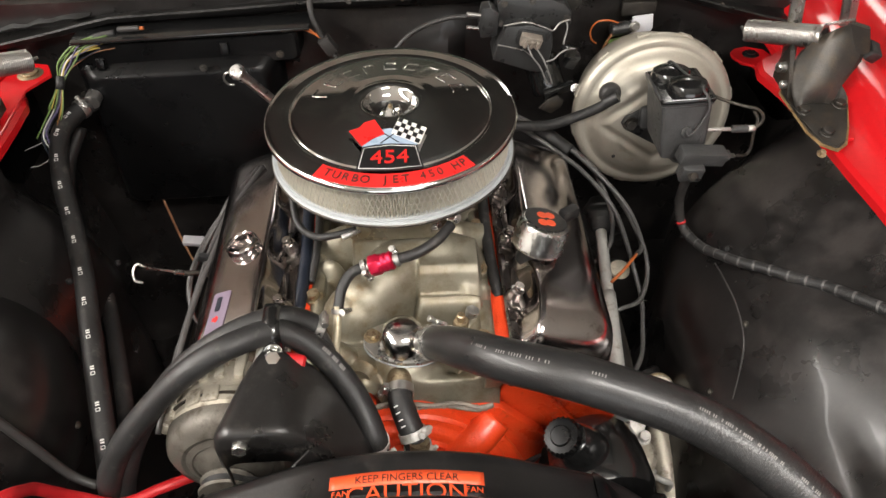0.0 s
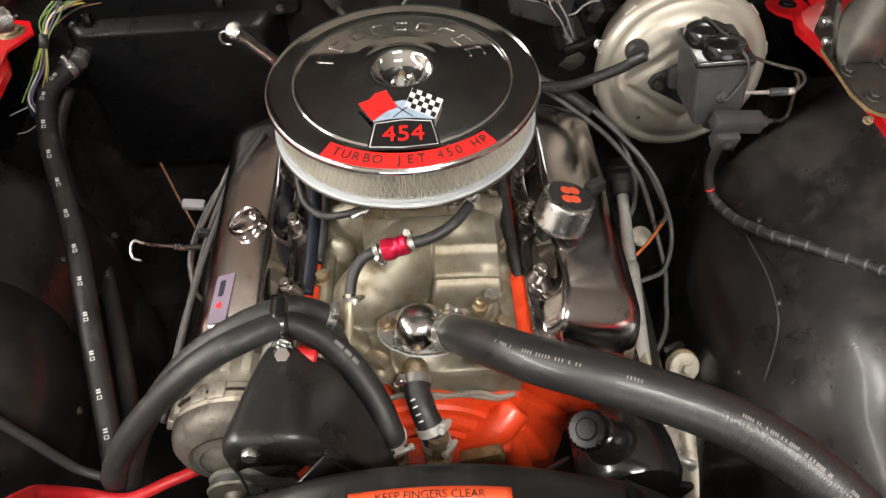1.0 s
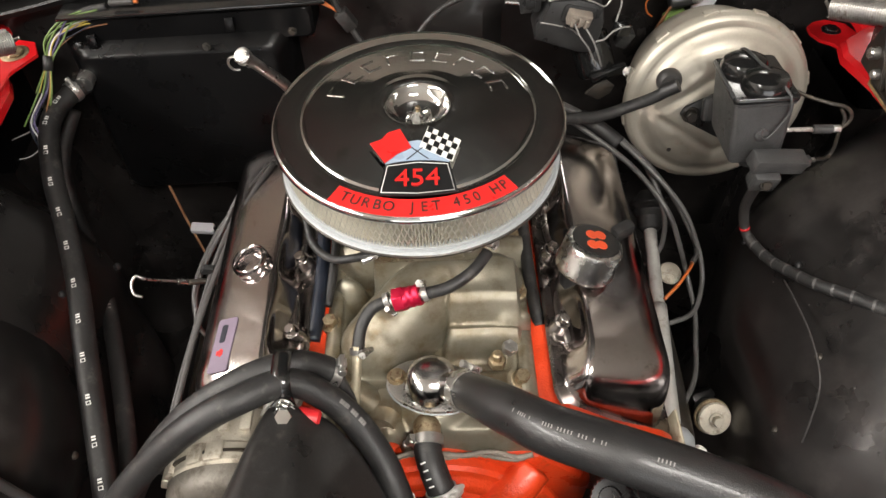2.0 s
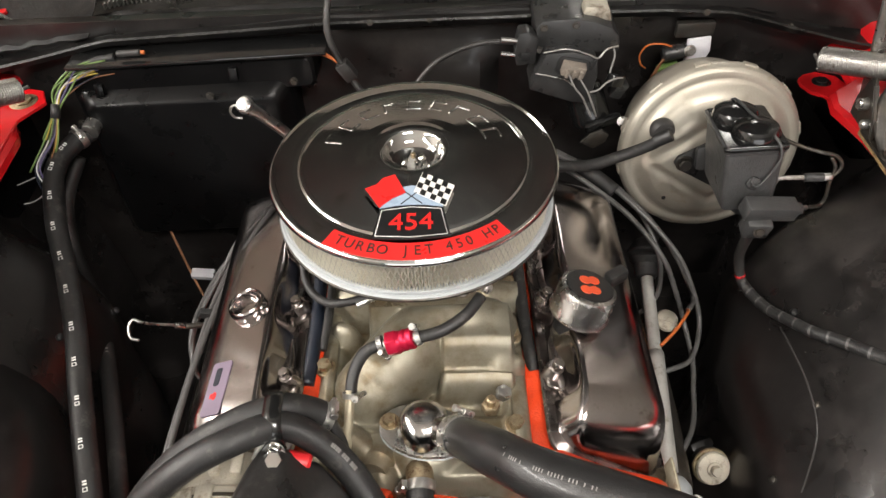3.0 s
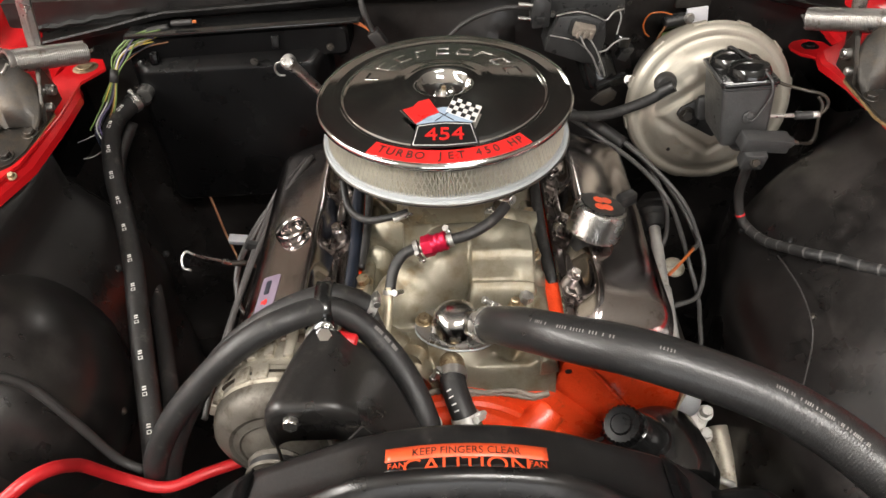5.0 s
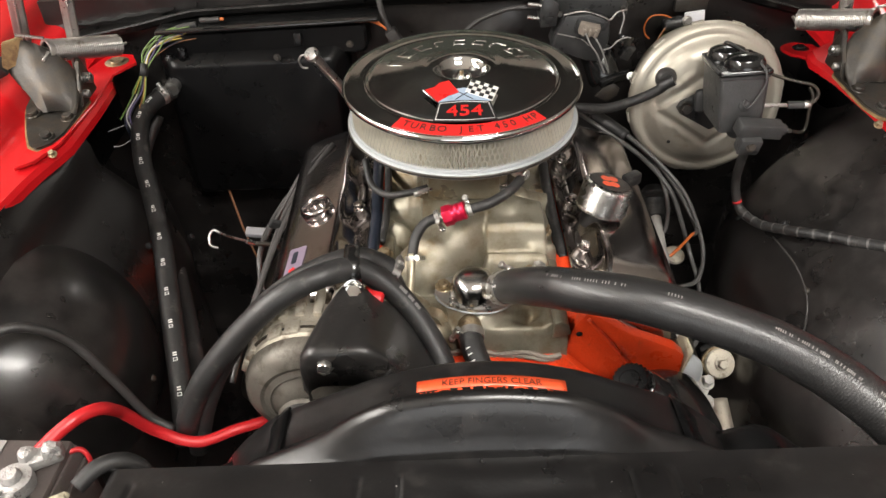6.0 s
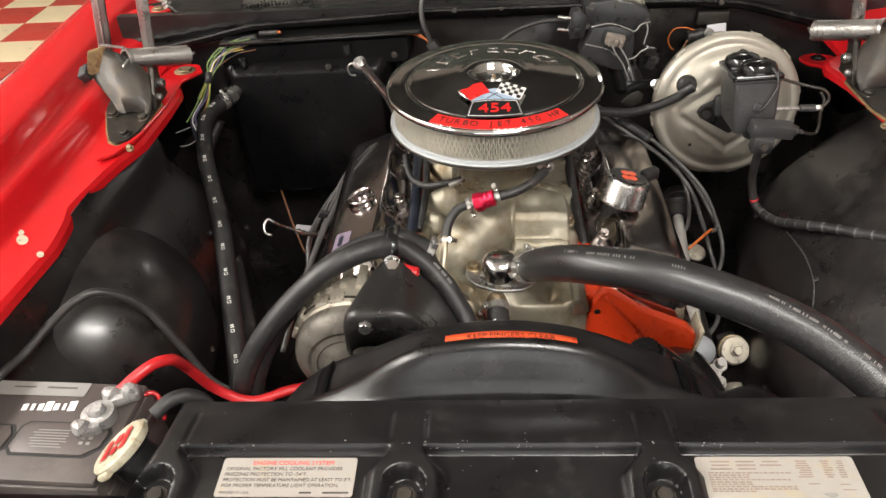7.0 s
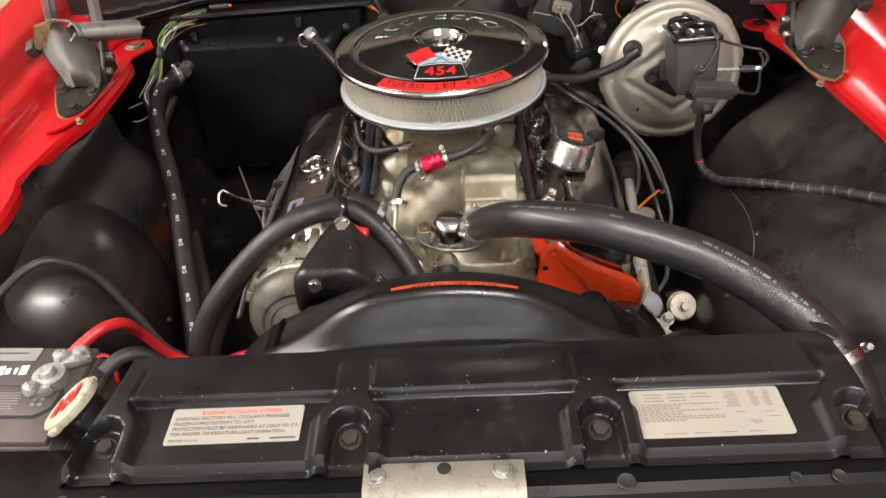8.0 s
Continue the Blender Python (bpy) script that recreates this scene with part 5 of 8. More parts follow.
def valve_cover(sgn):
    ob = thing("valve_cover", (sgn * 0.22, 0, 0.67), "polished chrome valve cover with " + ("a small enamel emblem" if sgn < 0 else "a breather cap"), "valve cover", "valve covers")
    y0, y1 = -0.262, 0.245
    # rail flange
    bm = bmesh.new()
    out = rounded(0.186, y1 - y0, 0.03, 6)
    ring = [[cover_point(sgn, 0.095 + a, n, (y0 + y1) / 2 + b) for a, b in [(x * k, y * k2) for x, y in out]] for n, k, k2 in ((0, 1, 1), (0.004, 1, 1), (0.0055, 0.985, 0.995))]
    loft(ring, True, True, bm)
    part("flange", bm, DULL_CHROME, ob)
    # raised body, rounded off at both ends, dented for the hold-downs on its inner side
    sec = spline([Vector((u, n, 0)) for u, n in COVER_SECTION], 3)
    ys = [y0 + 0.012 + 0.05 * (1 - math.cos(math.pi / 2 * k / 9)) for k in range(10)]
    ys += [y0 + 0.062 + (y1 - y0 - 0.124) * k / 50 for k in range(1, 50)] + [y0 + y1 - y for y in ys[::-1]]
    rows = []
    for y in ys:
        d = min(y - y0 - 0.012, y1 - 0.012 - y)
        e = max(1 - max(1 - d / 0.070, 0) ** 2.8, 0) ** 0.62
        w = math.sqrt(max(1 - max(1 - d / 0.030, 0) ** 2, 0))
        dent = max(step(0.042, 0.008, abs(y - c)) for c in HOLD_DOWNS)
        row = []
        for p in sec:
            u = p.x + 0.009 * dent * step(0.050, 0.026, p.x) * step(0.054, 0.036, p.y)
            u = u if sgn > 0 else 0.018 + (u - 0.015) * 0.88
            u = 0.100 + (u - 0.100) * (0.62 + 0.38 * w)
            row.append(cover_point(sgn, u, 0.003 + (p.y - 0.003) * e, y))
        rows.append(row if sgn < 0 else row[::-1])
    part("shell", sheet(rows, -0.002), WORN_CHROME, ob, "mirror-bright shell" if sgn > 0 else "chrome shell reflecting red", smooth=50)
    # hold-down tabs with bolts on the inner rail, and a folded stiffener
    for y in HOLD_DOWNS:
        tab = part("hold_down", prism(rounded(0.036, 0.024, 0.007, 4), 0.006, facing(cover_point(sgn, 0.016, 0.006, y), (0, 1, 0), cover_normal(sgn, 34.5)), 0.002), DULL_CHROME, ob)
        lean = cover_normal(sgn, 20)
        base = cover_point(sgn, 0.012, 0.008, y)
        part("spacer", lathe([(0, 0), (0.0115, 0), (0.0105, 0.010), (0.0085, 0.014), (0.0085, 0.018), (0, 0.018)], axis_matrix(base, lean), 20), DULL_CHROME, tab)
        part("bolt", bolt_bm(base + lean * 0.018, lean, 0.0075, 0.009), DULL_CHROME, tab)
    path = [cover_point(sgn, 0.024 + 0.006 * math.cos((y + 0.05) * 43), 0.012, y) for y in [y0 + 0.03 + (y1 - y0 - 0.06) * i / 60 for i in range(61)]]
    part("stiffener", sweep(path, 0.0055, 12), DULL_CHROME, ob)
    if sgn < 0:
        m = facing(cover_point(-1, 0.080, 0.0697, -0.165), (0.05, 1, 0), cover_normal(-1, 20.5))
        e = part("emblem", prism(rounded(0.078, 0.028, 0.004), 0.0016, m, 0.0003, None, 1), EMBLEM, ob, "small silver emblem plate")
        part("emblem_spot", prism([(0.006, 0), (0.003, 0.003), (0.003, 0.006), (-0.003, 0.006), (-0.003, 0.003), (-0.006, 0), (-0.003, -0.003), (0.003, -0.003)], 0.0006, m @ Matrix.Translation((-0.012, 0, 0.0016))), PRINT_RED, e)
        part("emblem_spot", prism(rounded(0.026, 0.008, 0.002), 0.0006, m @ Matrix.Translation((0.016, 0.002, 0.0016))), WIRES["blue"], e)
        c = cover_point(-1, 0.060, 0.0625, -0.042)
        ax = cover_normal(-1, 16)
        cap = thing("oil_filler_cap", c, "chrome twist-off oil filler cap on the valve cover", "oil cap")
        part("rim", lathe([(0.0, 0.002), (0.017, 0.002), (0.0178, 0.007), (0.0185, 0.0115), (0.0200, 0.0140), (0.0218, 0.0150), (0.0235, 0.0140), (0.0248, 0.0115), (0.0255, 0.006), (0.0245, 0), (0, 0)], axis_matrix(c, ax), 48), WORN_CHROME, cap)
        part("tab", block((0.014, 0.012, 0.012), axis_matrix(c + Vector((0.022, -0.007, 0.011)), ax, 20), 0.0045), WORN_CHROME, cap)
    else:
        c = Vector((0.199, -0.082, 0.800))
        ax = Vector((0.26, 0.14, 0.95)).normalized()
        cap = thing("crankcase_breather", c, "chrome push-in breather cap with a dark badge", "breather cap")
        part("neck", lathe([(0, -0.02), (0.024, -0.02), (0.024, 0.012), (0, 0.012)], axis_matrix(c, ax), 32), RUBBER, cap)
        part("shell", lathe([(0, 0.006), (0.030, 0.0061), (0.0385, 0.009), (0.0392, 0.013), (0.0378, 0.016), (0.0375, 0.046), (0.0355, 0.0505), (0.031, 0.0525), (0, 0.053)], axis_matrix(c, ax), 56), BRUSHED, cap)
        badge = part("badge", lathe([(0, 0.0008), (0.0300, 0.0008), (0.0310, 0)], axis_matrix(c + ax * 0.0532, ax), 40), PRINT_BLACK, cap, "round black badge with two orange marks")
        m = facing(c + ax * 0.0546, (1, 0.12, 0), ax)
        for dy in (-0.0095, 0.0095):
            bm = bmesh.new()
            for dx in (-0.0058, 0.0058):
                lathe([(0, 0.0006), (0.0072, 0.0006), (0.0076, 0)], m @ Matrix.Translation((dx + 0.2 * dy, dy, 0)) @ Matrix.Diagonal((1, 1.05, 1, 1)), 20, bm)
            part("badge_mark", bm, PRINT_ORANGE, badge)
        part("hose_stub", block((0.03, 0.016, 0.02), facing(c + ax * 0.038 + Vector((0.043, 0.030, 0)), (1, 0.6, 0), (0, 0, 1)), 0.004), RUBBER, cap)


for side in (-1, 1):
    valve_cover(side)


def engine_block():
    ob = thing("engine_block", (0, -0.05, 0.35), "orange painted engine block with cylinder heads", "engine")
    # heads: a rail under each cover, with a plain end to the front
    for sgn in (-1, 1):
        pts = [(0.128, 0.762), (0.150, 0.765), (0.290, 0.672), (0.300, 0.622), (0.285, 0.596), (0.15, 0.58), (0.115, 0.68), (0.128, 0.735)]
        m = Matrix(((sgn, 0, 0, 0), (0, 0, 1, -0.262), (0, 1, 0, 0), (0, 0, 0, 1)))
        bm = prism(pts, 0.52, m, 0.006)
        ends = [(0.136, 0.752), (0.150, 0.776), (0.160, 0.780), (0.215, 0.738), (0.283, 0.705), (0.297, 0.690), (0.296, 0.640), (0.290, 0.588), (0.15, 0.57), (0.105, 0.66), (0.126, 0.712)]
        prism(ends, 0.020, Matrix(((sgn, 0, 0, 0), (0, 0, 1, -0.276), (0, 1, 0, 0), (0, 0, 0, 1))), 0.005, bm)
        bmesh.ops.recalc_face_normals(bm, faces=bm.faces)
        head = part("cylinder_head", bm, ORANGE, ob)
        for x, z in ((0.277, 0.640), (0.145, 0.742), (0.22, 0.62)):
            part("bolt_hole", lathe([(0.0045, 0.0), (0.0038, 0.0006), (0, 0.0006)], axis_matrix((sgn * x, -0.2765, z), (0, -1, 0)), 18), FIN, head)
        part("casting_ridge", tube([(sgn * 0.155, -0.276, 0.770), (sgn * 0.195, -0.278, 0.715), (sgn * 0.235, -0.278, 0.655), (sgn * 0.262, -0.277, 0.615)], 0.003, 8), ORANGE, head)
        part("gasket_edge", block((0.004, 0.05, 0.085), Matrix.Translation((sgn * 0.2985, -0.250, 0.655)) @ pose(0, 0, 0, 0, sgn * 12, 0), 0.002), PALE_PLASTIC, head, "cream gasket edge")
    # block front with timing cover
    pts = [(-0.13, 0.708), (-0.05, 0.714), (0.05, 0.714), (0.13, 0.708), (0.20, 0.63), (0.19, 0.50), (0.15, 0.36), (-0.15, 0.36), (-0.19, 0.50), (-0.20, 0.63)]
    bm = prism(pts, 0.50, Matrix(((1, 0, 0, 0), (0, 0, 1, -0.290), (0, 1, 0, 0), (0, 0, 0, 1))), 0.008)
    bmesh.ops.recalc_face_normals(bm, faces=bm.faces)
    part("block", bm, ORANGE, ob)
    # exhaust side, dark
    for sgn in (-1, 1):
        part("exhaust_manifold", tube([(sgn * 0.335, -0.20, 0.56), (sgn * 0.345, -0.05, 0.55), (sgn * 0.345, 0.12, 0.54), (sgn * 0.33, 0.25, 0.48)], 0.032, 12), DARK_STEEL, ob)


engine_block()


def water_pump():
    ob = thing("water_pump", (0, -0.33, 0.58), "orange painted water pump with hose stubs", "water pump")
    part("body", lathe([(0, -0.02), (0.075, -0.02), (0.080, 0.0), (0.078, 0.03), (0.060, 0.045), (0.034, 0.055), (0.030, 0.10), (0, 0.10)], axis_matrix((0.0, -0.300, 0.60), (0, -1, 0)), 40), ORANGE, ob)
    for sgn in (-1, 1):
        part("leg", tube([(sgn * 0.05, -0.315, 0.63), (sgn * 0.095, -0.310, 0.665), (sgn * 0.125, -0.290, 0.685)], [0.028 - 0.006 * i / 16 for i in range(17)], 16), ORANGE, ob)
    part("volute", lathe([(0, -0.03), (0.120, -0.03), (0.122, -0.026), (0.122, 0.000), (0.118, 0.005), (0.111, 0.006), (0.107, 0.008), (0.104, 0.013), (0.097, 0.017), (0.090, 0.017), (0.085, 0.022), (0, 0.024)], axis_matrix((0.0, -0.300, 0.600), (0, -1, 0)), 64), ORANGE, ob)
    # post with a bolt boss beside the volute, and its foot
    part("post", tube([(0.128, -0.330, 0.58), (0.121, -0.318, 0.625), (0.113, -0.300, 0.665), (0.109, -0.288, 0.690)], [0.020 - 0.008 * (i / 24) ** 0.6 for i in range(25)], 18), ORANGE, ob)
    part("boss", rod((0.106, -0.322, 0.652), (0.106, -0.338, 0.650), 0.010, 18, None, 0.003), ORANGE, ob)
    pts = [(0.070, 0.575), (0.175, 0.575), (0.150, 0.640), (0.134, 0.668), (0.100, 0.668), (0.086, 0.63)]
    bm = prism(pts, 0.016, Matrix(((1, 0, 0, 0), (0, 0, 1, -0.316), (0, 1, 0, 0), (0, 0, 0, 1))), 0.006)
    bmesh.ops.recalc_face_normals(bm, faces=bm.faces)
    part("foot", bm, ORANGE, ob)
    part("bracket_strip", block((0.062, 0.016, 0.022), Matrix.Translation((0.072, -0.346, 0.664)) @ pose(0, 0, 0, 0, -16, 0), 0.003), RUST_EDGE, ob, "rusty flat bracket")
    pts = [(-0.105, 0.62), (0.048, 0.62), (0.046, 0.690), (0.02, 0.706), (-0.06, 0.708), (-0.10, 0.69)]
    bm = prism(pts, 0.04, Matrix(((1, 0, 0, 0), (0, 0, 1, -0.372), (0, 1, 0, 0), (0, 0, 0, 1))), 0.010)
    bmesh.ops.recalc_face_normals(bm, faces=bm.faces)
    part("top_housing", bm, ORANGE, ob)
    for x in (-0.034, 0.020):
        part("stub", lathe([(0.017, 0), (0.018, 0.006), (0.014, 0.010), (0.013, 0.04), (0, 0.04)], axis_matrix((x, -0.362, 0.700), (0, 0.25, 1)), 24), RUSTY, ob, "rusty hose stub")


water_pump()


def thermostat():
    c = Vector((0.004, -0.229, 0.774))
    ob = thing("thermostat_housing", c, "polished chrome water outlet with a clear gasket edge", "thermostat housing")
    ear = [(0.054 * math.cos(a) * (1 if abs(math.cos(a)) > 0.5 else 0.85), 0.035 * math.sin(a)) for a in [2 * math.pi * k / 32 for k in range(32)]]
    part("gasket", prism([(x * 1.015, y * 1.015) for x, y in ear], 0.002, Matrix.Translation(c) @ pose(0, 0, 0, 0, 0, -14), 0.0005), GREY_SEAL, ob, "clear gasket edge")
    part("flange", prism(ear, 0.007, Matrix.Translation(c + Vector((0, 0, 0.002))) @ pose(0, 0, 0, 0, 0, -14), 0.0018), STEEL, ob)
    part("dome", lathe([(0.0325, 0.006), (0.0315, 0.012), (0.0305, 0.020), (0.0285, 0.028), (0.0245, 0.035), (0.018, 0.0395), (0.010, 0.0420), (0, 0.0425)], Matrix.Translation(c), 48), POLISHED, ob)
    way = Vector((0.050, -0.043, 0.038))
    part("outlet", rod(c + Vector((0.004, 0.0, 0.016)), c + way + Vector((0.004, 0, 0.012)), 0.0165, 28, None, 0.002), POLISHED, ob)
    for x, y in ((-0.041, 0.012), (0.041, -0.008)):
        bolt(c + Vector((x, y, 0.009)), (0, 0, 1), RUSTY if x < 0 else STEEL, ob, 0.0085, 0.007)


thermostat()

# ---- hoses, cables and what they join ----
def marks_along(path, r, where, mat_, parent, side=(0, -0.5, 1), pattern=((0, 0.004, 0.010),), name="print_mark", lift=0.0003, half=16):
    """Printed bars on a hose: at each share of its length, small curved plates that face a side."""
    n = len(path)
    for s in where:
        bm = bmesh.new()
        i = min(max(int(s * (n - 1)), 1), n - 2)
        tan = (path[i + 1] - path[i - 1]).normalized()
        up = Vector(side)
        up = (up - tan * up.dot(tan)).normalized()
        cross = tan.cross(up)
        at = path[i].lerp(path[i + 1], s * (n - 1) - i)
        for along, a0, size in pattern:
            rows = []
            for k in (-0.5, 0.5):
                p = at + tan * (along + k * size)
                rows.append([p + (r + lift) * (math.cos(a0 + w) * up + math.sin(a0 + w) * cross) for w in [radians(half) * (q / 2 - 1) for q in range(5)]])
            for q in range(4):
                bm.faces.new([bm.verts.new(v) for v in (rows[0][q], rows[0][q + 1], rows[1][q + 1], rows[1][q])])
        part(name, bm, mat_, parent)


def radiator_hose():
    pts = [(0.040, -0.252, 0.808), (0.060, -0.278, 0.834), (0.088, -0.312, 0.862), (0.122, -0.345, 0.884), (0.186, -0.380, 0.898), (0.256, -0.406, 0.890), (0.318, -0.431, 0.877), (0.362, -0.460, 0.866), (0.394, -0.490, 0.856), (0.424, -0.520, 0.840), (0.446, -0.548, 0.820), (0.461, -0.576, 0.795), (0.468, -0.604, 0.765)]
    path = spline(pts, 60)
    ob = thing("radiator_hose", (0.06, -0.27, 0.79), "thick black upper radiator hose with printed white text", "hose")
    n = len(path)
    def wave(i, k):
        ribs = step(0.40, 0.5, i / k) * step(0.95, 0.85, i / k)
        return 0.86 + 0.14 * step(0.0, 0.16, i / k) + 0.05 * step(0.10, 0.4, i / k) + (0.0015 + 0.0030 * ribs) * math.sin(i * math.pi / 2 + 0.4)
    part("hose", sweep(path, 0.0250, 28, None, True, wave), RIBBED, ob)
    ax = path[12] - path[0]
    clamp(path[10], ax, 0.0222, 0.015, STEEL, ob, (0.5, 0.9, 0.7))
    end = path[int(n * 0.85)]
    clamp(end, path[int(n * 0.87)] - end, 0.0268, 0.013, DULL_CHROME, ob, (1, 0.2, 0.2))
    rnd = random.Random(4)
    for s0, s1, a in ((0.20, 0.32, 0.28), (0.36, 0.38, 0.25), (0.49, 0.65, 0.15), (0.68, 0.78, 0.10)):
        spots = [s0 + 0.0035 * k for k in range(int((s1 - s0) / 0.0035)) if rnd.random() > 0.3]
        marks_along(path, 0.0262, spots, PRINT_GREY, ob, (-0.25, 0.05, 1), ((0, a, 0.0013),), "printed_text", 0.0006, 4)


radiator_hose()


def hose(name, pts, r, label, category="hose", mat_=None, seg=14, n=8, base=None, group=""):
    ob = thing(name, base or pts[0], label, category, group)
    path = spline(pts, n)
    part("jacket", sweep(path, r, seg), mat_ or RUBBER, ob)
    return ob, path


# heater hoses over the alternator, held by one clip
low = (-0.395, -0.345, 0.640)
ob, path = hose("heater_hose", [low, (-0.375, -0.355, 0.70), (-0.340, -0.345, 0.762), (-0.290, -0.325, 0.815), (-0.238, -0.308, 0.855), (-0.189, -0.291, 0.872), (-0.145, -0.268, 0.863), (-0.108, -0.272, 0.838), (-0.076, -0.290, 0.806), (-0.050, -0.320, 0.775), (-0.034, -0.352, 0.748), (-0.033, -0.358, 0.728)], 0.0155, "black heater hose arching over the alternator", "hose", None, 18)
clamp((-0.0335, -0.354, 0.742), (0, -0.1, 1), 0.0158, 0.013, ZINC, ob, (0.5, -1, 0.2))
marks_along(path, 0.0156, [0.66 + 0.006 * k for k in range(12) if k not in (4, 8)], PRINT_GREY, ob, (0.5, -0.3, 1), ((0, 0.0, 0.003),), "printed_text", 0.0002, 9)
ob, path = hose("heater_hose", [(-0.385, -0.345, 0.62), (-0.362, -0.335, 0.69), (-0.325, -0.312, 0.757), (-0.268, -0.283, 0.818), (-0.205, -0.262, 0.854), (-0.150, -0.245, 0.862), (-0.118, -0.238, 0.845), (-0.098, -0.240, 0.828)], 0.0150, "black heater hose running to the intake manifold", "hose", None, 18)
clamp((-0.103, -0.240, 0.832), (1, 0, -0.7), 0.0155, 0.011, STEEL, ob, (0.4, 0.2, 1))
clip = thing("hose_clip", (-0.150, -0.262, 0.845), "black steel strap clip holding two heater hoses", "clip")
strap = [(-0.150, -0.2285, 0.846), (-0.149, -0.2295, 0.866), (-0.150, -0.239, 0.8785), (-0.150, -0.256, 0.8805), (-0.149, -0.273, 0.8800), (-0.148, -0.2845, 0.868), (-0.147, -0.2855, 0.848)]
rows = [[Vector(p) + Vector((dx, 0, 0)) for dx in (-0.010, 0, 0.010)] for p in spline([Vector(p) for p in strap], 5)]
part("strap", sheet(rows, 0.002), BLACK_GLOSS, clip)
bolt((-0.149, -0.293, 0.853), (0, -1, 0.5), CHROME, clip, 0.009, 0.009)
part("neck_elbow", tube([(-0.099, -0.242, 0.826), (-0.091, -0.252, 0.806), (-0.087, -0.256, 0.782)], 0.008, 14), RUBBER, clip)

# by-pass hose beside it
ob, path = hose("bypass_hose", [(-0.002, -0.284, 0.760), (-0.002, -0.302, 0.757), (0.004, -0.322, 0.750), (0.012, -0.340, 0.738), (0.018, -0.350, 0.722), (0.020, -0.355, 0.706)], 0.0160, "short black by-pass hose with three clamps", "hose", None, 20)
part("elbow", tube([(-0.004, -0.244, 0.730), (-0.004, -0.252, 0.745), (-0.003, -0.270, 0.757), (-0.002, -0.288, 0.759)], [0.0175 - 0.002 * i / 24 for i in range(25)], 18), RUSTY, ob, "corroded brass elbow")
clamp((-0.002, -0.289, 0.759), (0, -1, -0.15), 0.0165, 0.012, STEEL, ob, (-1, 0.1, 0.4))
clamp((0.0125, -0.341, 0.737), (0.35, -0.7, -0.8), 0.0166, 0.011, ZINC, ob, (1, -0.2, 0.5))
clamp((0.0185, -0.351, 0.719), (0.2, -0.4, -1), 0.0166, 0.011, ZINC, ob, (1, -0.6, 0.3))
marks_along(path, 0.0161, [0.30, 0.37, 0.44, 0.50], PRINT_WHITE, ob, (-0.5, -0.6, 0.8), ((0, 0.0, 0.0016),), "print_mark", 0.0003, 12)

# fuel line with its red filter
ob = thing("fuel_line", (-0.078, -0.218, 0.80), "black rubber fuel hose with steel ends", "fuel hose")
part("hose", tube([(-0.002, -0.169, 0.878), (0.028, -0.166, 0.885), (0.056, -0.150, 0.892), (0.075, -0.125, 0.895)], 0.0070, 14), RUBBER, ob)
part("hose", tube([(-0.040, -0.166, 0.866), (-0.060, -0.172, 0.859), (-0.073, -0.188, 0.846), (-0.078, -0.208, 0.830)], 0.0070, 14), RUBBER, ob)
part("steel_pipe", tube([(-0.078, -0.206, 0.834), (-0.080, -0.228, 0.815), (-0.084, -0.250, 0.790), (-0.086, -0.260, 0.772)], 0.0055, 14), PALE_ZINC, ob, "pale zinc pipe")
clamp((-0.078, -0.209, 0.829), (0, -0.6, -0.7), 0.0076, 0.006, STEEL, ob, (1, -0.4, 0))
clamp((-0.042, -0.166, 0.866), (1, 0.1, 0.35), 0.0076, 0.006, STEEL, ob, (0, -0.8, -0.4))
clamp((0.002, -0.169, 0.879), (1, 0.1, 0.3), 0.0076, 0.006, STEEL, ob, (0.3, 0.9, 0.8))
filt = thing("fuel_filter", (-0.016, -0.168, 0.86), "red anodised inline fuel filter", "fuel filter")
part("body", lathe([(0, -0.0160), (0.010, -0.0160), (0.0125, -0.0145), (0.0125, -0.003), (0.0118, -0.002), (0.0118, 0.000), (0.0125, 0.001), (0.0125, 0.0045), (0.0118, 0.0055), (0.0118, 0.0075), (0.0125, 0.0085), (0.0125, 0.0125), (0.011, 0.0140), (0, 0.0140)], axis_matrix((-0.016, -0.168, 0.873), (1, 0.02, 0.32)), 32), RED_ANODISED, filt)
part("hex_end", prism(hexagon(0.0148), 0.013, axis_matrix((-0.0335, -0.1684, 0.8672), (1, 0.02, 0.32)), 0.0012), RED_ANODISED, filt)
for d in (-0.022, 0.012):
    part("nipple", rod(Vector((-0.016, -0.168, 0.873)) + Vector((1, 0.02, 0.32)).normalized() * d, Vector((-0.016, -0.168, 0.873)) + Vector((1, 0.02, 0.32)).normalized() * (d + 0.006), 0.007, 14), STEEL, filt)

# long heater hoses down the passenger side, with printed marks
ob, path = hose("heater_hose", [(-0.556, 0.345, 0.818), (-0.576, 0.318, 0.816), (-0.596, 0.262, 0.802), (-0.580, 0.180, 0.770), (-0.548, 0.100, 0.740), (-0.508, 0.00, 0.718), (-0.478, -0.09, 0.700), (-0.450, -0.18, 0.675), (-0.426, -0.26, 0.645), (-0.408, -0.335, 0.605)], 0.0160, "long black heater hose with white printed marks", "hose", None, 18, 10)
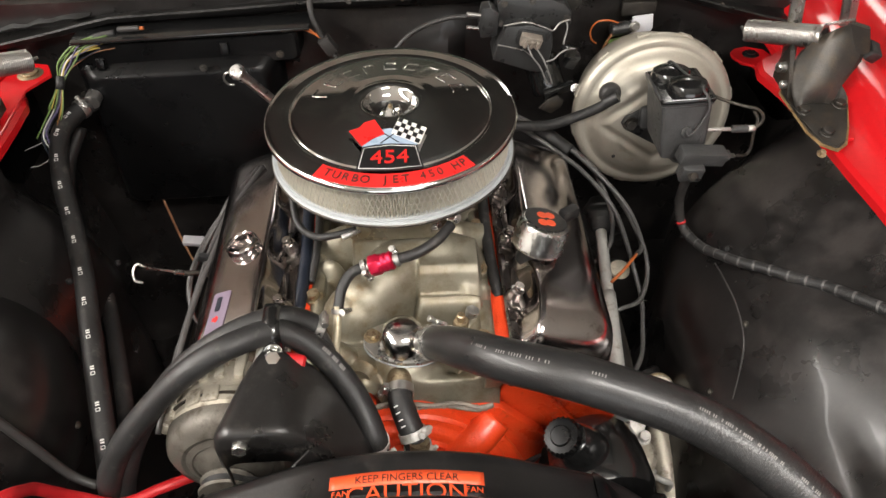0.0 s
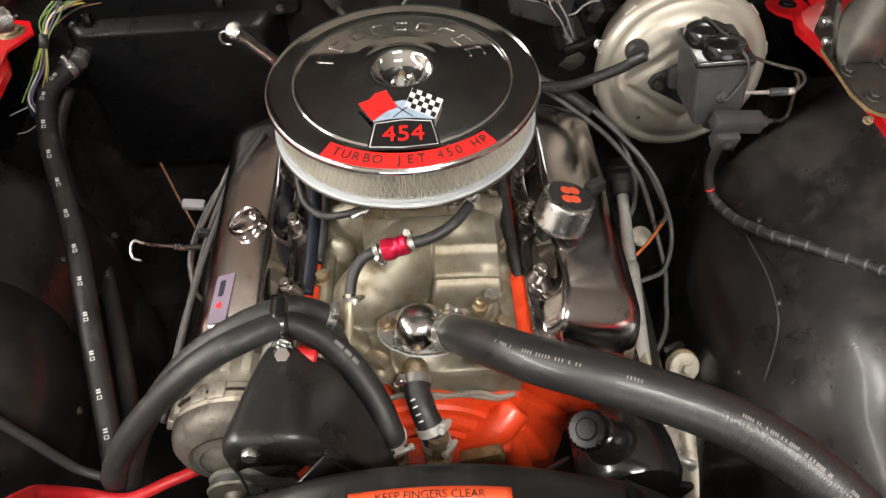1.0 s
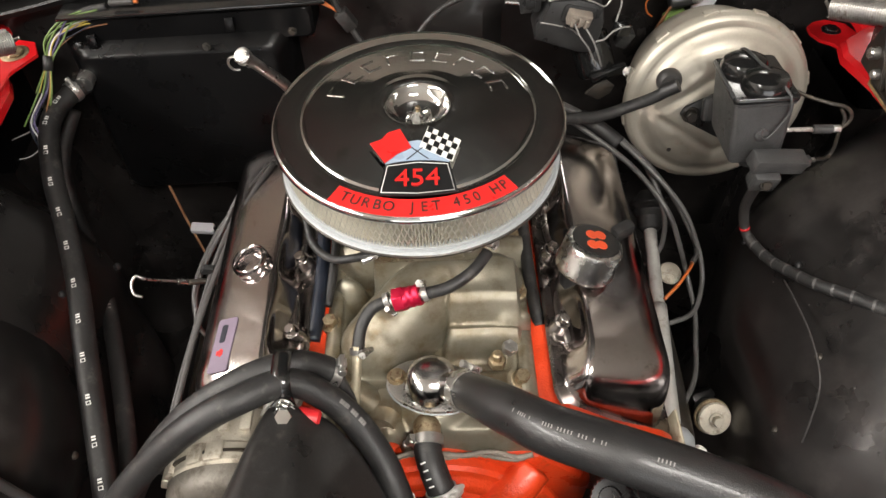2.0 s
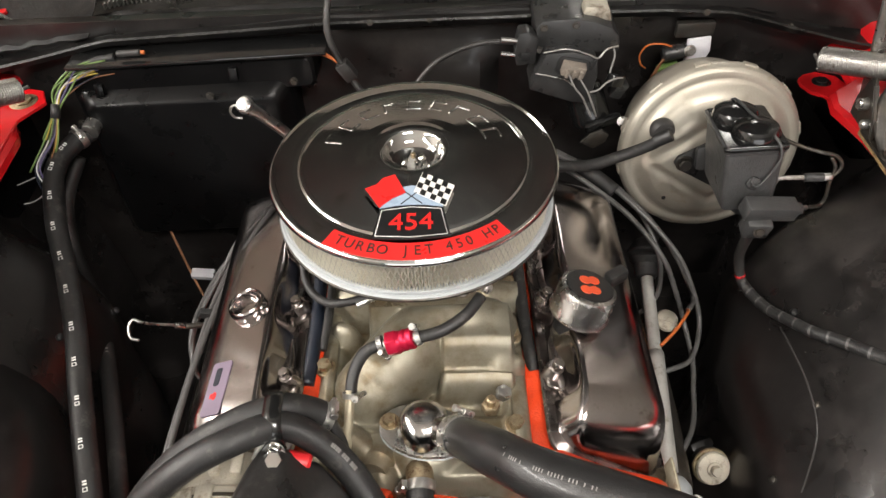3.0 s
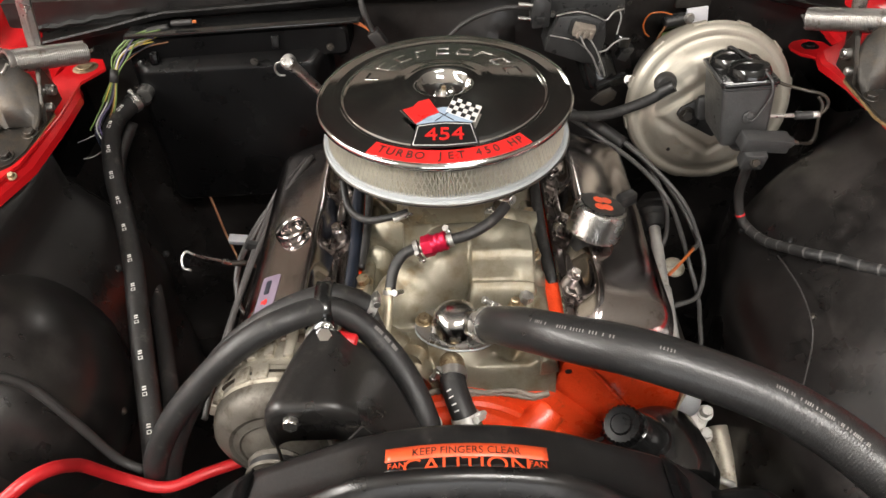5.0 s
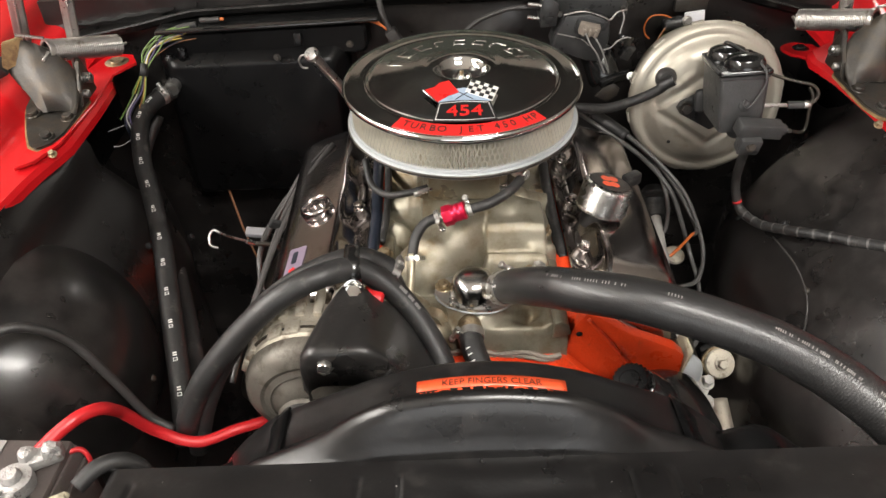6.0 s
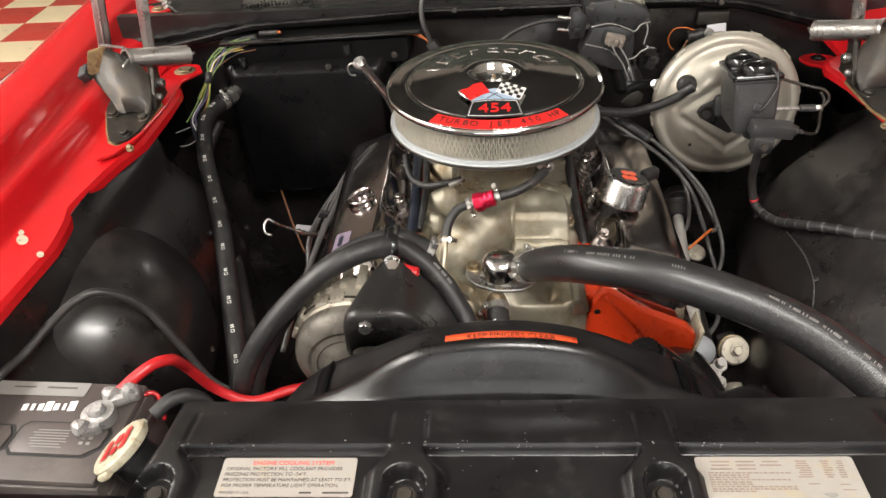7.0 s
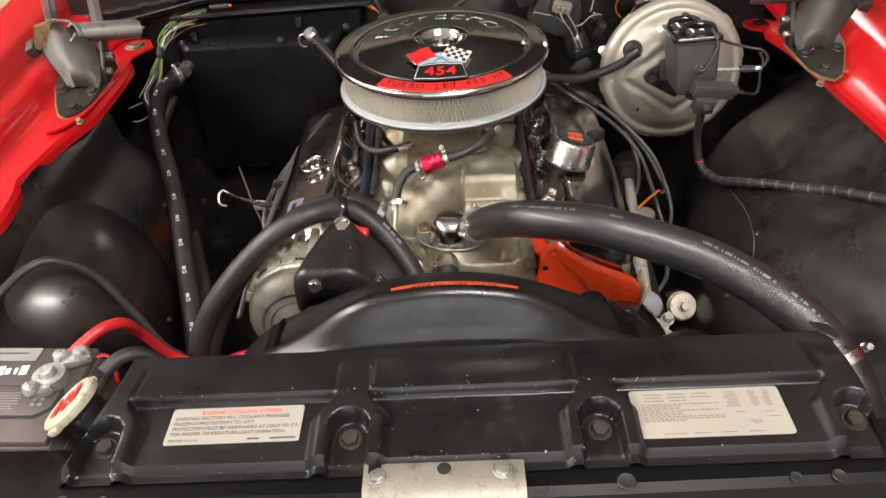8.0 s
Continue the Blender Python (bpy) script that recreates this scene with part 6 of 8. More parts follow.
# each mark: two solid bars and an open square
square = [(0.0085, 0.0, 0.0010), (0.0130, 0.0, 0.0010)]
marks_along(path, 0.0160, [0.15 + 0.068 * k for k in range(13)], PRINT_WHITE, ob, (0.12, -0.45, 1), ((0.0, 0.0, 0.0024), (0.0037, 0.0, 0.0024), *square), "print_mark", 0.0003, 10)
marks_along(path, 0.0160, [0.15 + 0.068 * k for k in range(13)], PRINT_WHITE, ob, (0.12, -0.45, 1), ((0.01075, 0.16, 0.0055), (0.01075, -0.16, 0.0055)), "print_mark", 0.0003, 2)
clamp((-0.572, 0.326, 0.8165), (-0.6, -0.8, -0.1), 0.0165, 0.012, STEEL, ob, (0.6, -0.4, 0.8))
ob, path = hose("heater_hose", [(-0.600, 0.345, 0.765), (-0.630, 0.295, 0.700), (-0.622, 0.240, 0.630), (-0.557, 0.128, 0.600), (-0.503, 0.006, 0.600), (-0.451, -0.128, 0.600), (-0.417, -0.225, 0.600), (-0.388, -0.345, 0.605)], 0.0130, "second black heater hose running beside the first", "hose", None, 16, 8)
marks_along(path, 0.0130, [0.50 + 0.008 * k for k in range(6)], PRINT_GREY, ob, (0.5, -0.2, 1), ((0, 0, 0.003),), "print_mark", 0.0003, 10)

# loom with bright wires above it
ob = thing("wiring_loom", (-0.57, 0.36, 0.86), "loose bundle of green, yellow and purple wires", "wiring")
rnd = random.Random(7)
for k, col in enumerate(("green", "green", "yellow", "green", "white", "blue", "purple", "purple", "blue", "yellow", "brown", "green")):
    j = lambda s: rnd.uniform(-s, s)
    dx = 0.0022 * (k - 6)
    top = [(-0.505 + j(0.02), 0.372 + j(0.01), 0.924 + j(0.012)), (-0.548 + dx + j(0.008), 0.362 + j(0.006), 0.914 + j(0.012)), (-0.578 + dx * 0.8 + j(0.006), 0.348, 0.893 + j(0.006)), (-0.592 + dx * 0.4, 0.330, 0.868)]
    low = [(-0.600 + dx * 0.8 + j(0.004), 0.295, 0.838), (-0.614 + dx + j(0.008), 0.258 + j(0.01), 0.812 + j(0.012)), (-0.606 + dx * 0.6 + j(0.006), 0.225 + j(0.01), 0.782 + j(0.008))]
    part("wire", tube(top + low[: 3 if k > 3 else 1 + k % 2], 0.0012 + 0.0003 * (k % 2), 6, 6), WIRES[col], ob)
part("tape", sweep([Vector((-0.591, 0.336, 0.878)), Vector((-0.594, 0.322, 0.860))], 0.0075, 12), RUBBER, ob)
part("sleeve", tube([(-0.49, 0.38, 0.934), (-0.52, 0.375, 0.931), (-0.548, 0.37, 0.921)], 0.006, 10), RUBBER, ob)
for pts in ([(-0.600, 0.27, 0.80), (-0.632, 0.25, 0.795), (-0.655, 0.24, 0.79)], [(-0.600, 0.25, 0.78), (-0.625, 0.222, 0.772), (-0.640, 0.21, 0.775)]):
    part("stray_wire", tube(pts, 0.0012, 6), PRINT_GREY, ob, "loose grey wire end")

# spark plug wires, passenger side
for k in range(2):
    d = 0.0055 * (k - 0.5)
    w = random.Random(k + 40)
    J = lambda s: w.uniform(-s, s)
    hose("plug_wire", [(-0.150 - 0.5 * d, 0.22, 0.80 + d * 0.3), (-0.225 - d * 0.4, 0.205 + J(0.006), 0.775 + d), (-0.278 - d + J(0.006), 0.16 + J(0.01), 0.745 + d * 0.5), (-0.322 - d + J(0.007), 0.10 + J(0.01), 0.705 + J(0.006)), (-0.352 - 0.6 * d + J(0.006), 0.035 + J(0.02), 0.665 + J(0.01)), (-0.355, -0.02 - 2 * d, 0.63), (-0.335, -0.05 - 6 * d, 0.60)][: 7 - (k % 2)], 0.0037, "dark grey spark plug wire along the valve cover", "spark plug wire", GREY_WIRE, 8, 6, None, "spark plug wires")
hose("plug_wire", [(-0.235, 0.16, 0.79), (-0.268, 0.10, 0.775), (-0.300, 0.02, 0.745), (-0.320, -0.08, 0.715), (-0.335, -0.18, 0.69), (-0.345, -0.27, 0.66)], 0.0045, "grey spark plug wire along the valve cover", "spark plug wire", GREY_WIRE, 8, 6, None, "spark plug wires")
hose("plug_wire", [(-0.225, 0.15, 0.80), (-0.258, 0.09, 0.782), (-0.292, 0.0, 0.752), (-0.316, -0.10, 0.722), (-0.332, -0.20, 0.69)], 0.0042, "grey spark plug wire along the valve cover", "spark plug wire", GREY_WIRE, 8, 6, None, "spark plug wires")
clipp = thing("wire_clip", (-0.31, 0.0, 0.735), "small dark wire separator clip", "clip")
part("clip", block((0.030, 0.010, 0.016), Matrix.Translation((-0.306, -0.005, 0.742)) @ pose(0, 0, 0, 15, 30, 20), 0.003), PLASTIC, clipp)
# driver side, looping round the cover to the boots
for pts in (
    [(0.145, 0.24, 0.86), (0.21, 0.24, 0.815), (0.275, 0.235, 0.775), (0.338, 0.185, 0.742), (0.397, 0.131, 0.694), (0.428, 0.10, 0.635), (0.438, 0.065, 0.590), (0.415, 0.012, 0.575), (0.375, -0.012, 0.580), (0.340, -0.018, 0.575)],
    [(0.145, 0.225, 0.855), (0.20, 0.225, 0.815), (0.262, 0.215, 0.772), (0.322, 0.165, 0.745), (0.366, 0.105, 0.712), (0.396, 0.090, 0.645), (0.415, 0.075, 0.590), (0.420, 0.02, 0.565), (0.411, -0.03, 0.557), (0.392, -0.10, 0.560), (0.355, -0.16, 0.570)],
    [(0.15, 0.25, 0.85), (0.215, 0.255, 0.805), (0.285, 0.25, 0.762), (0.345, 0.195, 0.728), (0.374, 0.145, 0.68), (0.380, 0.12, 0.622), (0.362, 0.108, 0.588), (0.335, 0.105, 0.570)],
    [(0.15, 0.26, 0.845), (0.215, 0.265, 0.80), (0.290, 0.25, 0.760), (0.355, 0.20, 0.720), (0.402, 0.165, 0.668), (0.430, 0.130, 0.622), (0.425, 0.085, 0.630), (0.405, 0.050, 0.648)],
):
    hose("plug_wire", pts, 0.0042, "grey spark plug wire looping beside the valve cover", "spark plug wire", PLUG_JACKET, 8, 7, None, "spark plug wires")
ob = thing("wire_separator", (0.27, 0.235, 0.76), "taped bundle of spark plug wires", "tape")
part("tape", sweep(spline([(0.245, 0.238, 0.79), (0.275, 0.232, 0.772), (0.305, 0.208, 0.758)], 5), 0.013, 12), RUBBER, ob)
# broken orange wire end
ob, path = hose("orange_wire", [(0.407, 0.055, 0.644), (0.394, 0.027, 0.668), (0.367, -0.010, 0.677), (0.340, -0.035, 0.672)], 0.0026, "short bare orange wire beside a steel disc", "wire", WIRES["orange"], 8)

# shaft with a black boot beside the driver's valve cover
ob = thing("dipstick_tube", (0.366, 0.0, 0.50), "pale steel tube with a ribbed black rubber boot", "tube")
part("tube", tube([(0.372, 0.175, 0.607), (0.352, -0.004, 0.596), (0.336, -0.138, 0.593), (0.330, -0.195, 0.590)], 0.0105, 14), ZINC, ob)
part("sleeve", tube([(0.3535, 0.008, 0.5965), (0.336, -0.138, 0.593), (0.3305, -0.190, 0.590)], 0.0132, 14), ZINC, ob)
part("boot", lathe([(0, 0.05), (0.016, 0.05), (0.020, 0.045), (0.026, 0.036), (0.031, 0.030), (0.031, 0.026), (0.024, 0.022), (0.027, 0.016), (0.025, 0.010), (0.021, 0.006), (0.019, -0.014), (0.013, -0.020), (0, -0.02)], axis_matrix((0.372, 0.178, 0.610), (0.06, 0.85, 0.48)), 32), RUBBER, ob, "ribbed black rubber boot")
part("disc", lathe([(0, 0), (0.019, 0), (0.020, 0.003), (0.018, 0.006), (0, 0.007)], axis_matrix((0.400, 0.105, 0.555), (0.1, -0.35, 0.9)), 24), ALTERNATOR, ob)
part("bracket", block((0.05, 0.018, 0.012), Matrix.Translation((0.352, 0.09, 0.575)) @ pose(0, 0, 0, 0, 10, 20), 0.003), DARK_STEEL, ob)

# vacuum hose to the brake booster
hose("vacuum_hose", [(0.09, 0.15, 0.862), (0.150, 0.165, 0.848), (0.208, 0.178, 0.838), (0.260, 0.192, 0.828), (0.309, 0.206, 0.833), (0.345, 0.205, 0.850), (0.364, 0.203, 0.866)], 0.0088, "black vacuum hose to the brake booster", "hose", RUBBER, 14)

# hooked dipstick handle
ob = thing("dipstick", (-0.34, 0.02, 0.66), "bent steel dipstick handle with a hooked end", "dipstick")
part("handle", tube([(-0.345, 0.03, 0.672), (-0.367, 0.019, 0.690), (-0.392, 0.002, 0.715), (-0.405, -0.008, 0.732), (-0.414, -0.008, 0.738), (-0.420, -0.016, 0.733), (-0.418, -0.027, 0.722), (-0.406, -0.030, 0.718)], 0.0022, 8, 6), STEEL, ob)
part("collar", rod((-0.362, 0.021, 0.685), (-0.372, 0.016, 0.694), 0.0048, 12), STEEL, ob)
part("tube", tube([(-0.362, 0.021, 0.685), (-0.33, 0.035, 0.665), (-0.28, 0.05, 0.60)], 0.0045, 10), DARK_STEEL, ob)
ob = thing("bare_wire", (-0.47, 0.34, 0.5), "thin copper-coloured loose wire", "wire")
part("wire", tube([(-0.512, 0.375, 0.585), (-0.503, 0.363, 0.57), (-0.494, 0.352, 0.53), (-0.484, 0.34, 0.48), (-0.46, 0.31, 0.42)], 0.0026, 8), COPPER, ob)
ob = thing("connector_tag", (-0.46, 0.33, 0.47), "pale lilac plastic connector", "connector")
part("body", block((0.045, 0.02, 0.016), Matrix.Translation((-0.455, 0.33, 0.475)) @ pose(0, 0, 0, 20, 8, 0), 0.003), WHITE_TAG, ob)
part("lead", tube([(-0.435, 0.33, 0.476), (-0.40, 0.30, 0.48), (-0.36, 0.26, 0.50)], 0.003, 8), RUBBER, ob)

# transmission filler tube
ob = thing("transmission_dipstick", (-0.24, 0.30, 0.80), "steel filler tube with a capped dipstick", "dipstick")
part("tube", tube([(-0.250, 0.245, 0.918), (-0.236, 0.268, 0.880), (-0.216, 0.295, 0.83), (-0.20, 0.315, 0.77)], 0.0085, 14), STEEL, ob)
part("cap", lathe([(0, -0.012), (0.0095, -0.012), (0.0095, 0.002), (0.013, 0.004), (0.013, 0.012), (0.010, 0.015), (0, 0.016)], axis_matrix((-0.252, 0.240, 0.922), (-0.3, -0.5, 0.85)), 20), STEEL, ob)
part("pull_ring", tube([(-0.258, 0.240, 0.925), (-0.272, 0.236, 0.928), (-0.279, 0.238, 0.917), (-0.276, 0.243, 0.903), (-0.266, 0.245, 0.900)], 0.0018, 8, 6), STEEL, ob)

# dark lines in the gaps beside the intake
# its front end is carried forward to darken the orange strip in the gap
hose("fuel_pipe", [(0.136, 0.12, 0.790), (0.134, 0.03, 0.785), (0.135, -0.05, 0.776), (0.138, -0.105, 0.768), (0.142, -0.135, 0.758)], 0.0085, "black hose between intake and valve cover", "hose", RUBBER, 12)
hose("vacuum_pipe", [(-0.142, 0.12, 0.795), (-0.141, 0.04, 0.790), (-0.139, -0.05, 0.782), (-0.141, -0.11, 0.774), (-0.145, -0.15, 0.766)], 0.0090, "dark blue-black hose between intake and valve cover", "hose", WIRES["blue"], 12)
hose("breather_pipe", [(-0.125, 0.08, 0.80), (-0.122, 0.0, 0.795), (-0.124, -0.06, 0.785), (-0.130, -0.10, 0.772)], 0.006, "thin black hose beside the intake", "hose", RUBBER, 12)

# ---- heater box and firewall fittings ----
def heater_box():
    ob = thing("heater_box", (-0.39, 0.42, 0.55), "large black moulded heater box on the firewall", "heater box")
    rings = []
    for y, grow in ((0.43, 0.014), (0.372, 0.012), (0.366, 0.009), (0.349, -0.004), (0.3450, -0.0075), (0.3435, -0.012)):
        ring = []
        for a, b in rounded(0.335 + 2 * grow, 0.30 + 2 * grow, 0.022, 5):
            ring.append(Vector((-0.393 + a, y, 0.722 + b + 0.04 * (a + 0.17) * 0.5)))
        rings.append(ring)
    part("lower_case", loft(rings), MOULDING, ob)
    rings = []
    for y, grow in ((0.43, 0.004), (0.372, 0.002), (0.366, -0.003)):
        rings.append([Vector((-0.372 + a, y, 0.892 + b + 0.045 * (a + 0.2) * 0.5)) for a, b in rounded(0.40 + 2 * grow, 0.055 + 2 * grow, 0.012, 4)])
    part("upper_case", loft(rings), MOULDING, ob)
    part("ledge", block((0.42, 0.06, 0.006), Matrix.Translation((-0.355, 0.385, 0.933)) @ pose(0, 0, 0, 0, -1.5, 0), 0.002), BLACK_GLOSS, ob)
    for x, z in ((-0.300, 0.905), (-0.525, 0.885)):
        part("clip", block((0.014, 0.010, 0.022), Matrix.Translation((x, 0.362, z)) @ pose(0, 0, 0, -15, 0, 4), 0.002), MOULDING, ob)
    for x, z in ((-0.565, 0.835), (-0.20, 0.90), (-0.34, 0.879)):
        bolt((x, 0.342, z), (0, -1, 0.1), DARK_STEEL, ob, 0.005, 0.004)
    part("pipe_stub", rod((-0.548, 0.36, 0.832), (-0.550, 0.325, 0.829), 0.014, 18), STEEL, ob)


heater_box()

ob = thing("blower_resistor", (-0.145, 0.375, 0.93), "black plug with orange wires on the firewall", "connector")
part("plug", lathe([(0, 0), (0.013, 0), (0.014, 0.012), (0.009, 0.02), (0, 0.02)], axis_matrix((-0.185, 0.398, 0.915), (0, -1, 0)), 20), PLASTIC, ob)
part("connector", block((0.022, 0.02, 0.034), Matrix.Translation((-0.118, 0.372, 0.898)) @ pose(0, 0, 0, 0, -30, 0), 0.003), GREY_CABLE, ob)
for d in (0, 0.005):
    part("wire", tube([(-0.175 + d, 0.385, 0.925), (-0.155, 0.375, 0.932 - d), (-0.130 + d, 0.372, 0.912)], 0.002, 6), WIRES["orange"], ob)
part("cable", tube([(-0.125, 0.48, 1.06), (-0.137, 0.41, 1.005), (-0.142, 0.385, 0.965), (-0.132, 0.375, 0.925), (-0.112, 0.37, 0.885), (-0.09, 0.36, 0.85)], 0.0055, 10), GREY_CABLE, ob)

ob, path = hose("washer_hose", [(-0.03, 0.30, 0.87), (0.005, 0.315, 0.915), (0.041, 0.325, 0.943), (0.098, 0.332, 0.960), (0.155, 0.328, 0.962)], 0.0042, "thin black washer hose to the wiper motor", "hose", GREY_CABLE, 10)

ob = thing("bulb_holder", (-0.455, 0.36, 0.95), "pale plastic bulb holder lying on the heater box", "connector")
part("body", rod((-0.480, 0.372, 0.944), (-0.440, 0.370, 0.946), 0.005, 12, None, 0.002), GREY_CABLE, ob)
part("tip", rod((-0.440, 0.370, 0.946), (-0.434, 0.370, 0.946), 0.003, 10), WIRES["orange"], ob)


def wiper_motor():
    ob = thing("wiper_motor", (0.24, 0.40, 0.86), "grimy black wiper motor with a brown plug and loose wires", "wiper motor")
    up = Matrix(((1, 0, 0, 0), (0, 0, 1, 0), (0, 1, 0, 0), (0, 0, 0, 1)))

    def shell(name, pts, y0, depth, bevel, mat_, parent=ob, lean=0.0):
        bm = prism(pts, depth, Matrix.Translation((0, y0, 0)) @ Matrix(((1, 0, 0, 0), (0, -lean, 1, 0), (0, 1, lean, 0), (0, 0, 0, 1))), bevel)
        bmesh.ops.recalc_face_normals(bm, faces=bm.faces)
        return part(name, bm, mat_, parent)
    top = shell("gear_case", [(0.184, 0.940), (0.180, 0.985), (0.190, 0.996), (0.236, 0.998), (0.272, 0.990), (0.296, 0.980), (0.308, 0.966), (0.310, 0.940)], 0.325, 0.09, 0.004, BLACK_CAST)
    shell("tan_cover", [(0.252, 0.988), (0.256, 1.006), (0.292, 1.002), (0.298, 0.980)], 0.345, 0.03, 0.003, ALTERNATOR, top)
    low = shell("pump_cover", [(0.195, 0.955), (0.236, 0.957), (0.258, 0.950), (0.273, 0.943), (0.276, 0.915), (0.268, 0.864), (0.240, 0.868), (0.172, 0.894), (0.181, 0.922)], 0.300, 0.06, 0.003, BLACK_CAST)
    part("edge_rim", tube([(0.190, 0.303, 0.956), (0.219, 0.301, 0.962), (0.236, 0.301, 0.960), (0.258, 0.301, 0.952), (0.274, 0.301, 0.945), (0.286, 0.306, 0.956), (0.304, 0.310, 0.959)], 0.0016, 6), SPRING, top, "thin bright edge")
    part("edge_rim", tube([(0.180, 0.298, 0.924), (0.204, 0.298, 0.918), (0.226, 0.298, 0.911), (0.240, 0.298, 0.899)], 0.0012, 6), SPRING, low, "thin bright edge")
    for k, (x, z) in enumerate(((0.192, 0.985), (0.240, 0.988), (0.300, 0.955), (0.186, 0.950))):
        bolt((x, 0.324, z), (0, -1, 0.2), DARK_STEEL, top, 0.0042, 0.003)
    part("plug_recess", prism(rounded(0.050, 0.030, 0.008, 4), 0.003, facing((0.236, 0.2995, 0.933), (1, 0, -0.25), (0, -1, 0)), 0.001), FIN, low)
    term = part("terminal_block", block((0.036, 0.016, 0.020), Matrix.Translation((0.236, 0.292, 0.933)) @ pose(0, 0, 0, 10, 14, 0), 0.002), GASKET, ob, "brown terminal block")
    for k in range(3):
        part("pin", block((0.005, 0.006, 0.014), Matrix.Translation((0.226 + 0.010 * k, 0.283, 0.931 - 0.002 * k)) @ pose(0, 0, 0, 10, 14, 0), 0.001), GASKET, term)
    for pts in ([(0.229, 0.285, 0.928), (0.238, 0.278, 0.910), (0.252, 0.279, 0.890), (0.262, 0.282, 0.868), (0.270, 0.286, 0.85)], [(0.245, 0.285, 0.922), (0.258, 0.279, 0.902), (0.264, 0.280, 0.888), (0.272, 0.283, 0.868), (0.278, 0.286, 0.85)], [(0.264, 0.286, 0.895), (0.276, 0.284, 0.900), (0.288, 0.286, 0.911), (0.302, 0.290, 0.915), (0.314, 0.296, 0.912)], [(0.292, 0.300, 0.905), (0.296, 0.304, 0.925), (0.300, 0.308, 0.944), (0.298, 0.315, 0.955)]):
        part("wire", tube(pts, 0.0015, 6), PRINT_GREY, ob)
    part("wire_plug", block((0.026, 0.016, 0.018), Matrix.Translation((0.304, 0.300, 0.906)) @ pose(0, 0, 0, 0, 20, 30), 0.002), BLACK_GLOSS, ob)
    valve = shell("washer_valve", [(0.154, 0.982), (0.168, 0.984), (0.184, 0.972), (0.181, 0.930), (0.152, 0.928), (0.148, 0.950)], 0.315, 0.03, 0.003, BLACK_CAST)
    part("valve_slot", block((0.014, 0.003, 0.012), Matrix.Translation((0.166, 0.3145, 0.944)), 0.001), FIN, valve)
    for z in (0.944, 0.968):
        part("nipple", rod((0.156, 0.320, z), (0.128, 0.320, z + 0.004), 0.0035, 8), SPRING, valve)
    part("motor_can", lathe([(0, 0), (0.028, 0), (0.031, 0.004), (0.031, 0.012), (0.0325, 0.013), (0.0325, 0.017), (0.031, 0.018), (0.031, 0.06), (0.026, 0.068), (0.010, 0.070), (0.008, 0.076), (0, 0.076)], axis_matrix((0.262, 0.345, 0.872), (0.25, -0.55, -0.75)), 28), BLACK_GLOSS, ob)
    part("crank", block((0.060, 0.014, 0.018), Matrix.Translation((0.290, 0.285, 0.838)) @ pose(0, 0, 0, 10, -12, 15), 0.005), BLACK_GLOSS, ob)
    bolt((0.317, 0.272, 0.848), (0, -0.8, 0.5), STEEL, ob, 0.006, 0.005)
    tab = shell("mount_tab", [(0.254, 0.812), (0.268, 0.828), (0.286, 0.836), (0.298, 0.826), (0.294, 0.812), (0.276, 0.800)], 0.268, 0.004, 0.001, DARK_STEEL)
    part("lug", block((0.020, 0.020, 0.030), Matrix.Translation((0.318, 0.330, 0.872)) @ pose(0, 0, 0, 10, 25, 10), 0.003), BLACK_CAST, ob)


wiper_motor()


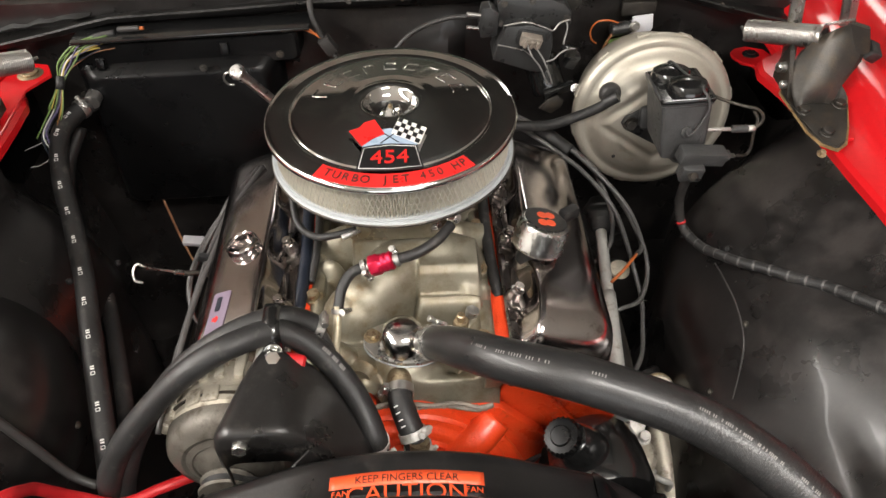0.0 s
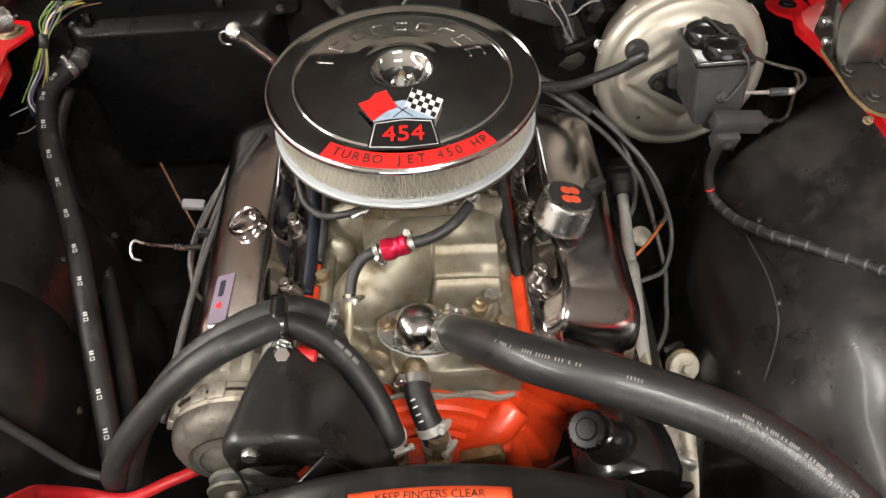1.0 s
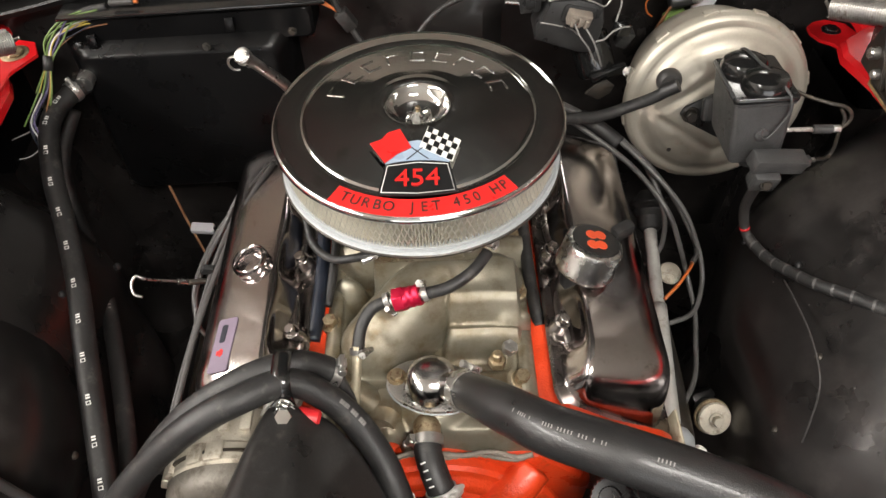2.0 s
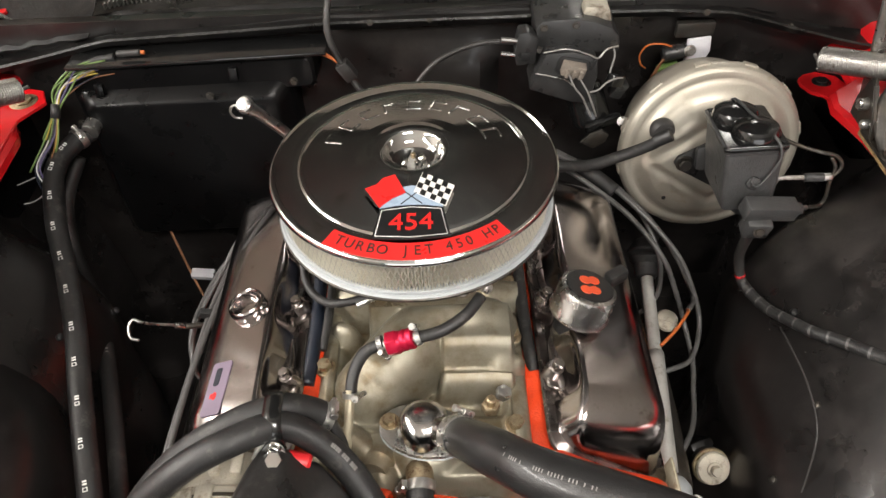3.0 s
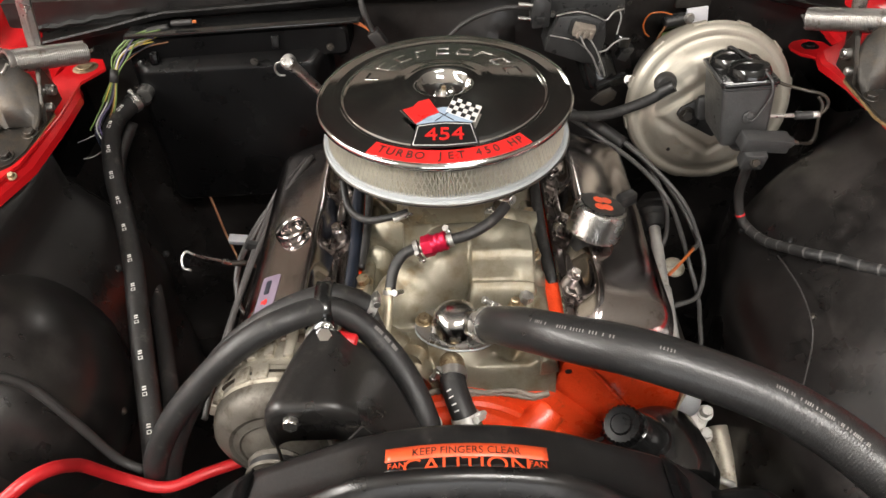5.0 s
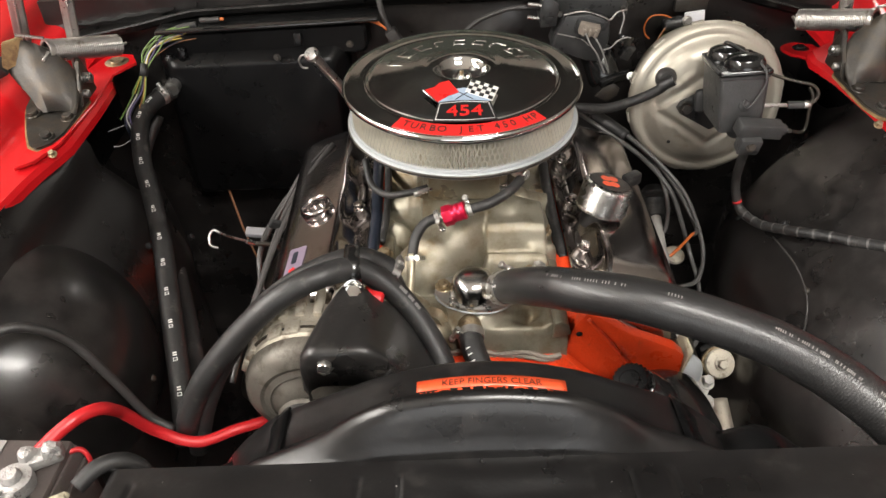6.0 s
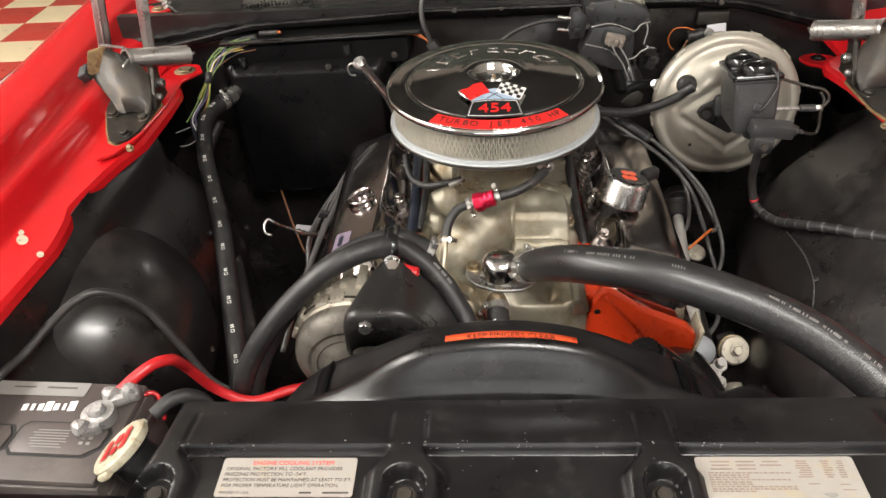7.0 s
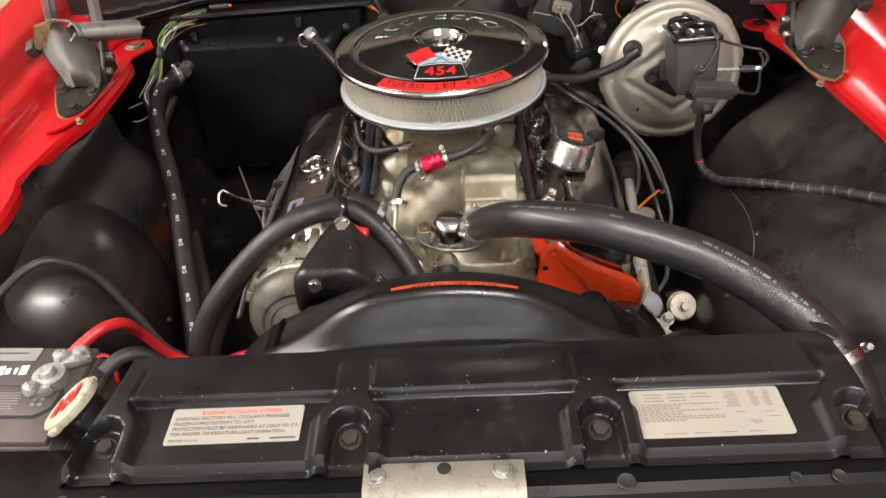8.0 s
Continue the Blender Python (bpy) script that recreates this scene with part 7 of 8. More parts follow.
def booster():
    ax = Vector((0.0, -0.985, 0.17)).normalized()
    c = Vector((0.450, 0.245, 0.812))
    ob = thing("brake_booster", (0.45, 0.42, 0.80), "round cadmium-plated brake booster on the firewall", "brake booster")
    m = facing(c, (1, 0, 0), ax)
    R = 0.137
    prof = [(0.0, 0.040), (0.030, 0.040), (0.050, 0.040), (0.060, 0.0395), (0.070, 0.039), (0.080, 0.038), (0.090, 0.036), (0.098, 0.033), (0.106, 0.027), (0.112, 0.021), (0.117, 0.017), (0.121, 0.0155), (0.126, 0.016), (0.131, 0.0155), (R, 0.011), (R + 0.003, 0.004), (R + 0.003, -0.004), (R - 0.004, -0.010), (R - 0.012, -0.02), (R - 0.02, -0.08), (R - 0.05, -0.10), (0, -0.10)]
    bm = lathe([(prof[k][0] + (prof[k + 1][0] - prof[k][0]) * j / 3, prof[k][1] + (prof[k + 1][1] - prof[k][1]) * j / 3) for k in range(len(prof) - 1) for j in range(3)] + [prof[-1]], m, 144)
    # pressed hollows: a diamond under the cylinder and shallow pads round it
    inv = m.inverted()
    for v in bm.verts:
        q = inv @ v.co
        if q.z < 0.012:
            continue
        r, a = math.hypot(q.x, q.y), math.atan2(q.y, q.x)
        ramp = step(0.112, 0.100, r) * step(0.020, 0.034, r)
        diamond = abs(q.x) / 0.092 + abs(q.y + 0.004) / 0.062
        dz = 0.0030 * step(1.10, 0.90, diamond) - 0.0025 * step(1.35, 1.12, diamond) * step(0.92, 1.06, diamond)
        for at, wide in ((2.35, 0.34), (-2.25, 0.42), (0.95, 0.36), (-0.85, 0.40)):
            dz -= 0.0032 * step(wide, wide * 0.45, abs(math.atan2(math.sin(a - at), math.cos(a - at)))) * ramp * step(0.070, 0.078, r)
        v.co = m @ Vector((q.x, q.y, q.z + dz))
    part("shell", bm, BOOSTER, ob, smooth=60)
    for k in range(12):
        a = radians(30 * k + 12)
        part("crimp_lug", block((0.022, 0.004, 0.012), m @ pose(0, 0, 0, 0, 0, math.degrees(a) - 90) @ Matrix.Translation((0, R + 0.003, -0.001)), 0.001, None, 1), BOOSTER, ob)
    pts = [(-0.064, 0.000), (-0.058, 0.011), (0, 0.040), (0.058, 0.011), (0.064, 0.000), (0.056, -0.012), (0, -0.044), (-0.056, -0.012)]
    part("mount_flange", prism(pts, 0.006, m @ Matrix.Translation((0, 0, 0.041)), 0.002), BLACK_CAST, ob)
    for x in (-0.048, 0.048):
        bolt(m @ Vector((x, -0.001, 0.047)), ax, DARK_STEEL, ob, 0.0095, 0.009)
    part("check_valve", lathe([(0, 0), (0.018, 0), (0.019, 0.004), (0.0175, 0.012), (0.014, 0.016), (0, 0.016)], axis_matrix(m @ Vector((-0.086, 0.052, 0.032)), ax), 28), GREY_CABLE, ob, "black rubber check valve")
    part("valve_neck", rod((0.352, 0.200, 0.862), (0.372, 0.196, 0.876), 0.010, 14), RUBBER, ob)
    part("pin_hole", lathe([(0, 0.0008), (0.003, 0.0008), (0.0035, 0)], axis_matrix(m @ Vector((-0.068, -0.068, 0.0365)), ax), 12), FIN, ob)


booster()


def master_cylinder():
    ob = thing("master_cylinder", (0.435, 0.13, 0.80), "black cast master cylinder with a wire-held lid", "master cylinder")
    front = Vector((0.437, 0.061, 0.950))
    m = facing(front, (1, -0.05, 0.05), (-0.06, 0.15, 0.98)) @ Matrix.Translation((0, 0.057, 0))
    box = lambda w, d, z, k=0.0: [m @ Vector((a, b + k, z)) for a, b in rounded(w, d, 0.007, 4)]
    part("reservoir", loft([box(0.062, 0.098, -0.098), box(0.066, 0.104, -0.092), box(0.071, 0.108, -0.055), box(0.074, 0.111, -0.010), box(0.078, 0.115, -0.008), box(0.0785, 0.1155, -0.005)]), GREY_CAST, ob)
    lid = part("lid", loft([box(0.080, 0.117, -0.004), box(0.0815, 0.1185, -0.0025), box(0.0815, 0.1185, 0.001), box(0.079, 0.116, 0.003), box(0.074, 0.111, 0.0035)]), BLACK_GLOSS, ob)
    for x, y in ((0.006, -0.024), (-0.008, 0.026)):
        part("dome", lathe([(0.031, 0.0), (0.0305, 0.006), (0.027, 0.013), (0.018, 0.0175), (0, 0.019)], m @ Matrix.Translation((x, y, 0.003)), 36), BLACK_GLOSS, lid)
    for x, y in ((-0.034, 0.050), (0.034, -0.050)):
        part("stop", lathe([(0.0024, 0), (0.0024, 0.001), (0, 0.001)], m @ Matrix.Translation((x, y, 0.0035)), 10), FIN, lid)
    part("edge_bar", block((0.004, 0.105, 0.004), m @ Matrix.Translation((-0.0395, 0.0, 0.002)), 0.001), GREY_CAST, lid)
    wire = [(-0.004, 0.060, -0.04), (-0.006, 0.060, 0.002), (-0.006, 0.040, 0.0235), (0.004, 0.0, 0.0215), (0.014, -0.030, 0.018), (0.026, -0.056, 0.006), (0.029, -0.062, -0.008), (0.028, -0.062, -0.020), (0.014, -0.062, -0.046), (0.004, -0.062, -0.054), (-0.002, -0.061, -0.048), (0.001, -0.060, -0.040)]
    part("bail_wire", tube([m @ Vector(p) for p in wire], 0.0019, 8, 6), GREY_CAST, ob)
    part("hook_lug", lathe([(0.009, 0), (0.009, 0.004), (0.006, 0.006), (0, 0.006)], axis_matrix(m @ Vector((0.002, -0.054, -0.052)), m.to_3x3() @ Vector((0, -1, 0))), 16), GREY_CAST, ob)
    part("bore", rod(m @ Vector((0.0, 0.075, -0.092)), m @ Vector((0.0, -0.046, -0.094)), 0.019, 24, None, 0.005), GREY_CAST, ob)
    part("bore_flange", block((0.080, 0.012, 0.042), m @ Matrix.Translation((0.0, 0.078, -0.088)), 0.008), GREY_CAST, ob)
    # brake valve hung below its nose
    val = thing("proportioning_valve", (0.46, 0.04, 0.82), "black brake valve block under the master cylinder", "brake valve")
    part("body", block((0.074, 0.026, 0.024), Matrix.Translation((0.466, 0.036, 0.868)) @ pose(0, 0, 0, 8, 9, 6), 0.003), GREY_CAST, val)
    part("cap", prism(hexagon(0.009), 0.008, axis_matrix((0.502, 0.040, 0.8625), (1, 0.1, -0.15)), 0.0008), GREY_CAST, val)
    part("nose", block((0.034, 0.024, 0.030), Matrix.Translation((0.451, 0.028, 0.846)) @ pose(0, 0, 0, 14, 4, 0), 0.003), GREY_CAST, val)
    part("nut", bolt_bm((0.451, 0.0150, 0.847), (0, -1, 0.3), 0.006, 0.004), DARK_STEEL, val)
    lines = thing("brake_lines", (0.49, 0.06, 0.85), "thin bent steel brake lines with dark fittings", "brake line")
    part("line", tube([(0.474, 0.080, 0.8835), (0.500, 0.080, 0.8832), (0.530, 0.080, 0.8825), (0.556, 0.080, 0.882), (0.567, 0.081, 0.892), (0.567, 0.083, 0.904), (0.556, 0.086, 0.914), (0.535, 0.090, 0.918), (0.505, 0.105, 0.922), (0.480, 0.13, 0.925)], 0.0026, 10), DARK_STEEL, lines)
    part("line", tube([(0.508, 0.042, 0.861), (0.524, 0.056, 0.850), (0.548, 0.070, 0.838), (0.560, 0.078, 0.836), (0.563, 0.080, 0.850), (0.560, 0.080, 0.872), (0.562, 0.084, 0.895), (0.555, 0.09, 0.908)], 0.0026, 10), DARK_STEEL, lines)
    part("line_end", rod((0.478, 0.080, 0.8835), (0.522, 0.080, 0.8828), 0.0032, 10), STEEL, lines)
    part("fitting", rod((0.522, 0.080, 0.8828), (0.549, 0.080, 0.882), 0.0062, 12, None, 0.001), GREY_CAST, lines)
    part("fitting", prism(hexagon(0.0055), 0.010, axis_matrix((0.549, 0.080, 0.882), (1, 0, 0)), 0.0006), STEEL, lines)
    part("line_end", rod((0.508, 0.042, 0.861), (0.528, 0.058, 0.848), 0.0034, 10), STEEL, lines)


master_cylinder()

# wrapped cable from the booster over the inner fender
pts = [(0.453, 0.033, 0.835), (0.457, 0.050, 0.800), (0.466, 0.070, 0.745), (0.478, 0.066, 0.700), (0.488, 0.045, 0.690), (0.498, 0.005, 0.700), (0.508, -0.035, 0.722), (0.520, -0.075, 0.745), (0.543, -0.105, 0.760), (0.570, -0.140, 0.774), (0.594, -0.173, 0.790), (0.608, -0.205, 0.806), (0.632, -0.251, 0.824), (0.66, -0.30, 0.842)]
ob, path = hose("wrapped_cable", pts, 0.0074, "cloth-wrapped black cable over the inner fender", "cable", GREY_CABLE, 12, 10)
bm = bmesh.new()
for i in range(34, len(path) - 2):
    t = (path[i + 1] - path[i - 1]).normalized()
    for k in (0, 0.5):
        lathe([(0.0070, -0.0016), (0.0081, -0.0008), (0.0081, 0.0008), (0.0070, 0.0016)], axis_matrix(path[i].lerp(path[i + 1], k), t + Vector((0.12, 0, 0.1))), 14, bm)
part("wrapping", bm, RUBBER, ob)
for i in range(40, len(path) - 4, 6):
    t = (path[i + 1] - path[i - 1]).normalized()
    part("grey_band", lathe([(0.0078, -0.0022), (0.0084, -0.0014), (0.0084, 0.0014), (0.0078, 0.0022)], axis_matrix(path[i], t + Vector((0.3, 0, 0.2))), 16), PLUG_JACKET, ob)
part("red_tape", sweep([path[28], path[29]], 0.0080, 12), RED_CABLE, ob)
hose("thin_wire", [(0.503, -0.034, 0.704), (0.499, -0.074, 0.716), (0.492, -0.141, 0.732), (0.486, -0.193, 0.731), (0.482, -0.220, 0.716), (0.478, -0.239, 0.676), (0.474, -0.256, 0.623)], 0.0012, "thin grey wire hanging on the inner fender", "wire", GREY_WIRE, 8)

ob = thing("brake_switch", (0.44, 0.42, 0.92), "grey bracket with a white plate and brown wires", "switch")
part("bracket", block((0.062, 0.012, 0.026), Matrix.Translation((0.452, 0.415, 0.924)), 0.002), DARK_STEEL, ob)
part("plate", prism([(0.440, 0.912), (0.477, 0.916), (0.480, 0.890), (0.470, 0.868), (0.440, 0.868)], 0.006, Matrix(((1, 0, 0, 0), (0, 0, 1, 0.400), (0, 1, 0, 0), (0, 0, 0, 1))), 0.001), WHITE_TAG, ob, "white plate")
part("terminal", rod((0.396, 0.385, 0.896), (0.436, 0.388, 0.902), 0.012, 14, None, 0.003), BLACK_CAST, ob)
bolt((0.438, 0.378, 0.906), (0, -1, 0.2), STEEL, ob, 0.007, 0.006)
part("olive_connector", block((0.036, 0.018, 0.022), Matrix.Translation((0.413, 0.392, 0.862)) @ pose(0, 0, 0, 0, -12, 0), 0.003), WIRES["green"], ob)
part("wire", tube([(0.416, 0.388, 0.907), (0.392, 0.385, 0.916), (0.370, 0.385, 0.914), (0.361, 0.388, 0.895), (0.366, 0.392, 0.876), (0.376, 0.395, 0.866)], 0.0016, 6), WIRES["orange"], ob)
for k in (0, 1):
    part("wire", tube([(0.404 + 0.004 * k, 0.380, 0.900), (0.394, 0.376, 0.886), (0.382 - 0.003 * k, 0.374, 0.853), (0.364 - 0.004 * k, 0.372, 0.812), (0.35, 0.37, 0.78)], 0.0020, 6), WIRES["brown"], ob)
part("red_tip", block((0.026, 0.008, 0.008), Matrix.Translation((0.450, 0.382, 0.879)) @ pose(0, 0, 0, 0, 10, 0), 0.002), WIRES["orange"], ob)

# ---- accessories at the engine's front ----
def alternator():
    c, ax = Vector((-0.213, -0.305, 0.723)), Vector((0, -1, 0))
    ob = thing("alternator", (-0.225, -0.33, 0.66), "dusty aluminium alternator with a cooling fan", "alternator")
    lobes = lambda a: 1.17 + 0.02 * math.cos(3 * a + 1)
    part("case", lathe([(0, -0.055), (0.045, -0.055), (0.066, -0.045), (0.073, -0.03), (0.074, 0.000), (0.076, 0.003), (0.076, 0.022), (0.074, 0.025), (0.06, 0.030), (0, 0.030)], axis_matrix(c, ax), 56, None, lobes), ALTERNATOR, ob)
    for k in range(7):
        a = radians(66 + 15 * k)
        p = c + Vector((0.084 * math.cos(a), 0.036, 0.084 * math.sin(a)))
        part("cooling_fin", block((0.0125, 0.050, 0.018), Matrix.Translation(p) @ pose(0, 0, 0, 0, 90 - math.degrees(a), 0), 0.0025), ALTERNATOR, ob)
        p = c + Vector((0.0885 * math.cos(a + 0.06), -0.012, 0.0885 * math.sin(a + 0.06)))
        if k % 3 != 1:
            part("case_rib", block((0.020, 0.022, 0.010), Matrix.Translation(p) @ pose(0, 0, 0, 0, 90 - math.degrees(a + 0.06), 0), 0.002), ALTERNATOR, ob)
    part("lug", block((0.030, 0.028, 0.05), Matrix.Translation(c + Vector((0.030, -0.045, 0.072))) @ pose(0, 0, 0, 0, 20, 0), 0.006), ALTERNATOR, ob)
    part("seam", lathe([(0.088, 0.009), (0.0915, 0.0105), (0.0915, 0.0135), (0.088, 0.015)], axis_matrix(c, ax), 56), DARK_STEEL, ob)
    part("front_housing", lathe([(0.0865, 0.022), (0.0860, 0.034), (0.083, 0.044), (0.075, 0.052), (0.063, 0.0575), (0.058, 0.0560), (0.050, 0.0600), (0.048, 0.0585), (0.038, 0.064), (0.030, 0.068), (0, 0.070)], axis_matrix(c, ax), 56), ALT_FRONT, ob, "grimy domed front housing")
    part("pulley", lathe([(0, 0.080), (0.034, 0.080), (0.036, 0.083), (0.030, 0.089), (0.030, 0.091), (0.036, 0.097), (0.034, 0.100), (0.016, 0.101), (0.012, 0.108), (0, 0.108)], axis_matrix(c, ax), 40), ALT_FRONT, ob)
    bolt(c + Vector((0, -0.108, 0)), ax, RUSTY, ob, 0.011, 0.010)
    part("wire", tube([(-0.185, -0.27, 0.80), (-0.172, -0.275, 0.83), (-0.160, -0.268, 0.838)], 0.003, 8), WIRES["white"], ob)
    # belt that runs to the crank and pump
    belt = thing("fan_belt", (-0.13, -0.395, 0.60), "black rubber fan belt round the pulleys", "belt")
    loop = [Vector((-0.213 + 0.034 * math.cos(a), -0.399, 0.723 + 0.034 * math.sin(a))) for a in [radians(50 + 12 * k) for k in range(17)]] + [Vector((0.075 * math.cos(a), -0.399, 0.60 + 0.075 * math.sin(a))) for a in [radians(-110 + 14 * k) for k in range(14)]]
    loop.append(loop[0])
    rows = [[p + Vector((0, d, 0)) for d in (-0.006, 0, 0.006)] for p in loop]
    part("band", sheet(rows, 0.006), RUBBER, belt)
    # fan hub behind the shroud
    fan = thing("cooling_fan", (0, -0.43, 0.60), "dark steel cooling fan inside the shroud", "fan")
    part("hub", lathe([(0, 0), (0.08, 0), (0.08, 0.012), (0.045, 0.018), (0.045, 0.05), (0, 0.05)], axis_matrix((0, -0.40, 0.6075), (0, -1, 0)), 32), DARK_STEEL, fan)
    for k in range(6):
        a = radians(60 * k + 30)
        m = Matrix.Translation((0, -0.445, 0.6075)) @ pose(0, 0, 0, 0, math.degrees(a), 0) @ Matrix.Translation((0, 0, 0.155)) @ pose(0, 0, 0, 0, 0, 32)
        part("blade", block((0.085, 0.004, 0.20), m, 0.0015), BLACK_SATIN, fan)


alternator()


def shield():
    """The black bracket that covers the alternator's inner side."""
    ob = thing("alternator_bracket", (-0.12, -0.34, 0.74), "satin black steel bracket over the alternator", "bracket")
    rows = []
    for i in range(21):
        t = i / 20
        # from the bolt at the top down to the flared front edge
        y = -0.290 - 0.114 * t
        left, right = -0.160 - 0.036 * t ** 0.7, -0.128 + 0.110 * t ** 0.6
        top = 0.853 + 0.010 * t
        row = []
        for k in range(33):
            s = k / 32
            x = left + (right - left) * s
            z = top - 0.010 * max(0.10 - s, 0) ** 2 / 0.01 * (0.5 + 0.5 * t) - (0.020 + 0.135 * t) * (math.sqrt(0.03 + max(s - 0.36, 0) ** 2) - 0.1732) / 0.49
            row.append(Vector((x, y, z)))
        row = [row[0] + Vector((-0.003, 0, -0.035 - 0.02 * t)), row[0] + Vector((-0.002, 0, -0.010))] + row + [row[-1] + Vector((0.002, 0, -0.03))]
        rows.append(row[::-1])
    last = rows[-1]
    rows.append([p + Vector((0, -0.004, -0.001)) for p in last])
    rows.append([p + Vector((0, -0.006, -0.006)) for p in last])
    rows.append([p + Vector((0, -0.004, -0.055)) for p in last])
    part("shell", sheet([r[::-1] for r in rows], 0.004), BRACKET, ob, smooth=50)
    bolt((-0.172, -0.411, 0.846), (0, -1, 0.1), STEEL, ob, 0.009, 0.010)
    bolt((-0.146, -0.302, 0.850), (0, -0.5, 1), CHROME, ob, 0.0095, 0.012)
    part("pin_hole", lathe([(0, 0.0008), (0.003, 0.0008), (0.004, 0)], axis_matrix((-0.142, -0.322, 0.8455), (0, -0.3, 1)), 12), FIN, ob)
    coil = thing("ignition_sleeve", (-0.115, -0.28, 0.80), "small red wrapped sleeve behind the bracket", "sleeve")
    part("sleeve", rod((-0.138, -0.295, 0.842), (-0.112, -0.298, 0.836), 0.010, 20, None, 0.003), RED_CABLE, coil)


shield()


def steering_pump():
    ob = thing("power_steering_pump", (0.23, -0.36, 0.60), "black power steering pump with a ribbed filler cap", "steering pump")
    part("reservoir", lathe([(0, -0.06), (0.05, -0.06), (0.062, -0.045), (0.066, -0.01), (0.066, 0.03), (0.060, 0.042), (0, 0.046)], axis_matrix((0.262, -0.35, 0.632), (0.1, -0.98, 0)), 40), BLACK_GLOSS, ob)
    part("filler_neck", tube([(0.245, -0.345, 0.665), (0.228, -0.350, 0.700), (0.210, -0.352, 0.722)], [0.036 - 0.012 * i / 16 for i in range(17)], 24), BLACK_GLOSS, ob)
    ax = Vector((-0.45, -0.25, 0.85)).normalized()
    part("filler_cap", lathe([(0, -0.012), (0.023, -0.012), (0.025, -0.008), (0.025, 0.006), (0.022, 0.010), (0.014, 0.0105), (0.012, 0.013), (0, 0.0135)], axis_matrix((0.203, -0.351, 0.726), ax), 48, None, lambda a: 1 + 0.035 * math.cos(24 * a)), MOULDING, ob, "ribbed black cap")
    part("bracket", block((0.12, 0.012, 0.05), Matrix.Translation((0.29, -0.375, 0.60)) @ pose(0, 0, 0, 0, 20, 0), 0.006), BLACK_GLOSS, ob)


steering_pump()


def fuel_pump():
    """Bright linkage and fittings at the front of the driver's side."""
    ob = thing("fuel_pump", (0.33, -0.27, 0.50), "cast alloy fuel pump with bolts and a bent pipe", "fuel pump")
    part("body", lathe([(0, 0), (0.030, 0), (0.034, 0.006), (0.034, 0.012), (0.030, 0.016), (0.030, 0.045), (0.034, 0.049), (0.034, 0.055), (0.028, 0.06), (0, 0.062)], axis_matrix((0.345, -0.30, 0.495), (-0.1, -0.15, 1)), 36), ALTERNATOR, ob)
    part("lower_body", rod((0.35, -0.30, 0.42), (0.345, -0.30, 0.485), 0.024, 24, None, 0.004), ALTERNATOR, ob)
    part("flange", prism([(0.042, 0), (0.020, 0.018), (-0.020, 0.018), (-0.042, 0), (-0.020, -0.018), (0.020, -0.018)], 0.008, facing((0.325, -0.282, 0.578), (1, 0.4, 0.1), (0, -0.5, 1)), 0.002), ZINC, ob)
    part("neck", rod((0.320, -0.278, 0.583), (0.314, -0.262, 0.628), 0.010, 16, None, 0.002), ZINC, ob)
    for dx, dy in ((-0.030, -0.012), (0.032, 0.014), (0.026, -0.014)):
        bolt((0.325 + dx, -0.282 + dy, 0.586 + dy * 0.5), (0, -0.4, 1), ZINC, ob, 0.0085, 0.014)
    part("pipe_nut", prism(hexagon(0.011), 0.014, axis_matrix((0.362, -0.315, 0.51), (0.6, -0.6, 0.3)), 0.001), ZINC, ob)
    part("pipe", tube([(0.366, -0.32, 0.512), (0.382, -0.335, 0.518), (0.396, -0.335, 0.505), (0.398, -0.325, 0.46), (0.395, -0.31, 0.40)], 0.005, 10), ZINC, ob)
    ob.location += Vector((0.003, 0.036, -0.012))
    knob = thing("exhaust_heat_valve", (0.325, -0.235, 0.62), "grey cast knob beside the cylinder head", "valve")
    part("knob", lathe([(0, -0.018), (0.016, -0.015), (0.023, -0.006), (0.0245, 0.004), (0.020, 0.014), (0.011, 0.020), (0, 0.0215)], axis_matrix((0.322, -0.235, 0.618), (0.5, -0.6, 0.5)), 32), GREY_SEAL, knob)
    part("stem", rod((0.318, -0.252, 0.60), (0.316, -0.27, 0.575), 0.013, 16), STEEL, knob)
    mount = thing("shock_bushing", (0.41, -0.16, 0.55), "rubber bushing between steel washers with a hex bolt", "bushing")
    ax = Vector((0.05, -0.75, 0.65)).normalized()
    c = Vector((0.409, -0.165, 0.548))
    part("rubber", lathe([(0, -0.034), (0.022, -0.034), (0.026, -0.025), (0.022, -0.016), (0, -0.016)], axis_matrix(c, ax), 28), RUBBER, mount)
    part("washer", lathe([(0, -0.016), (0.026, -0.016), (0.0275, -0.013), (0.026, -0.010), (0, -0.010)], axis_matrix(c, ax), 32), RUSTY, mount)
    part("washer", lathe([(0, -0.008), (0.023, -0.008), (0.025, -0.004), (0.023, -0.001), (0, 0.002)], axis_matrix(c, ax), 32), ALTERNATOR, mount)
    part("nut", bolt_bm(c + ax * 0.002, ax, 0.008, 0.010), ALTERNATOR, mount)
    part("bracket", block((0.04, 0.05, 0.05), Matrix.Translation(c - ax * 0.055) @ pose(0, 0, 0, 30, 0, 20), 0.008), BLACK_SATIN, mount)
    arm = thing("control_arm", (0.42, -0.28, 0.42), "dusty steel suspension arm beside the engine", "suspension arm")
    part("arm", tube([(0.402, -0.20, 0.50), (0.405, -0.26, 0.47), (0.410, -0.33, 0.43), (0.415, -0.40, 0.38)], [0.016 + 0.006 * i / 24 for i in range(25)], 12), ALTERNATOR, arm)


fuel_pump()


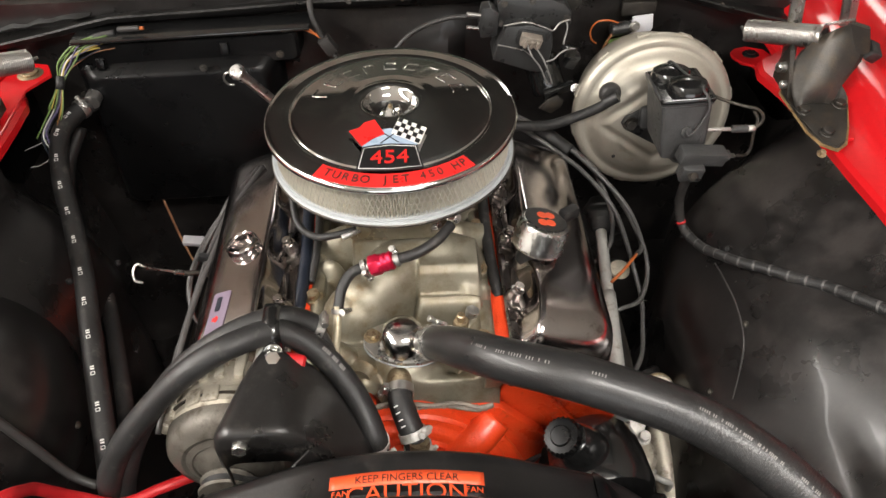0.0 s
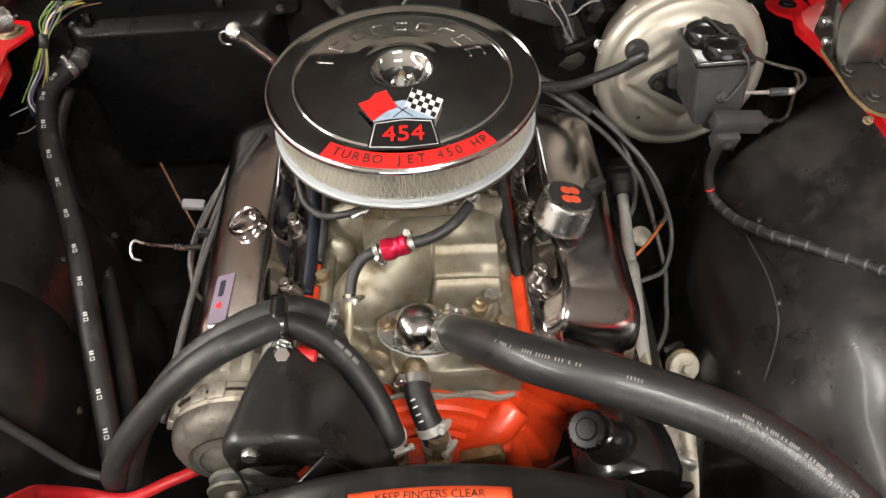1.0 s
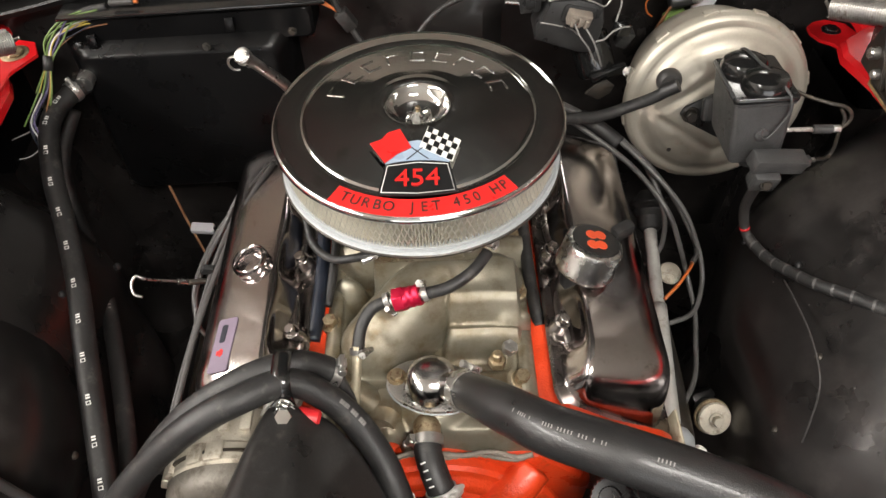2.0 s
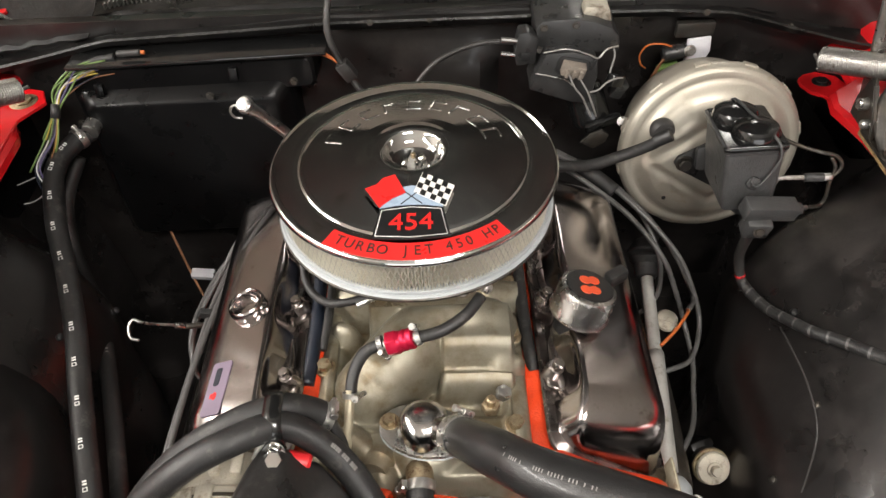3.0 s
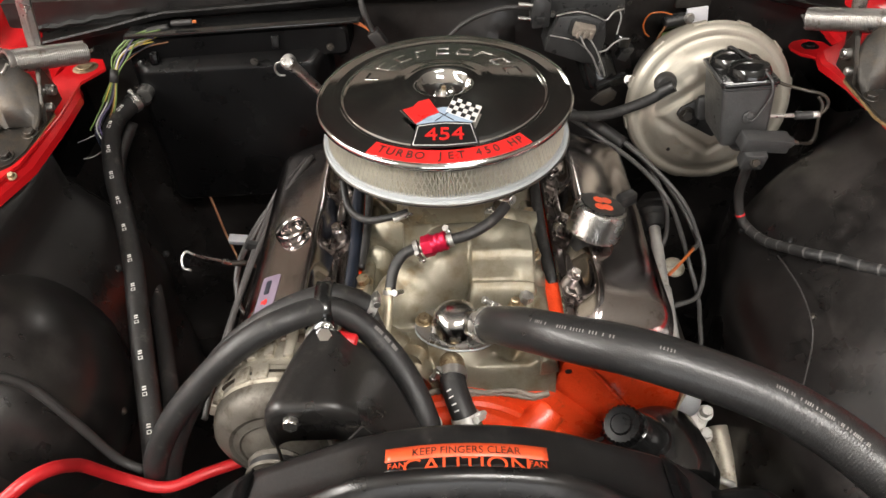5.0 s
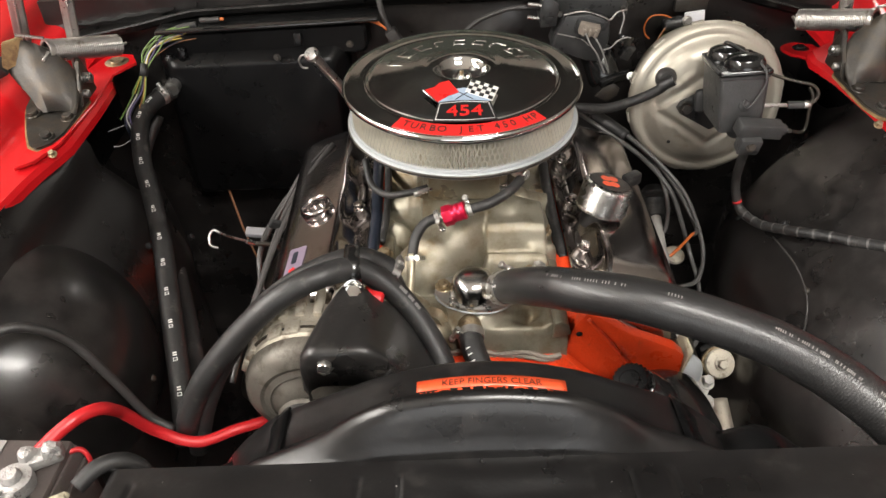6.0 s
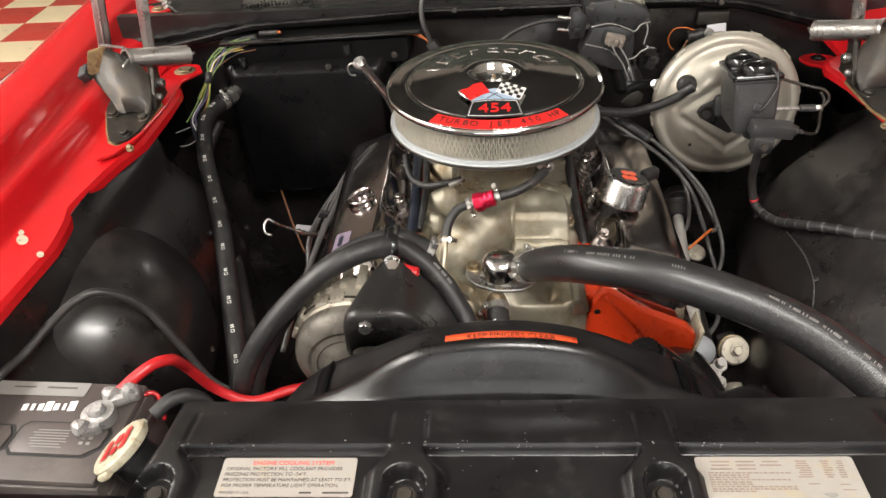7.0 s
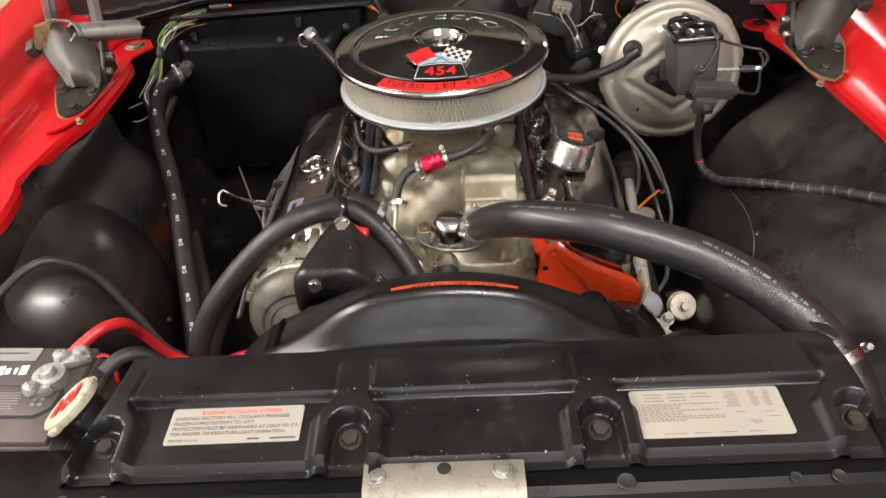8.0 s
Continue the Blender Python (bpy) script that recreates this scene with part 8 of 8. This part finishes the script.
def battery():
    ob = thing("battery", (-0.58, -0.56, 0.60), "black car battery with a corroded side clamp and labels", "battery")
    top = 0.812
    B = Matrix.Translation((-0.572, -0.558, 0)) @ pose(0, 0, 0, 0, 0, -6) @ Matrix.Translation((0.585, 0.562, 0))
    part("case", block((0.27, 0.155, 0.19), Matrix.Translation((-0.578, -0.548, top - 0.10)) @ pose(0, 0, 0, 0, 0, -3), 0.008), BATTERY, ob)
    part("top", block((0.262, 0.147, 0.012), Matrix.Translation((-0.578, -0.548, top - 0.003)) @ pose(0, 0, 0, 0, 0, -3), 0.004), BATTERY, ob)
    T = lambda x, y, z: Matrix.Translation((x, y, top + z)) @ pose(0, 0, 0, 0, 0, -3)
    hatch = [(-0.048, 0.024), (-0.056, 0.017), (-0.058, -0.012), (-0.050, -0.021), (0.036, -0.021), (0.052, -0.008), (0.054, 0.012), (0.046, 0.024)]
    for x in (-0.515, -0.633):
        part("groove", prism([(a * 1.07, b * 1.12) for a, b in hatch], 0.0006, T(x, -0.569, 0.0030)), FIN, ob)
        vent = part("vent_cover", prism(hatch, 0.005, T(x, -0.569, 0.001), 0.0015), BATTERY, ob)
        rects = []
        rnd = random.Random(3)
        for k in range(7):
            w = rnd.uniform(0.038, 0.050)
            rects.append((-0.014 + (0.052 - w) / 2 * (-1) ** k * 0.3, 0.012 - 0.0040 * k, w, 0.0012))
        rects += [(0.028 + 0.009 * (k % 2), 0.010 - 0.0075 * (k // 2), 0.005, 0.0040) for k in range(6)]
        part("fine_print", dabs(rects, T(x, -0.569, 0.0064), 0.0003), PRINT_GREY, vent)
    band = part("pale_label", prism(rounded(0.17, 0.022, 0.002, 2), 0.0008, T(-0.600, -0.487, 0.0035)), PRINT_GREY, ob, "greyed worn strip label")
    part("fine_print", dabs([(0.05, 0.002, 0.04, 0.003), (0.0, 0.002, 0.03, 0.002), (-0.05, 0.0, 0.03, 0.003)], T(-0.600, -0.487, 0.0044), 0.0002), BATTERY, band)
    # brand shown as plain slanted bars
    bm = bmesh.new()
    for k, w in enumerate((0.010, 0.004, 0.007, 0.010, 0.007, 0.005, 0.007)):
        block((w * 0.95, 0.015 if k in (0, 3) else 0.010, 0.0005), T(-0.524 - 0.0100 * k, -0.517 - (0 if k in (0, 3) else 0.001), 0.0036) @ pose(0, 0, 0, 0, 0, 8), 0, bm)
    part("brand_bars", bm, PRINT_WHITE, ob, "white slanted bars")
    part("side_rib", block((0.004, 0.145, 0.012), Matrix.Translation((-0.441, -0.553, top - 0.030)) @ pose(0, 0, 0, 0, 0, -3), 0.001), BATTERY, ob)
    term = thing("battery_clamp", (-0.47, -0.52, top), "greasy lead battery clamp on the post", "battery clamp")
    part("post", lathe([(0.0, 0.0), (0.011, 0.0), (0.0095, 0.022), (0.0075, 0.025), (0, 0.025)], Matrix.Translation((-0.478, -0.540, top + 0.003)), 24), LEAD, term)
    part("ring", lathe([(0.0105, 0.0), (0.019, 0.0), (0.020, 0.004), (0.019, 0.015), (0.0105, 0.016)], Matrix.Translation((-0.478, -0.540, top + 0.004)), 28), LEAD, term)
    part("jaw", block((0.030, 0.013, 0.017), Matrix.Translation((-0.482, -0.560, top + 0.011)) @ pose(0, 0, 0, 0, 0, 20), 0.005), LEAD, term)
    part("cable_saddle", block((0.044, 0.022, 0.016), Matrix.Translation((-0.462, -0.510, top + 0.012)) @ pose(0, 0, 0, 0, 0, 25), 0.006), LEAD, term)
    for x, y in ((-0.474, -0.512), (-0.452, -0.506), (-0.489, -0.563)):
        part("nut", lathe([(0.0105, -0.002), (0.0098, 0.003), (0.0075, 0.0065), (0.003, 0.008), (0, 0.008)], Matrix.Translation((x, y, top + 0.019)), 10, None, lambda a: 1 + 0.12 * math.sin(3 * a + 40 * x)), LEAD, term)
    part("red_lead", tube([(-0.45, -0.495, 0.808), (-0.436, -0.488, 0.806), (-0.428, -0.492, 0.795), (-0.427, -0.50, 0.77)], 0.003, 8), RED_CABLE, term)
    hose("battery_cable", [(-0.470, -0.503, 0.822), (-0.455, -0.485, 0.829), (-0.436, -0.465, 0.833), (-0.424, -0.444, 0.820), (-0.427, -0.418, 0.785), (-0.429, -0.400, 0.755), (-0.415, -0.376, 0.690), (-0.370, -0.372, 0.660), (-0.321, -0.353, 0.660), (-0.28, -0.33, 0.65)], 0.0075, "thick red battery cable arching to the engine", "battery cable", RED_CABLE, 14)
    hose("ground_cable", [(-0.700, -0.505, 0.765), (-0.648, -0.480, 0.816), (-0.628, -0.432, 0.820), (-0.609, -0.386, 0.832), (-0.588, -0.346, 0.839), (-0.560, -0.325, 0.836), (-0.520, -0.310, 0.795), (-0.480, -0.318, 0.725), (-0.45, -0.325, 0.66), (-0.42, -0.33, 0.635)], 0.0062, "thin grey ground cable over the inner fender", "battery cable", GREY_CABLE, 12)


battery()


def radiator_cap():
    ax = Vector((-0.56, 0.10, 0.78)).normalized()
    c = Vector((-0.4065, -0.619, 0.865))
    ob = thing("pressure_cap", c - ax * 0.05, "aged cream radiator cap with red markings", "radiator cap")
    part("cap", lathe([(0, -0.006), (0.0325, -0.006), (0.0345, -0.003), (0.0345, 0.003), (0.0315, 0.0055), (0.025, 0.006), (0.023, 0.0045), (0, 0.0045)], axis_matrix(c, ax), 48), PALE_PLASTIC, ob)
    for s in (-1, 1):
        part("ear", block((0.012, 0.018, 0.008), axis_matrix(c, ax) @ Matrix.Translation((s * 0.033, 0, -0.003)), 0.003), PALE_PLASTIC, ob)
    m = axis_matrix(c + ax * 0.0062, ax, 20)
    for x, y, w, h in ((0, 0.014, 0.034, 0.008), (-0.008, 0.001, 0.014, 0.010), (0.010, 0.0, 0.012, 0.008), (0.0, -0.014, 0.030, 0.008)):
        part("red_mark", prism(rounded(w, h, 0.002, 3), 0.0005, m @ Matrix.Translation((x, y, 0))), PRINT_RED, ob)
    part("neck", lathe([(0.024, -0.055), (0.024, -0.012), (0.030, -0.009), (0.031, -0.004), (0.02, -0.004)], axis_matrix(c, ax), 36), BLACK_GLOSS, ob)
    hose("overflow_hose", [(-0.385, -0.578, 0.868), (-0.370, -0.560, 0.873), (-0.352, -0.548, 0.866), (-0.338, -0.545, 0.845), (-0.335, -0.55, 0.81)], 0.0085, "short black overflow hose by the radiator cap", "hose", RUBBER, 12)


radiator_cap()
